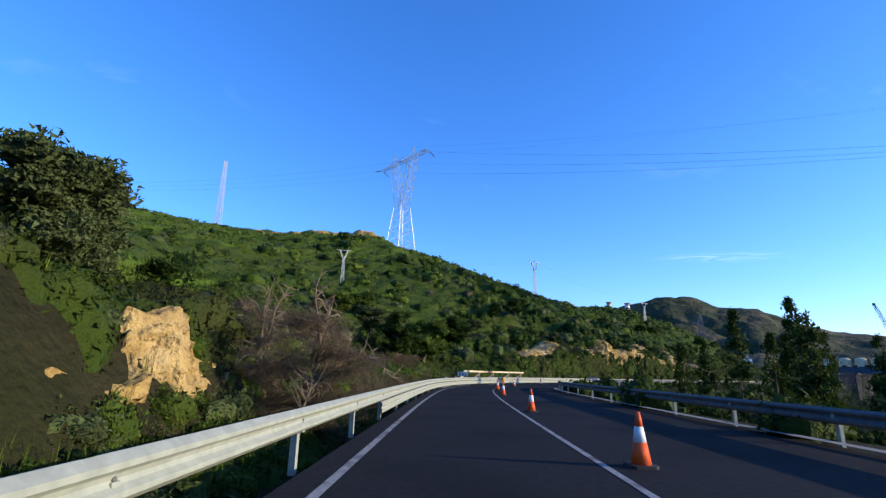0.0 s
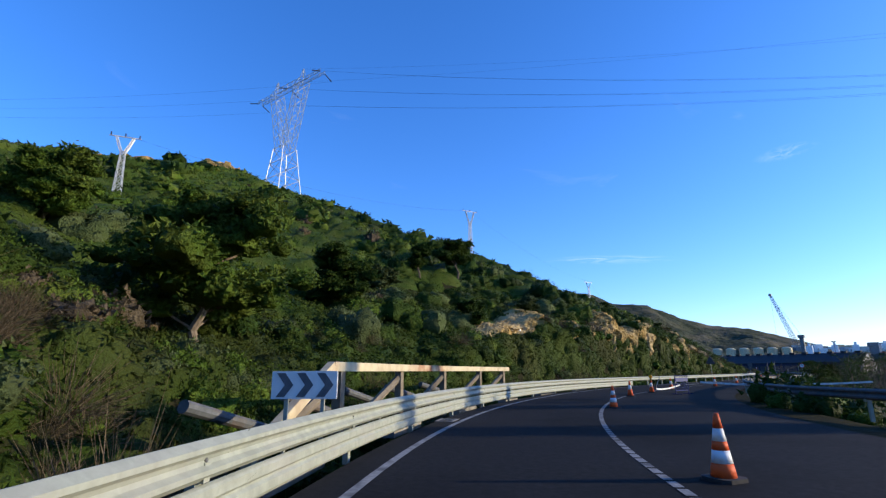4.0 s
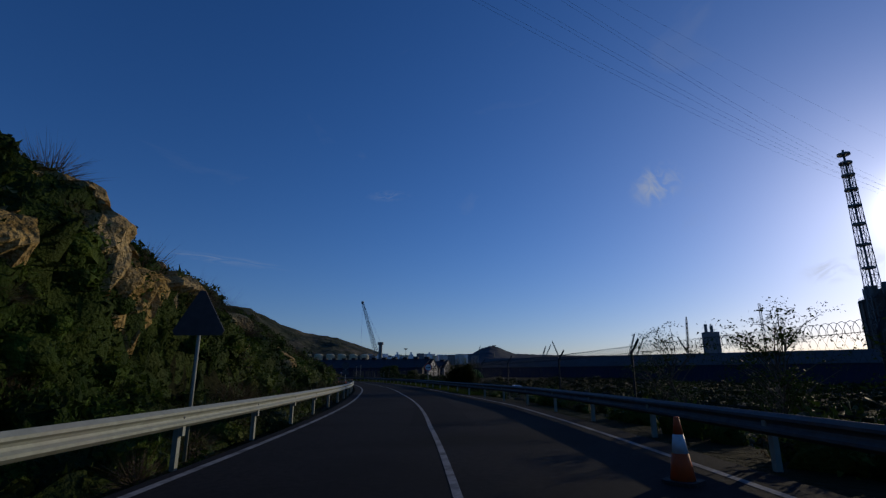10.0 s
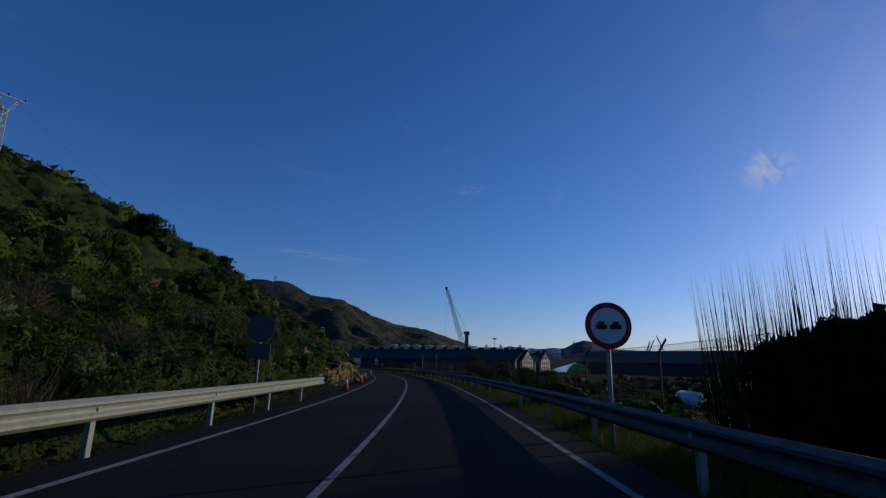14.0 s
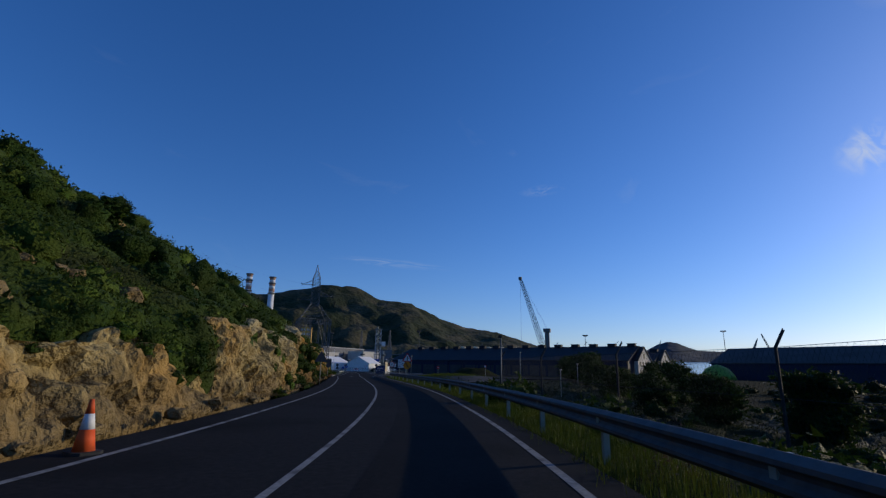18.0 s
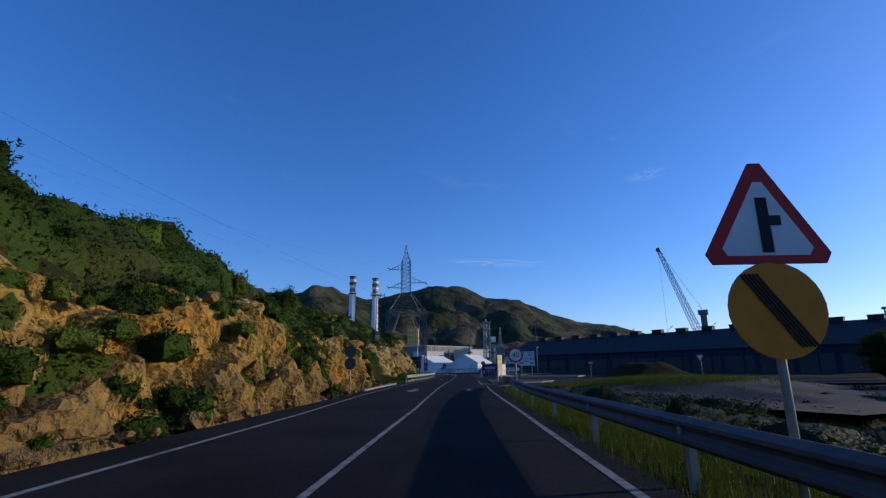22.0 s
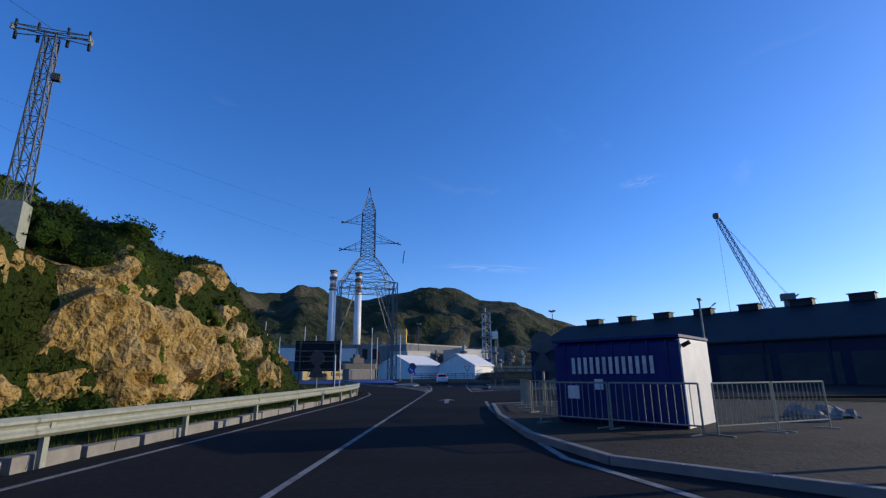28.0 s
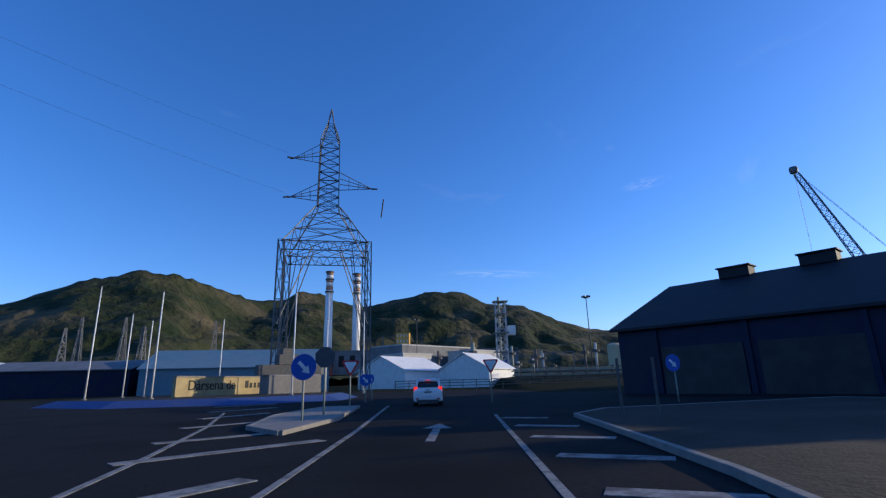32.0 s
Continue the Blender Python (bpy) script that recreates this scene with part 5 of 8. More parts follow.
between(Vector((190.15, 297.84, .1)), Vector((188.35, 294.5, .1)), 2)
between(Vector((188.32, 294.4, .1)), Vector((188.75, 292.5, .1)), 1)
between(p0 + Vector((-.5, -.2, 0)), p1 + Vector((-.4, -.6, 0)), 2, 0)
between(p1 + Vector((-.2, -.7, 0)), Vector((191.2, 287.2, .1)), 2)
between(Vector((198.8, 307.4, 0)), Vector((201.4, 305.6, 0)), 2)
between(Vector((201.5, 305.4, 0)), Vector((203.4, 303.6, 0)), 1)
kd = math.atan2(288.4 - 291.2, 188.2 - 187.0)
ki = thing("kiosk", Matrix.Translation((187.0, 291.3, .1)) @ Matrix.Rotation(kd, 4, "Z"), "dark blue site kiosk with a white end, behind crowd barriers", "kiosk")
KL, KD, KH = 3.15, 2.2, 2.0
Shape().box((KL / 2, KD / 2, KH / 2), (KL, KD, KH)).done("body", BLUE_P, ki)
Shape().box((KL / 2, KD / 2, KH + .03), (KL + .08, KD + .08, .07)).done("roof", BLUE_P, ki)
Shape().box((KL + .015, KD / 2, KH / 2), (.03, KD - .06, KH - .06)).done("end_panel", WHITE, ki, "white end panel")
for k in range(7):
    Shape().box((.3 + k * .43, -.012, KH / 2), (.05, .03, KH - .1)).done("rib", BLUE_P, ki)
for k in range(13):
    Shape().box((.55 + k * .165, -.035, KH * .70), (.085, .01, .40)).done("lettering_bar", CONE_W, ki, "white bar of a painted company name")
Shape().box((1.2, -.035, .95), (.22, .01, .25)).done("notice", WHITE, ki)
Shape().tube((KL + .05, .1, KH - .2), (KL + .22, .1, KH - .12), .05, 8).done("lamp", BLACK, ki)
# rubble by the kiosk
rng = random.Random(5)


def stone(x, y, r, material, label, group, z=None):
    v = []
    b = bmesh.new()
    bmesh.ops.create_icosphere(b, subdivisions=2, radius=r)
    sd_ = rng.random() * 50
    for q in b.verts:
        q.co *= .75 + .5 * noise.noise(q.co * (1.6 / r) + Vector((sd_, 0, 0)))
        q.co.z *= .7
    me = bpy.data.meshes.new("stone")
    b.to_mesh(me)
    b.free()
    me.materials.append(material)
    ob = tagged(new("stone", me), label, "stone", group)
    ob.matrix_world = place(x, y, (gz(x, y) if z is None else z) + r * .25, rng.random() * 360)
    return ob


for i in range(9):
    stone(192.2 + rng.random() * 2.2, 288.3 + rng.random() * 1.4, .15 + rng.random() * .28, CONC, "broken pale concrete rubble behind the barriers", "rubble", .1)
for x, y, r in ((173.9, 260.7, .22), (174.5, 260.4, .17), (175.0, 261.2, .15), (174.7, 260.9, .12), (173.6, 260.9, .13)):
    stone(x, y, r, ROCK, "pale stone at the foot of the direction sign", "stones by the sign", .12)


# ---- islands, kerbs, hatching, arrows ----
def island(outline, label, top=DIRT, h=.13):
    isl = empty("traffic_island", label=label, kind="structure")
    n = len(outline)
    c = Vector((sum(p[0] for p in outline) / n, sum(p[1] for p in outline) / n))
    inner = [tuple(Vector(p) + (c - Vector(p)).normalized() * .16) for p in outline]
    Shape().slab(inner, -.1, h - .012).done("paving", top, isl)
    for i in range(n):
        a, b = Vector(outline[i]), Vector(outline[(i + 1) % n])
        k = max(1, int((b - a).length / 1.0))
        for j in range(k):
            p, q = a + (b - a) * (j / k), a + (b - a) * ((j + 1) / k)
            m = (p + q) / 2 + (c - (p + q) / 2).normalized() * .07
            d = q - p
            Shape().box((m.x, m.y, h / 2 - .05), (d.length - .012, .15, h + .1), math.atan2(d.y, d.x)).done("kerbstone", CONC, isl)
    return isl


island([(169.4, 256.4), (170.4, 258.4), (174.3, 266.4), (176.4, 266.6), (179.2, 262.6), (177.4, 258.2), (174.2, 255.7), (171.0, 255.5)], "kerbed island of packed dirt with a direction sign")
island([(200.6, 336.9), (203.2, 341.6), (206.5, 351.4), (204.6, 352.0), (201.2, 345.6), (199.9, 339.6)], "kerbed splitter island before the roundabout", CONC)
island([(201.3, 320.0), (203.2, 323.6), (205.3, 326.9), (210.6, 337.0), (213.5, 338.8), (227, 337.5), (226, 326), (210, 316.5), (203.5, 317.6)], "kerbed corner of bare dirt beside the junction")
island([(189.7, 299.4), (186.9, 294.2), (184.9, 289.6), (184.2, 286.4), (185.2, 283.4), (188.4, 280.9), (197, 279), (205, 287), (198.6, 299.2)], "kerbed dirt platform under the kiosk")


def patch(pts, name="hatch", z=.011):
    return Shape().slab(pts, -.01, z).done(name, PAINT_W, marks)


for a, b in (((197.3, 333.3), (201.4, 335.0)), ((197.6, 336.9), (200.5, 337.9)), ((197.9, 341.9), (200.5, 343.2)), ((198.3, 347.4), (201.4, 349.9)), ((198.6, 354.0), (202.4, 356.6)), ((198.8, 361.5), (203.0, 364.0)),
             ((196.7, 328.4), (199.5, 330.3)), ((196.3, 324.6), (198.2, 326.6)), ((195.7, 321.6), (196.9, 323.2)), ((195.2, 320.1), (196.1, 321.1)), ((194.5, 318.1), (194.9, 318.6)),
             ((208.5, 338.4), (209.6, 337.2)), ((207.2, 335.4), (208.4, 334.0)), ((205.9, 332.6), (207.2, 331.2)), ((204.6, 329.8), (205.9, 328.4)), ((203.3, 327.1), (204.5, 325.9)), ((202.0, 325.0), (202.2, 323.6)), ((200.5, 321.9), (200.8, 320.8)), ((199.7, 320.2), (200.5, 318.1)), ((198.3, 317.5), (198.8, 316.9)),
             ((173.5, 265.9), (174.1, 265.5)), ((171.9, 262.6), (172.5, 262.3)), ((170.2, 259.8), (171.1, 259.3)), ((168.7, 257.0), (169.6, 256.6)), ((167.6, 255.0), (168.9, 254.9))):
    A, B = Vector(a), Vector(b)
    d = (B - A).normalized() * 0 + Vector((-(B - A).normalized().y, (B - A).normalized().x)) * .22
    patch([tuple(A - d), tuple(B - d), tuple(B + d), tuple(A + d)])


def painted(points, w=.13):
    for a, b in zip(points, points[1:]):
        A, B = Vector(a), Vector(b)
        n = Vector((-(B - A).y, (B - A).x)).normalized() * w / 2
        patch([tuple(A - n), tuple(B - n), tuple(B + n), tuple(A + n)], "line", .0085)


painted([(193.4, 315.3), (194.4, 318.1), (195.1, 320.5), (196.0, 324.0), (196.9, 328.2), (197.8, 334.1), (198.7, 341.8), (199.3, 352)])
painted([(193.7, 316.1), (194.8, 318.4), (196.2, 321.3), (199.6, 329.1), (202.7, 336.8), (208.5, 352.1)])
painted([(209.2, 340.2), (201.0, 323.5), (198.7, 318.7), (197.4, 315.9)])
painted([(197.4, 315.9), (198.0, 316.3), (198.8, 316.8), (200.8, 317.7), (204, 318.4)])
painted([(167.2, 254.4), (170.0, 260.2), (174.3, 268.8)])
painted([(183.0, 279.6), (183.5, 283.6), (184.0, 287.2), (185.6, 291.0), (188.6, 297.6), (191.4, 303.0)])
for k in range(9):
    p = at_road(322 + k * 2.4, 15 - k * .35)
    q = at_road(323 + k * 2.4, 15 - k * .35)
    painted([tuple(p[:2]), tuple(q[:2])], .16)


def road_arrow(x, y, deg, l=4.2, back=False):
    m = place(x, y, .006, deg + (180 if back else 0))
    o = [(-.11, -l / 2), (.11, -l / 2), (.11, l * .15), (.42, l * .15), (0, l / 2), (-.42, l * .15), (-.11, l * .15)]
    Shape().slab(o, -.01, 0, m).done("arrow", PAINT_W, marks)


road_arrow(204.6, 335.4, H(391), 5.0)
road_arrow(36.4, 91.2, H(101), 4.4, True)
road_arrow(175.2, 281.8, H(338), 4.6, True)
road_arrow(158.2, 247.2, H(302), 4.2, True)
road_arrow(161.5, 245.6, H(302), 4.2)
road_arrow(189.9, 304.4, H(372), 4.2)

# concrete gutter blocks under the second guard rail and at the cutting's end
gut = empty("gutter", label="broken pale concrete gutter blocks along the road edge", kind="structure")
for k in range(40):
    s = 331 + k * 1.55
    l = float(RAIL_L2(s)) - .32
    Shape().box(tuple(at_road(s, l, .02)), (.26, 1.42, .24 + .04 * (k % 3)), heading(s) + (rng.random() - .5) * .06).done("concrete_block", CONC, gut)
for k in range(9):
    s = 306 + k * 1.7
    Shape().box(tuple(at_road(s, float(PAVE_L(s)) - .2, .02)), (.3, 1.62, .16), heading(s) + (rng.random() - .5) * .05).done("concrete_block", CONC, gut)
for k in range(7):
    s = 48 + k * 6.3
    Shape().box(tuple(at_road(s, float(RAIL_L(s)) - .75, -.12)), (.4, 2.2 + rng.random(), .34), heading(s) + .05).done("concrete_block", CONC, gut)
dash = table((-60, 7.7), (30, 7.5), (46, 7.0), (50, 7.1))
kerb_r = ribbon("kerb", -60, 50, lambda s: dash(s), lambda s: dash(s) + .3, .10, CONC, 1, None, "low concrete edge below the guard rail", 2)


# ---- frame of cream steel beams beside the rail ----
fr = thing("steel_frame", None, "cream and rust-streaked steel beam frame standing behind the guard rail", "steel frame")
fs = [57.9, 62.2, 66.5, 71.0, 74.4]
joints = [57.4, 58.1, 62.7, 67.0, 71.2, 75.2]
FL = table((50, -3.6), (62, -4.1), (76, -4.4))
for s in fs:
    p = at_road(s, float(FL(s)), 0)
    Shape().box((p[0], p[1], .48), (.2, .24, 1.72), heading(s)).done("post", TIMBER, fr)
    q = at_road(s - 2.1, float(FL(s)) - .7, -.3)
    Shape().tube((p[0], p[1], 1.15), tuple(q), .11, 6).done("brace", TIMBER, fr)
for i in range(len(joints) - 1):
    a, b = (Vector(at_road(k, float(FL(k)) + .03, 1.42)) for k in joints[i:i + 2])
    d = b - a
    Shape().box(tuple((a + b) / 2), (d.length - .012, .17, .21), math.atan2(d.y, d.x)).done("beam", RUST if i == 2 else CREAM, fr, "rust-streaked beam" if i == 2 else "")
a, b = Vector(at_road(54.2, -3.7, .05)), Vector(at_road(57.4, float(FL(57.4)) + .03, 1.42))
d = b - a
Shape().box(tuple((a + b) / 2), (d.length, .17, .21), m=(Matrix.Rotation(math.atan2(d.y, d.x), 3, "Z") @ Matrix.Rotation(-math.asin(d.z / d.length), 3, "Y"))).done("end_beam", CREAM, fr, "beam sloping to the ground")
for k in range(5):
    a = at_road(55 + k * 3.4, -5.4 - .2 * k, .75)
    b = at_road(58.6 + k * 3.4, -5.0, -.3)
    Shape().tube(tuple(a), tuple(b), .12, 10).done("pipe", STEEL_D, fr)

# chevron board on the bend
cb = thing("chevron_board", place(*at_road(55.0, -3.25)[:2], 0, H(47)), "small white and grey chevron board behind the guard rail", "road sign")
for x in (-.3, .3):
    Shape().box((x, .05, .55), (.06, .05, 1.3)).done("post", STEEL, cb)
Shape().box((0, 0, 1.1), (1.08, .03, .44)).done("panel", WHITE, cb)
for k in range(3):
    x = -.4 + k * .33
    up(Shape().slab([(x - .06, -.19), (x + .08, -.19), (x + .22, 0), (x + .08, .19), (x - .06, .19), (x + .08, 0)], .018, .024, STAND).done("chevron", GREY_T, cb), 1.1)
# drain cover at the road's edge
dr = thing("drain_cover", place(*at_road(61.0, -2.2)[:2], .004, H(61.0)), "rusty slotted drain cover in a concrete frame", "drain cover")
for x, y, w, d in ((0, .33, .52, .07), (0, -.33, .52, .07), (.225, 0, .07, .59), (-.225, 0, .07, .59)):
    Shape().box((x, y, 0), (w, d, .02)).done("frame", CONC, dr)
for k in range(9):
    Shape().box((0, -.26 + k * .065, -.002), (.37, .03, .016)).done("bar", STEEL_D, dr)


# ---- lattice towers ----
def lattice(levels, leg, brace, sh=None, c=(0, 0)):
    sh = sh or Shape()
    P = []
    for z, a, b, *o in levels:
        ox, oy = (o + [0, 0])[:2]
        P.append([Vector((c[0] + ox + sx * a, c[1] + oy + sy * b, z)) for sx, sy in ((-1, -1), (1, -1), (1, 1), (-1, 1))])
    for lo, hi in zip(P, P[1:]):
        for i in range(4):
            j = (i + 1) % 4
            sh.tube(lo[i], hi[i], leg, 4, cap=False)
            sh.tube(lo[i], hi[j], brace, 4, cap=False)
            sh.tube(lo[j], hi[i], brace, 4, cap=False)
            sh.tube(hi[i], hi[j], brace, 4, cap=False)
    return sh


def steps(z0, a0, z1, a1, n):
    return [(z0 + (z1 - z0) * k / n, a0 + (a1 - a0) * k / n, a0 + (a1 - a0) * k / n) for k in range(n + 1)]


# white pylon on the hill, with a forked head
pz = gz(-16.5, 186)
pa = thing("power_pylon", place(-16.5, 183, pz - .5, -47), "white lattice power pylon with a forked head on the hilltop", "power pylon", "power pylons")
HT = 87.5 - pz
k0 = HT / 34
lattice(steps(0, 3.4 * k0, HT * .58, 1.35 * k0, 7), .13, .07).done("body", LATTICE, pa)
for sx in (-1, 1):
    lv = [(HT * (.58 + .34 * i / 5), (.7 + .1 * (1 - i / 5)) * k0, 1.0 * k0, sx * (.65 + 2.9 * i / 5) * k0, 0) for i in range(6)]
    lattice(lv, .10, .055).done("fork", LATTICE, pa)
arm = Shape()
n = 12
for i in range(n):
    x0, x1 = (-8.8 + 17.6 * i / n) * k0, (-8.8 + 17.6 * (i + 1) / n) * k0
    z0, z1 = HT * .92, HT * .92 + .9 * k0 * (1 if 2 < i < 9 else .5)
    for y in (-.8, .8):
        arm.tube((x0, y, z0), (x1, y, z0), .09, 4).tube((x0, y, z1), (x1, y, z1), .08, 4).tube((x0, y, z0), (x1, y, z1), .05, 4).tube((x0, -y, z0), (x1, y, z0), .05, 4).tube((x0, y, z0), (x0, y, z1), .05, 4)
arm.done("crossarm", LATTICE, pa)
lattice([(HT * .94, .7, .7, 3.6 * k0, 0), (HT, .08, .08, 3.6 * k0, 0)], .07, .05).done("peak", LATTICE, pa)
lattice([(HT * .94, .7, .7, -3.6 * k0, 0), (HT, .08, .08, -3.6 * k0, 0)], .07, .05).done("peak", LATTICE, pa)
for x in (-8.7, 0, 8.7):
    for y in (-1, 1):
        Shape().tube((x * k0, y * .9, HT * .92), (x * k0, y * 3.4, HT * .90), .14, 8).done("insulator", BLACK, pa)

# dark-edged pylon by the roundabout, four splayed legs and a platform
pb = thing("power_pylon", place(214.6, 409, gz(215, 409), -12), "tall lattice power pylon with splayed legs by the roundabout", "power pylon", "power pylons")
ZP = 25.0
for sx in (-1, 1):
    for sy in (-1, 1):
        b = lattice([(z, .5, .5, sx * 7.2, sy * 5.6) for z in (0, 5, 10, 15, 20, ZP)], .10, .05)
        b.tube((sx * 7.2, sy * 5.6, 11), (sx * 2.4, sy * 2.0, ZP), .10, 4).tube((sx * 7.2, sy * 5.6, 2), (sx * 4.4, sy * 3.9, ZP), .09, 4)
        b.done("leg", LATTICE_M, pb)
b = Shape()
for z in (ZP, ZP - 1.6):
    for sx in (-1, 1):
        b.tube((sx * 7.2, -5.6, z), (sx * 7.2, 5.6, z), .09, 4).tube((-7.2, sx * 5.6, z), (7.2, sx * 5.6, z), .09, 4)
        b.tube((sx * 7.2, -5.6, z), (0, 5.6, z), .06, 4).tube((sx * 7.2, 5.6, z), (0, -5.6, z), .06, 4)
for i in range(10):
    for sy in (-1, 1):
        b.tube((-7.2 + 1.44 * i, sy * 5.6, ZP), (-6.48 + 1.44 * i, sy * 5.6, ZP - 1.6), .05, 4).tube((-5.76 + 1.44 * i, sy * 5.6, ZP), (-6.48 + 1.44 * i, sy * 5.6, ZP - 1.6), .05, 4)
b.done("platform", LATTICE_M, pb)
lattice([(ZP, 7.1, 5.5), (ZP + 2.5, 5.4, 4.2), (ZP + 5.0, 3.9, 3.1), (ZP + 7.6, 2.1, 1.9)], .12, .06).done("shoulder_frame", LATTICE_M, pb)
lattice(steps(ZP + 7.6, 1.9, ZP + 21, 1.75, 8), .11, .06).done("shaft", LATTICE_M, pb)
lattice([(ZP + 21, 1.75, 1.75), (ZP + 23, 1.2, 1.2), (ZP + 25, .6, .6), (ZP + 28.4, .06, .06)], .09, .05).done("peak", LATTICE_M, pb)
for z, sx, l in ((ZP + 17.6, -1, 6.6), (ZP + 9.8, -1, 6.9), (ZP + 12.2, 1, 8.0)):
    a = Shape()
    for y in (-1.5, 1.5):
        a.tube((sx * 1.8, y, z), (sx * l, 0, z), .08, 4).tube((sx * 1.8, y, z + 2.4), (sx * l, 0, z), .07, 4)
        for q in (.3, .6):
            x = 1.8 + (l - 1.8) * q
            a.tube((sx * x, y * (1 - q), z), (sx * x, y * (1 - q), z + 2.4 * (1 - q)), .05, 4)
    a.done("crossarm", LATTICE_M, pb)
    for y in (-1, 1):
        Shape().tube((sx * l, 0, z), (sx * (l + .8), y * 2.2, z + .9 * (1 if y > 0 else -1)), .16, 8).done("insulator", BLACK, pb)
Shape().tube((10.2, 0, ZP + 10.2), (9.8, 0, ZP + 6.6), .13, 8).done("insulator", BLACK, pb)


# slim lattice poles with a forked top
def fork_pole(x, y, top, deg, label, spread=1.6):
    z = gz(x, y)
    t = thing("utility_pole", place(x, y, z - .4, deg), label, "utility pole", "lattice utility poles")
    h = top - z + .4
    lattice(steps(0, .42, h * .80, .20, 9), .045, .025).done("shaft", LATTICE, t)
    for sx in (-1, 1):
        lattice([(h * .78, .12, .12, sx * .1, 0), (h * .88, .11, .11, sx * spread * .35, 0), (h, .09, .09, sx * spread * .62, 0)], .035, .02).done("fork", LATTICE, t)
    Shape().box((0, 0, h), (spread * 2.2, .1, .1)).done("crossarm", LATTICE, t)
    for xx in (-spread, 0, spread):
        Shape().tube((xx, 0, h), (xx, 0, h + .4), .06, 8).done("insulator", BLACK, t)
    return t


fork_pole(-20.6, 99.8, 25.4, 12, "pale lattice utility pole with a forked top on the hillside", 1.3)
fork_pole(26.5, 139.0, 32.7, 20, "pale lattice utility pole with a forked top among the trees")
fork_pole(80.5, 195.0, 29.6, 20, "pale lattice utility pole with a forked top on the ridge")
ms = thing("radio_mast", place(-71.7, 149.7, gz(-71.7, 149.7), 0), "thin lattice mast behind the hilltop", "mast")
lattice(steps(0, .9, 66.5 - gz(-71.7, 149.7), .35, 12), .07, .035).done("shaft", LATTICE, ms)
op = thing("utility_pole", place(-38, 24, gz(-38, 24) - .3, 0), "short leaning wooden pole on the slope", "utility pole")
Shape().tube((0, 0, 0), (.7, 0, 5.4), .1, 8, .07).done("shaft", BARK_P, op)

# utility pole with a metal-clad foot
ez = gz(171.6, 302.3)
e = thing("utility_pole", place(171.6, 302.3, ez - .4, H(358) + 20), "steel lattice utility pole with a clad foot above the rock", "utility pole", "lattice utility poles")
eh = 14.6 - ez + .4
lattice(steps(.3, .32, eh, .19, 10), .034, .018).done("shaft", LATTICE_M, e)
Shape().slab([(-.38, -.38), (.38, -.38), (.38, .38), (-.38, .38)], 0, 2.4).done("cladding", STEEL, e, "grey sheet cladding round the foot")
lattice([(eh - .05, 1.3, .16), (eh + .22, 1.3, .14)], .05, .025).done("crossarm", STEEL, e)
for x in (-1.25, -.5, .5, 1.25):
    Shape().tube((x, 0, eh + .2), (x, 0, eh + .5), .05, 8).done("insulator", BLACK, e)
    Shape().tube((x, .1, eh - .02), (x, .1, eh - .32), .06, 8).done("insulator", BLACK, e)
Shape().box((.42, 0, eh - 1.8), (.3, .2, .3)).done("switch_box", STEEL_D, e)


# overhead wires
def wire(name, a, b, sag, r, label, n=16):
    cu = bpy.data.curves.new("wire", "CURVE")
    cu.dimensions, cu.bevel_depth, cu.bevel_resolution = "3D", r, 1
    sp = cu.splines.new("POLY")
    sp.points.add(n)
    for i in range(n + 1):
        u = i / n
        p = Vector(a).lerp(Vector(b), u)
        sp.points[i].co = (p.x, p.y, p.z - 4 * sag * u * (1 - u), 1)
    cu.materials.append(BLACK)
    ob = new(name, cu)
    return tagged(ob, label, "power line", "overhead power lines")


pm = pa.matrix_world
for k, (x, tx, ty, tz) in enumerate(((-8.7, 262, 66, 62), (0, 270, 60, 62), (8.7, 278, 54, 62))):
    for dy in (-.3, .3):
        wire("power_line", tuple(pm @ Vector((x * k0, -3.4, HT * .9))), (tx + dy * 8, ty, tz), 9 + k, .016, "long sagging power line from the hilltop pylon")
for x in (-3.6, 3.6):
    wire("power_line", tuple(pm @ Vector((x * k0, 0, HT))), (270 + x, 60 + x, 78), 7, .012, "thin earth wire above the power lines")
for x in (-8.7, 0, 8.7):
    wire("power_line", tuple(pm @ Vector((x * k0, 3.4, HT * .9))), (-260 + x, 230, 92), 8, .016, "power line running inland from the pylon")
pbm = pb.matrix_world
for x, z in ((-6.6, 17.6), (-6.9, 9.8)):
    wire("power_line", tuple(pbm @ Vector((x - .8, -2.2, ZP + z))), (60, 330, 62), 6, .012, "power line from the roundabout pylon over the hill")
wire("power_line", (171.6, 302.3, 14.9), (80.5, 195, 29.9), 3, .008, "thin utility wire along the ridge")
wire("power_line", (26.5, 139, 32.9), (80.5, 195, 29.9), 2, .008, "thin utility wire along the ridge")
wire("power_line", (26.5, 139, 32.9), (-20.6, 99.8, 25.6), 2, .008, "thin utility wire along the ridge")


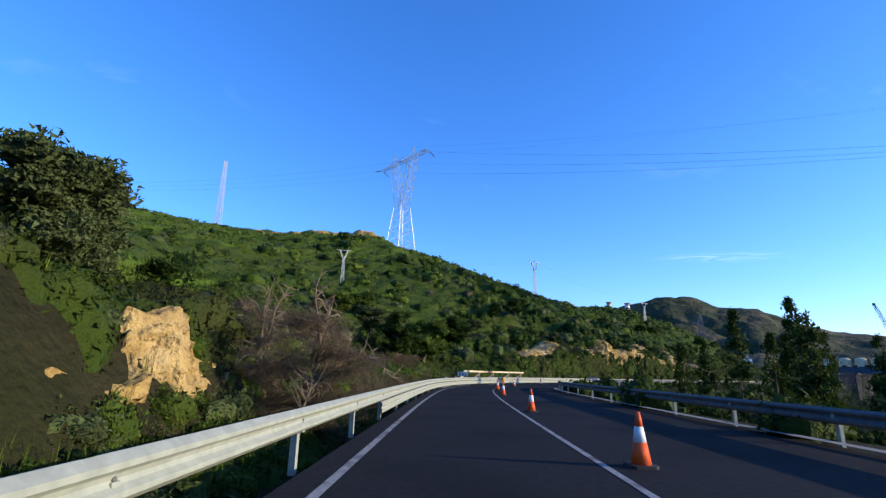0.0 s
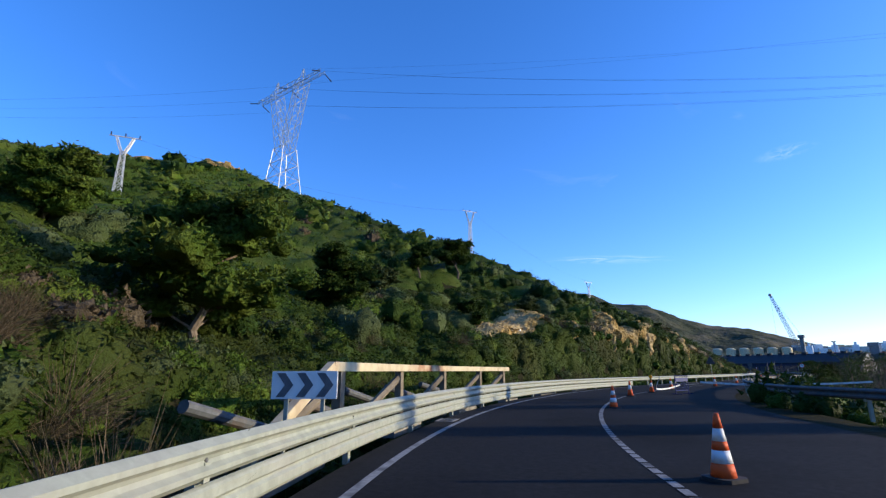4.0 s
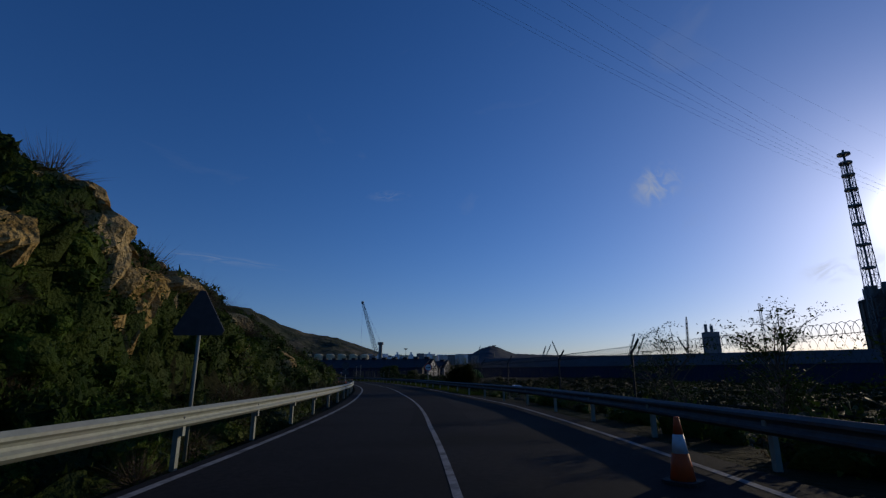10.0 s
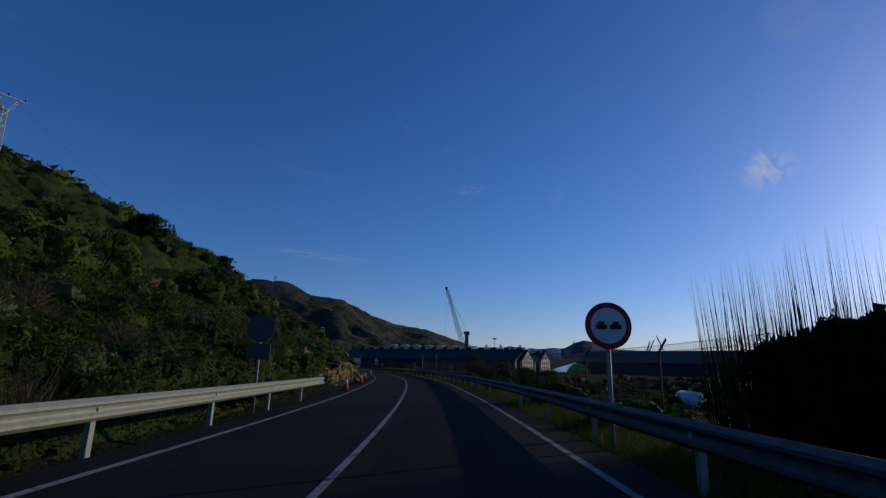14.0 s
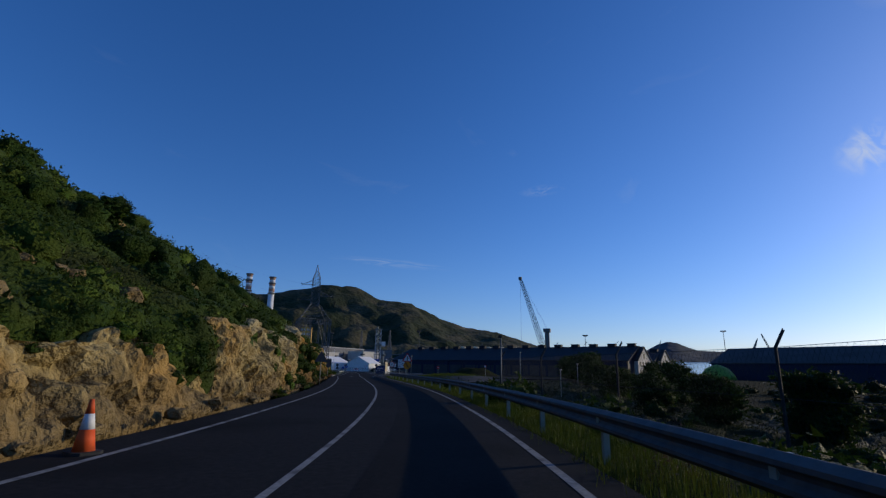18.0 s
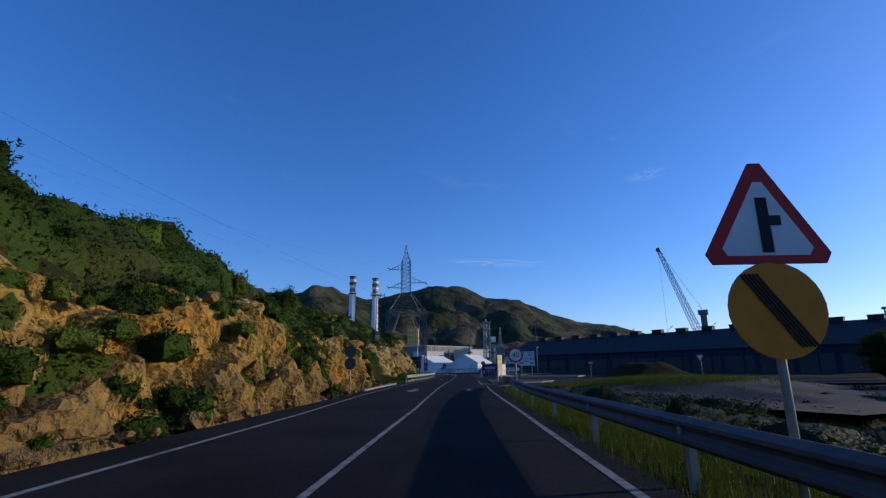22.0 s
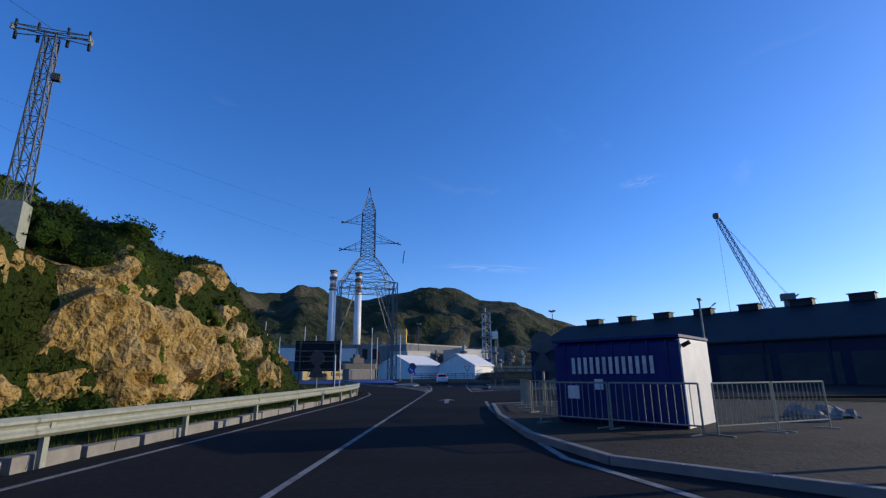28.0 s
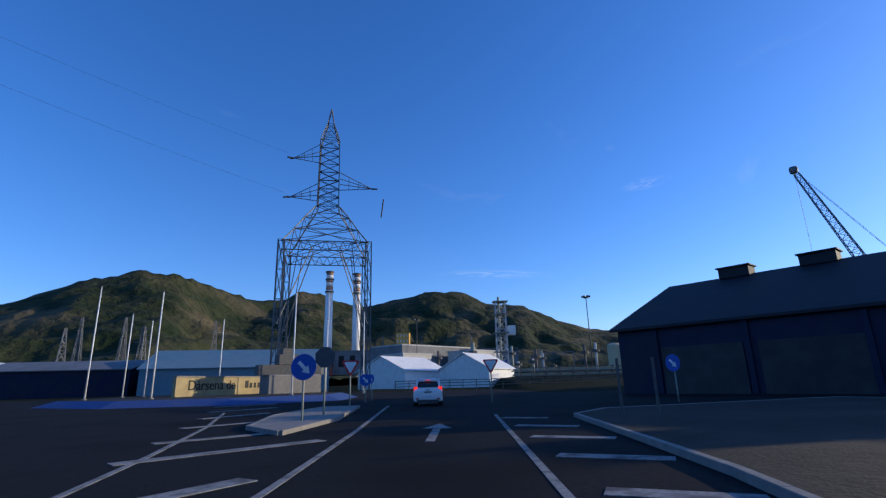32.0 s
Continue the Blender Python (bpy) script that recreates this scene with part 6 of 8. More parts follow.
# ---- big shed by the roundabout ----
def gabled(name, a, b, half, eave, ridge, base, wall, roof, label, hip=0.0, ribs=0, vents=0, cat="warehouse", over=.5):
    """A long shed whose ridge runs from a to b in plan."""
    A, B = Vector((a[0], a[1], 0)), Vector((b[0], b[1], 0))
    d = B - A
    L = d.length
    t = thing(name, Matrix.Translation(A) @ Matrix.Rotation(math.atan2(d.y, d.x), 4, "Z"), label, cat)
    w = Shape()
    w.slab([(0, -half), (L, -half), (L, half), (0, half)], base, eave)
    for x in ((L - .02,) if hip else (.02, L - .02)):
        w.add([(x - .1, -half, eave), (x - .1, half, eave), (x - .1, 0, ridge - .1), (x + .0, -half, eave), (x + .0, half, eave), (x + .0, 0, ridge - .1)], [(0, 2, 1), (3, 4, 5), (0, 1, 4, 3), (1, 2, 5, 4), (2, 0, 3, 5)])
    w.done("wall", wall, t)
    h = half + over
    k = (ridge - eave) / half * over
    x0, x1 = -over, L + over
    for sy in (-1, 1):
        v = [(x0, sy * h, eave - k), (x1, sy * h, eave - k), (x1, 0, ridge), (x0 + hip, 0, ridge)]
        Shape().add([Vector(p) for p in v] + [Vector(p) + Vector((0, 0, .22)) for p in v], [(0, 1, 2, 3), (7, 6, 5, 4), (0, 4, 5, 1), (1, 5, 6, 2), (2, 6, 7, 3), (3, 7, 4, 0)]).done("roof", roof, t)
    if hip:
        v = [(x0, -h, eave - k), (x0 + hip, 0, ridge), (x0, h, eave - k)]
        Shape().add([Vector(p) for p in v] + [Vector(p) + Vector((0, 0, .2)) for p in v], [(0, 1, 2), (5, 4, 3), (0, 3, 4, 1), (1, 4, 5, 2), (2, 5, 3, 0)]).done("roof_hip", roof, t)
    for i in range(ribs):
        x = L * (i + .5) / ribs
        for sy in (-1, 1):
            Shape().box((x, sy * (half + .08), (base + eave) / 2), (.35, .22, eave - base)).done("pilaster", wall, t)
    for i in range(vents):
        x = hip + 6 + (L - hip - 8) * i / max(1, vents - 1)
        Shape().box((x, 0, ridge + .45), (2.6, 1.6, .95)).box((x, 0, ridge + .98), (2.9, 2.0, .12)).done("roof_vent", roof, t)
    return t


SHED_GREY = mat("shed_lower_panel", (.055, .055, .055), (.04, .04, .042), 1, .8, 0, .1, 6, (.03, .03, .03), .5, .3)
sh = gabled("warehouse", (240.8, 358), (268.0, 263), 11.6, 5.2, 10.0, -3.5, SHED_BLUE, SHED_ROOF, "long dark blue warehouse with a row of roof vents", 0, 15, 15)
for i in range(14):
    Shape().box((6.6 + i * 6.85, -11.66, 1.3), (5.9, .1, 4.4)).done("wall_panel", SHED_GREY, sh, "grey lower wall panel")
gabled("warehouse", (264.6, 364), (291, 269), 11.4, 4.8, 9.2, -3.5, SHED_BLUE, SHED_ROOF, "second long dark warehouse behind the first", 0, 0, 14)
for x, y in ((268.4, 262.0), (291.2, 268.0)):
    t = thing("gable_house", place(x, y, gz(x, y), 15), "pale weathered gable end with tall openings", "building")
    Shape().slab([(-6.6, -.6), (6.6, -.6), (6.6, .6), (-6.6, .6)], -2, 5.6).done("wall", WALL_PALE, t)
    Shape().add([(-6.6, -.6, 5.6), (6.6, -.6, 5.6), (0, -.6, 9.8), (-6.6, .6, 5.6), (6.6, .6, 5.6), (0, .6, 9.8)], [(0, 1, 2), (5, 4, 3), (0, 3, 4, 1), (1, 4, 5, 2), (2, 5, 3, 0)]).done("gable", WALL_PALE, t)
    for k in (-4.2, -1.4, 1.4, 4.2):
        Shape().box((k, -.62, 1.2), (1.5, .08, 3.4)).done("opening", BLACK, t)
        Shape().box((k, -.62, 4.4), (1.3, .08, 1.5)).done("opening", BLACK, t)
    Shape().box((0, -.62, 7.0), (1.4, .08, 1.6)).done("opening", BLACK, t)
    for sx in (-1, 1):
        Shape().add([(0, -.9, 9.75), (sx * 7.0, -.9, 5.3), (sx * 7.0, -.9, 5.6), (0, -.9, 10.1), (0, .6, 9.75), (sx * 7.0, .6, 5.3), (sx * 7.0, .6, 5.6), (0, .6, 10.1)], [(0, 1, 2, 3), (7, 6, 5, 4), (3, 2, 6, 7), (0, 4, 5, 1), (1, 5, 6, 2)]).done("verge", SHED_ROOF, t)

# ---- harbour wharf shed, wall and water ----
WHARF_ROOF = mat("wharf_roof", (.060, .062, .064), (.045, .047, .050), .3, .8, 0, .05, 4, (.03, .03, .028), .5, .08)
ws = gabled("wharf_shed", (316, 256), (300, -170), 14, 5.4, 10.8, -5, SHED_BLUE, WHARF_ROOF, "very long low wharf shed with a dull grey roof", 0, 34, 0)
Shape().box((75, 14.1, 1.6), (13, .15, 2.6)).done("name_board", WHITE, ws, "pale board with a worn company name")
Shape().box((75, 14.2, 1.7), (8, .1, .9)).done("lettering_bar", SIGN_BLUE, ws)
for k in range(26):
    Shape().box((8 + k * 16, 14.3, 4.6), (.3, .3, 1.4)).done("gutter_bracket", STEEL_D, ws)
WATER = mat("harbour_water", (.02, .045, .07), (.03, .06, .09), .05, .12, 0, .6, .25, spec=.5, dist=.25)
wv = np.array([[[x, -900 + (1200 + (x - 340) * .55) * v, far_plain(x, -900 + (1200 + (x - 340) * .55) * v) + .15] for x in np.linspace(340, 2500, 40)] for v in np.linspace(0, 1, 40)])
grid_ob("water", wv, WATER, kind="structure", label="blue harbour water")
t = thing("green_mound", place(292, 250, gz(292, 250) - .2), "bright green tarpaulin-covered mound", "mound")
Shape().rev(((5.6, 0), (5.0, 1.8), (3.4, 3.8), (1.2, 4.9), (.1, 5.1)), 18).done("cover", mat("green_tarpaulin", (.10, .22, .03), (.13, .26, .04), .5, .6, 0, .3, 3), t, smooth=True)

# fence of cranked posts along the lower yard
FENCE = mat("tarnished_fence_steel", (.040, .042, .042), (.026, .028, .028), 5, .7, .2, 0)
fn = thing("security_fence", None, "tall wire fence with cranked dark posts along the harbour yard", "fence")
FP = [(70, 94), (83.5, 106.5), (96.5, 117.5), (107.5, 129.5), (119.5, 141), (130.5, 153.5), (140.5, 166.5), (150.5, 180), (155.5, 193.5), (158.5, 204.5), (163.5, 216)]
for i, (x, y) in enumerate(FP):
    z = gz(x, y)
    tp = 2.85
    dx, dy = FP[min(i + 1, len(FP) - 1)][0] - FP[max(i - 1, 0)][0], FP[min(i + 1, len(FP) - 1)][1] - FP[max(i - 1, 0)][1]
    o = Vector((dy, -dx, 0)).normalized() * .62
    post = Shape().tube((x, y, z - .3), (x, y, tp), .085, 8).tube((x, y, tp - .02), (x + o.x, y + o.y, tp + .95), .085, 8).done("post", FENCE, fn)
    for u in (.25, .6, .95):
        Shape().box((x + o.x * u, y + o.y * u, tp + .95 * u + .08), (.05, .05, .16)).done("wire_clip", FENCE, post)
    if i:
        px, py = FP[i - 1]
        z0 = gz(px, py)
        for u in (.02, .5, 1):
            Shape().tube((px, py, z0 + .2 + (tp - z0 - .2) * u), (x, y, z + .2 + (tp - z - .2) * u), .014, 4).done("strand", FENCE, fn)
        m2 = Shape()
        n2 = 44
        for k in range(-8, n2):
            for flip in (0, 1):
                u, w2 = k / n2, (k + 8) / n2
                h0, h1 = (max(0, -u * n2 / 8), min(1, (1 - u) * n2 / 8))
                u, w2 = max(u, 0), min(w2, 1)
                if flip:
                    h0, h1 = 1 - h0, 1 - h1
                p = [Vector((px + (x - px) * q, py + (y - py) * q, z0 + (z - z0) * q + .2 + (tp - .2 - z0 - (z - z0) * q) * h)) for q, h in ((u, h0), (w2, h1))]
                m2.tube(p[0], p[1], .006, 3, cap=False)
        m2.done("mesh_panel", FENCE, fn)
# coil of razor wire along the older part of the fence
rz = Shape()
for i in range(7):
    A, B = Vector((*FP[i], 3.05)), Vector((*FP[i + 1], 3.05))
    if i == 6:
        B = A.lerp(B, .55)
    side = Vector(((B - A).y, -(B - A).x, 0)).normalized()
    n = int((B - A).length / .38 * 8)
    f = lambda k: A.lerp(B, k / n) + side * (.2 + .26 * math.cos(k * .7854)) + Vector((0, 0, .3 * math.sin(k * .7854)))
    for k in range(n):
        rz.tube(f(k), f(k + 1), .013, 3, cap=False)
rz = rz.done("razor_wire", FENCE, None, "coil of razor wire along the top of the yard fence")
tagged(rz, category="razor wire")

# lower yard floor, trucks and scrap glints are plain; a pale tank lies by the fence
t = thing("storage_tank", place(150, 150, gz(150, 150) + .9, 40), "small pale horizontal tank lying in the yard", "tank")
Shape().tube((-2.6, 0, 0), (2.6, 0, 0), .95, 18).done("shell", WHITE, t, smooth=True)
for x in (-1.6, 1.6):
    Shape().box((x, 0, -.75), (.3, 1.3, .7)).done("saddle", CONC, t)


# ---- floodlight masts ----
def light_mast(x, y, top, label, n=6, z=None, r=.22):
    z = gz(x, y) if z is None else z
    t = thing("light_mast", place(x, y, z, 20), label, "light mast", "floodlight masts")
    Shape().tube((0, 0, -.5), (0, 0, top - z), r, 10, r * .55).done("mast", STEEL_D, t, smooth=True)
    Shape().rev(((r * 3.5, top - z - .5), (r * 3.8, top - z - .4), (r * 3.8, top - z - .3), (r, top - z - .2)), 12).done("ring", STEEL_D, t)
    for i in range(n):
        a = i / n * 2 * math.pi
        Shape().box((math.cos(a) * r * 4.6, math.sin(a) * r * 4.6, top - z), (.75, .4, .55), a).done("floodlight", SIGN_BACK, t)


light_mast(303.2, 445.7, 26.4, "tall floodlight mast beyond the warehouse")
light_mast(272.1, 515.6, 26.7, "tall floodlight mast in the works", 4)
light_mast(382.9, 287.8, 23.1, "floodlight mast on the quay")
light_mast(330, 332, 20, "floodlight mast behind the warehouse roofs")
# short floodlight post by the road
lp = thing("lamp_post", place(146.7, 197.8, gz(146.7, 197.8), H(250)), "dark lamp post with a hooded floodlight beside the road", "lamp post", "lamp posts")
Shape().tube((0, 0, -.3), (0, 0, 3.85 - gz(146.7, 197.8)), .055, 8).done("mast", LATTICE_D, lp, smooth=True)
Shape().box((-.06, 0, 3.93 - gz(146.7, 197.8)), (.30, .22, .12)).box((-.05, 0, 4.04 - gz(146.7, 197.8)), (.22, .18, .14)).done("floodlight", BLACK, lp)
for x, y, hh in ((162, 205, 3.2), (176, 214, 3.4), (183, 232, 5.0), (204, 300, 5.5)):
    t = thing("lamp_post", place(x, y, gz(x, y), 30), "thin pale lamp post in the yard", "lamp post", "lamp posts")
    Shape().tube((0, 0, -.3), (0, 0, hh), .05, 8).done("mast", STEEL, t, smooth=True)
    Shape().box((.2, 0, hh), (.55, .2, .12)).done("lamp_head", STEEL, t)
# cranked lamps on the warehouse eave
for k in range(7):
    p = Vector((240.8, 358, 0)).lerp(Vector((268, 263, 0)), .25 + k * .11)
    t = thing("eave_lamp", place(p.x, p.y, 9.6, -75), "cranked lamp arm on the warehouse ridge", "lamp", "cranked roof lamps")
    Shape().tube((1.2, 0, 0), (1.2, 0, 1.0), .05, 6).tube((1.2, 0, 1.0), (2.1, .2, 1.9), .05, 6).done("arm", LATTICE_D, t)
    Shape().box((2.3, .2, 2.0), (.7, .25, .14), m=Matrix.Rotation(-.6, 3, "Y")).done("lamp_head", LATTICE_D, t)


# ---- harbour cranes ----
def boom(sh, p, q, w0, w1, n, leg, br):
    p, q = Vector(p), Vector(q)
    d = (q - p).normalized()
    u = d.cross(Vector((0, 0, 1))).normalized()
    v = u.cross(d)
    rows = []
    for i in range(n + 1):
        c, w = p.lerp(q, i / n), (w0 + (w1 - w0) * i / n) * (1 if 0 < i < n else .4)
        rows.append([c + u * w + v * w, c - u * w + v * w, c - u * w - v * w, c + u * w - v * w])
    for lo, hi in zip(rows, rows[1:]):
        for i in range(4):
            j = (i + 1) % 4
            sh.tube(lo[i], hi[i], leg, 4, cap=False)
            sh.tube(lo[i], hi[j], br, 4, cap=False)
            sh.tube(hi[i], hi[j], br, 4, cap=False)
    return sh


cr = thing("harbour_crane", None, "mobile harbour crane with a long raised lattice boom", "crane", "harbour cranes")
TIP, PIV, TWR = (363.5, 410.9, 64.7), (366.9, 395.0, 18.5), (365.7, 389.7)
boom(Shape(), PIV, TIP, 1.5, .7, 22, .16, .08).done("boom", CRANE_B, cr)
Shape().slab([(-1.4, -1.4), (1.4, -1.4), (1.2, 1.4), (-1.2, 1.4)], -3, 26.6, place(*TWR, 0, 35)).slab([(-2.5, -2.2), (2.5, -2.2), (2.5, 2.2), (-2.5, 2.2)], 26.6, 28.8, place(*TWR, 0, 35)).done("tower", LATTICE_D, cr)
Shape().slab([(-5, -4), (5, -4), (5, 4), (-5, 4)], 4, 9, place(*TWR, 0, 35)).done("machine_house", CRANE_B, cr)
Shape().rev(((1.1, -1), (1.3, 0), (1.1, 1)), 12, TIP).done("sheave", LATTICE_D, cr)
for k in (-.5, .5):
    Shape().tube((TWR[0] + k, TWR[1], 28.8), (TIP[0] + k, TIP[1], TIP[2]), .05, 4).done("stay", LATTICE_D, cr)
Shape().tube(TIP, (TIP[0], TIP[1], 8), .06, 4).done("hoist_rope", LATTICE_D, cr)
for x, y, h, dx in ((980, 520, 44, 8), (1180, 560, 62, -14), (1260, 640, 58, 16), (1130, 380, 66, 20), (900, 330, 60, 12), (760, 215, 72, 3), (1020, 250, 56, -18), (1350, 900, 60, 10)):
    z = float(far_plain(x, y)) - 3
    t = thing("harbour_crane", None, "far dark harbour crane across the water", "crane", "harbour cranes")
    boom(Shape(), (x, y, z + 14), (x + dx, y - dx, z + h), 1.4, .7, 10, .3, .16).done("boom", LATTICE_D, t)
    Shape().slab([(-2, -2), (2, -2), (2, 2), (-2, 2)], z, z + 20, place(x, y, 0, 30)).done("tower", LATTICE_D, t)
# silo tower and its mast, and the flare-stack by the tank
zt = float(far_plain(720, 181))
t = thing("silo_tower", place(720, 181, zt - 4, 20), "tall dark concrete silo tower on the quay", "tower")
Shape().slab([(-8, -8), (8, -8), (8, 8), (-8, 8)], 0, 50).done("shaft", WALL_GREY, t)
Shape().slab([(-3, -3), (0, -3), (0, 0), (-3, 0)], 50, 58).slab([(2, 2), (5, 2), (5, 5), (2, 5)], 50, 60).done("roof_house", WALL_GREY, t)
Shape().slab([(-22, -6), (-8, -6), (-8, 6), (-22, 6)], 0, 17).slab([(8, -7), (26, -7), (26, 7), (8, 7)], 0, 12).done("annex", WALL_GREY, t)
t = thing("radio_mast", place(790, 130, zt - 4), "thin lattice mast beyond the silo tower", "mast")
lattice(steps(0, 1.6, 88, 1.2, 16), .3, .18).done("shaft", LATTICE_D, t)
FLX, FLY, TKX, TKY, TKR, TKH = 368.0, 62.0, 386.0, 31.0, 36.0, 37.0
for qx, qy, qw, qd in ((376, 40, 120, 130), (720, 178, 130, 90)):
    t = thing("quay", place(qx, qy, 0, 0), "low concrete quay standing in the harbour water", "quay", "quays")
    Shape().slab([(-qw / 2, -qd / 2), (qw / 2, -qd / 2), (qw / 2, qd / 2), (-qw / 2, qd / 2)], -8, float(far_plain(qx, qy)) + .8).done("deck", CONC, t)
t = thing("flare_stack", place(FLX, FLY, .7, 15), "lattice flare stack with ring platforms beside a dark tank", "mast")
FH = 117.0
lattice(steps(0, 3.2, FH - 8, 1.7, 18), .22, .12).done("lattice", LATTICE_D, t)
Shape().tube((0, 0, 0), (0, 0, FH), .55, 10).done("flue", LATTICE_D, t, smooth=True)
for z in (52, 64, 75, 85, 94, 102, 109, 114):
    Shape().rev(((1.0, z - .1), (3.0, z - .1), (3.0, z + .9), (2.9, z + .9), (2.9, z)), 12).done("platform", LATTICE_D, t)
t = thing("storage_tank", place(TKX, TKY, .6, 0), "huge dark round storage tank with a domed roof", "tank")
TK = mat("dark_tank_steel", (.05, .048, .045), (.07, .066, .06), .6, .7, .1, .1, 4, (.09, .06, .04), .5, .15)
Shape().rev(((TKR, -1), (TKR, TKH), (TKR + .5, TKH), (TKR + .5, TKH + .8)), 56).done("shell", TK, t, smooth=False)
Shape().rev(((TKR, TKH + .3), (TKR * .82, TKH + 5.6), (TKR * .55, TKH + 9.8), (TKR * .25, TKH + 12.0), (.2, TKH + 12.6)), 56).done("dome", TK, t, smooth=True)
for i in range(28):
    a = i / 28 * 2 * math.pi
    Shape().box(((TKR + .25) * math.cos(a), (TKR + .25) * math.sin(a), TKH / 2), (.5, .9, TKH), a).done("buttress", TK, t)
rl = Shape()
for i in range(56):
    a, a2 = i / 56 * 2 * math.pi, (i + 1) / 56 * 2 * math.pi
    p, q = (TKR * math.cos(a), TKR * math.sin(a)), (TKR * math.cos(a2), TKR * math.sin(a2))
    rl.tube((*p, TKH + .5), (*p, TKH + 2.0), .06, 4).tube((*p, TKH + 2.0), (*q, TKH + 2.0), .06, 4).tube((*p, TKH + 1.3), (*q, TKH + 1.3), .05, 4)
rl.done("railing", LATTICE_D, t)
lattice([(z, 1.8, 1.8, -TKR - 2.2, 6) for z in (0, 7, 14, 21, 28, 35, 42)], .16, .09).done("stair_tower", LATTICE_D, t)
for i in range(7):
    a = radians(70 + i * 14)
    Shape().box((TKR * .9 * math.cos(a), TKR * .9 * math.sin(a), TKH + 5.2), (2.4, 2.0, 4.0 + (i % 3)), a).done("roof_equipment", LATTICE_D, t)


# ---- power station and works beyond the roundabout ----
BAND = mat("faded_red_band", (.42, .27, .20), (.36, .22, .16), .3, .7, 0, .05, 4)


def chimney(x, y, top, label):
    z = float(far_plain(x, y)) - 4
    t = thing("chimney", place(x, y, z), label, "chimney", "power station chimneys")
    h = top - z
    f = lambda u: 5.0 - 1.0 * u
    Shape().rev(((f(0), 0), (f(.78), h * .78)), 24).done("shaft", WHITE, t, smooth=True)
    for k in range(6):
        u0, u1 = .78 + k * .22 / 6, .78 + (k + 1) * .22 / 6
        Shape().rev(((f(u0) + .05, h * u0), (f(u1) + .05, h * u1)), 24).done("band", BAND if k % 2 else WHITE, t, "faded rust band" if k % 2 else "", True)
    for u in (.8, .92, .995):
        Shape().rev(((f(u), h * u - 1), (f(u) + 1.1, h * u - .6), (f(u) + 1.1, h * u + .9), (f(u), h * u + .2)), 20).done("gallery", STEEL_D, t)


chimney(308.7, 905, 132.8, "tall white power station chimney with red bands")
chimney(340.3, 899, 131.0, "tall white power station chimney with rusty bands")


def block(name, x, y, w, d, h, deg, wall, label, cat="building", roof=None, bays=0, floors=0, z=None, win=BLACK, group=""):
    z = (float(far_plain(x, y)) if z is None else z)
    t = thing(name, place(x, y, z - 1, deg), label, cat, group)
    Shape().slab([(-w / 2, -d / 2), (w / 2, -d / 2), (w / 2, d / 2), (-w / 2, d / 2)], 0, h + 1).done("wall", wall, t)
    Shape().slab([(-w / 2 - .3, -d / 2 - .3), (w / 2 + .3, -d / 2 - .3), (w / 2 + .3, d / 2 + .3), (-w / 2 - .3, d / 2 + .3)], h + 1, h + 1.5).done("roof", roof or wall, t)
    for i in range(bays):
        for k in range(floors):
            Shape().box((-w / 2 + w * (i + .5) / bays, -d / 2 - .03, 1 + h * (k + .55) / floors), (w / bays * .5, .12, h / floors * .5)).done("window", win, t)
    return t


block("power_station_hall", 300, 850, 110, 50, 22, -20, WALL_GREY, "long grey power station hall below the chimneys", bays=10, floors=1)
block("red_tank_hall", 290, 830, 20, 20, 15, -20, RED_B, "rust-red boiler house by the chimneys")
block("red_tank_hall", 352, 815, 18, 20, 14, -20, RED_B, "rust-red boiler house by the chimneys")
block("yellow_house", 402, 908, 16, 14, 46, -25, YEL_B, "small yellow apartment block at the foot of the hills", bays=4, floors=7, win=WALL_PALE)
block("long_white_hall", 283, 534, 47, 20, 11.8, 24, WALL_GREY, "long low industrial hall with a pale roof edge", roof=ROOF_PALE)
block("long_white_hall", 300, 518, 20, 14, 9.2, 24, WALL_PALE, "low pale industrial block with a flat roof", roof=ROOF_PALE)
block("long_white_hall", 268, 516, 16, 12, 8.4, 24, WALL_PALE, "low pale shed in front of a longer hall", roof=ROOF_PALE)
block("grey_hall", 345, 640, 90, 26, 12, -30, WALL_GREY, "grey works hall behind the pipes", bays=0)
gabled("white_marquee", (236, 446), (252, 457), 7.6, 4.4, 8.0, -.5, WHITE, WHITE, "white marquee-like storage tent", cat="tent")
gabled("white_marquee", (254.5, 436), (267, 445), 7.0, 4.4, 8.2, -.5, WHITE, WHITE, "white storage tent with a blue panel", cat="tent")
gabled("teal_hall", (184, 470), (226, 462), 13, 6.0, 10.8, -.5, TEAL, TEAL, "pale blue metal hall beside the pylon", cat="warehouse")
gabled("dark_blue_hall", (150, 482), (182, 472), 10, 6.2, 8.6, -.5, SHED_BLUE, WALL_GREY, "dark blue low hall behind the flagpoles", cat="warehouse")
for x, y, r, h in ((111, 524, 9, 7), (131, 533, 8, 8), (92, 540, 11, 11), (66, 548, 10, 13)):
    t = thing("storage_tank", place(x, y, 1.5), "low white round storage tank", "tank", "white storage tanks")
    Shape().rev(((r, -2), (r, h), (r + .2, h), (r + .2, h + .4), (r * .5, h + 1.4), (.2, h + 1.8)), 28).done("shell", WHITE, t, smooth=False)
    lattice([(h, .3, .3, r, 0), (h + 1.2, .3, .3, r, 0)], .06, .04).done("ladder_head", STEEL_D, t)
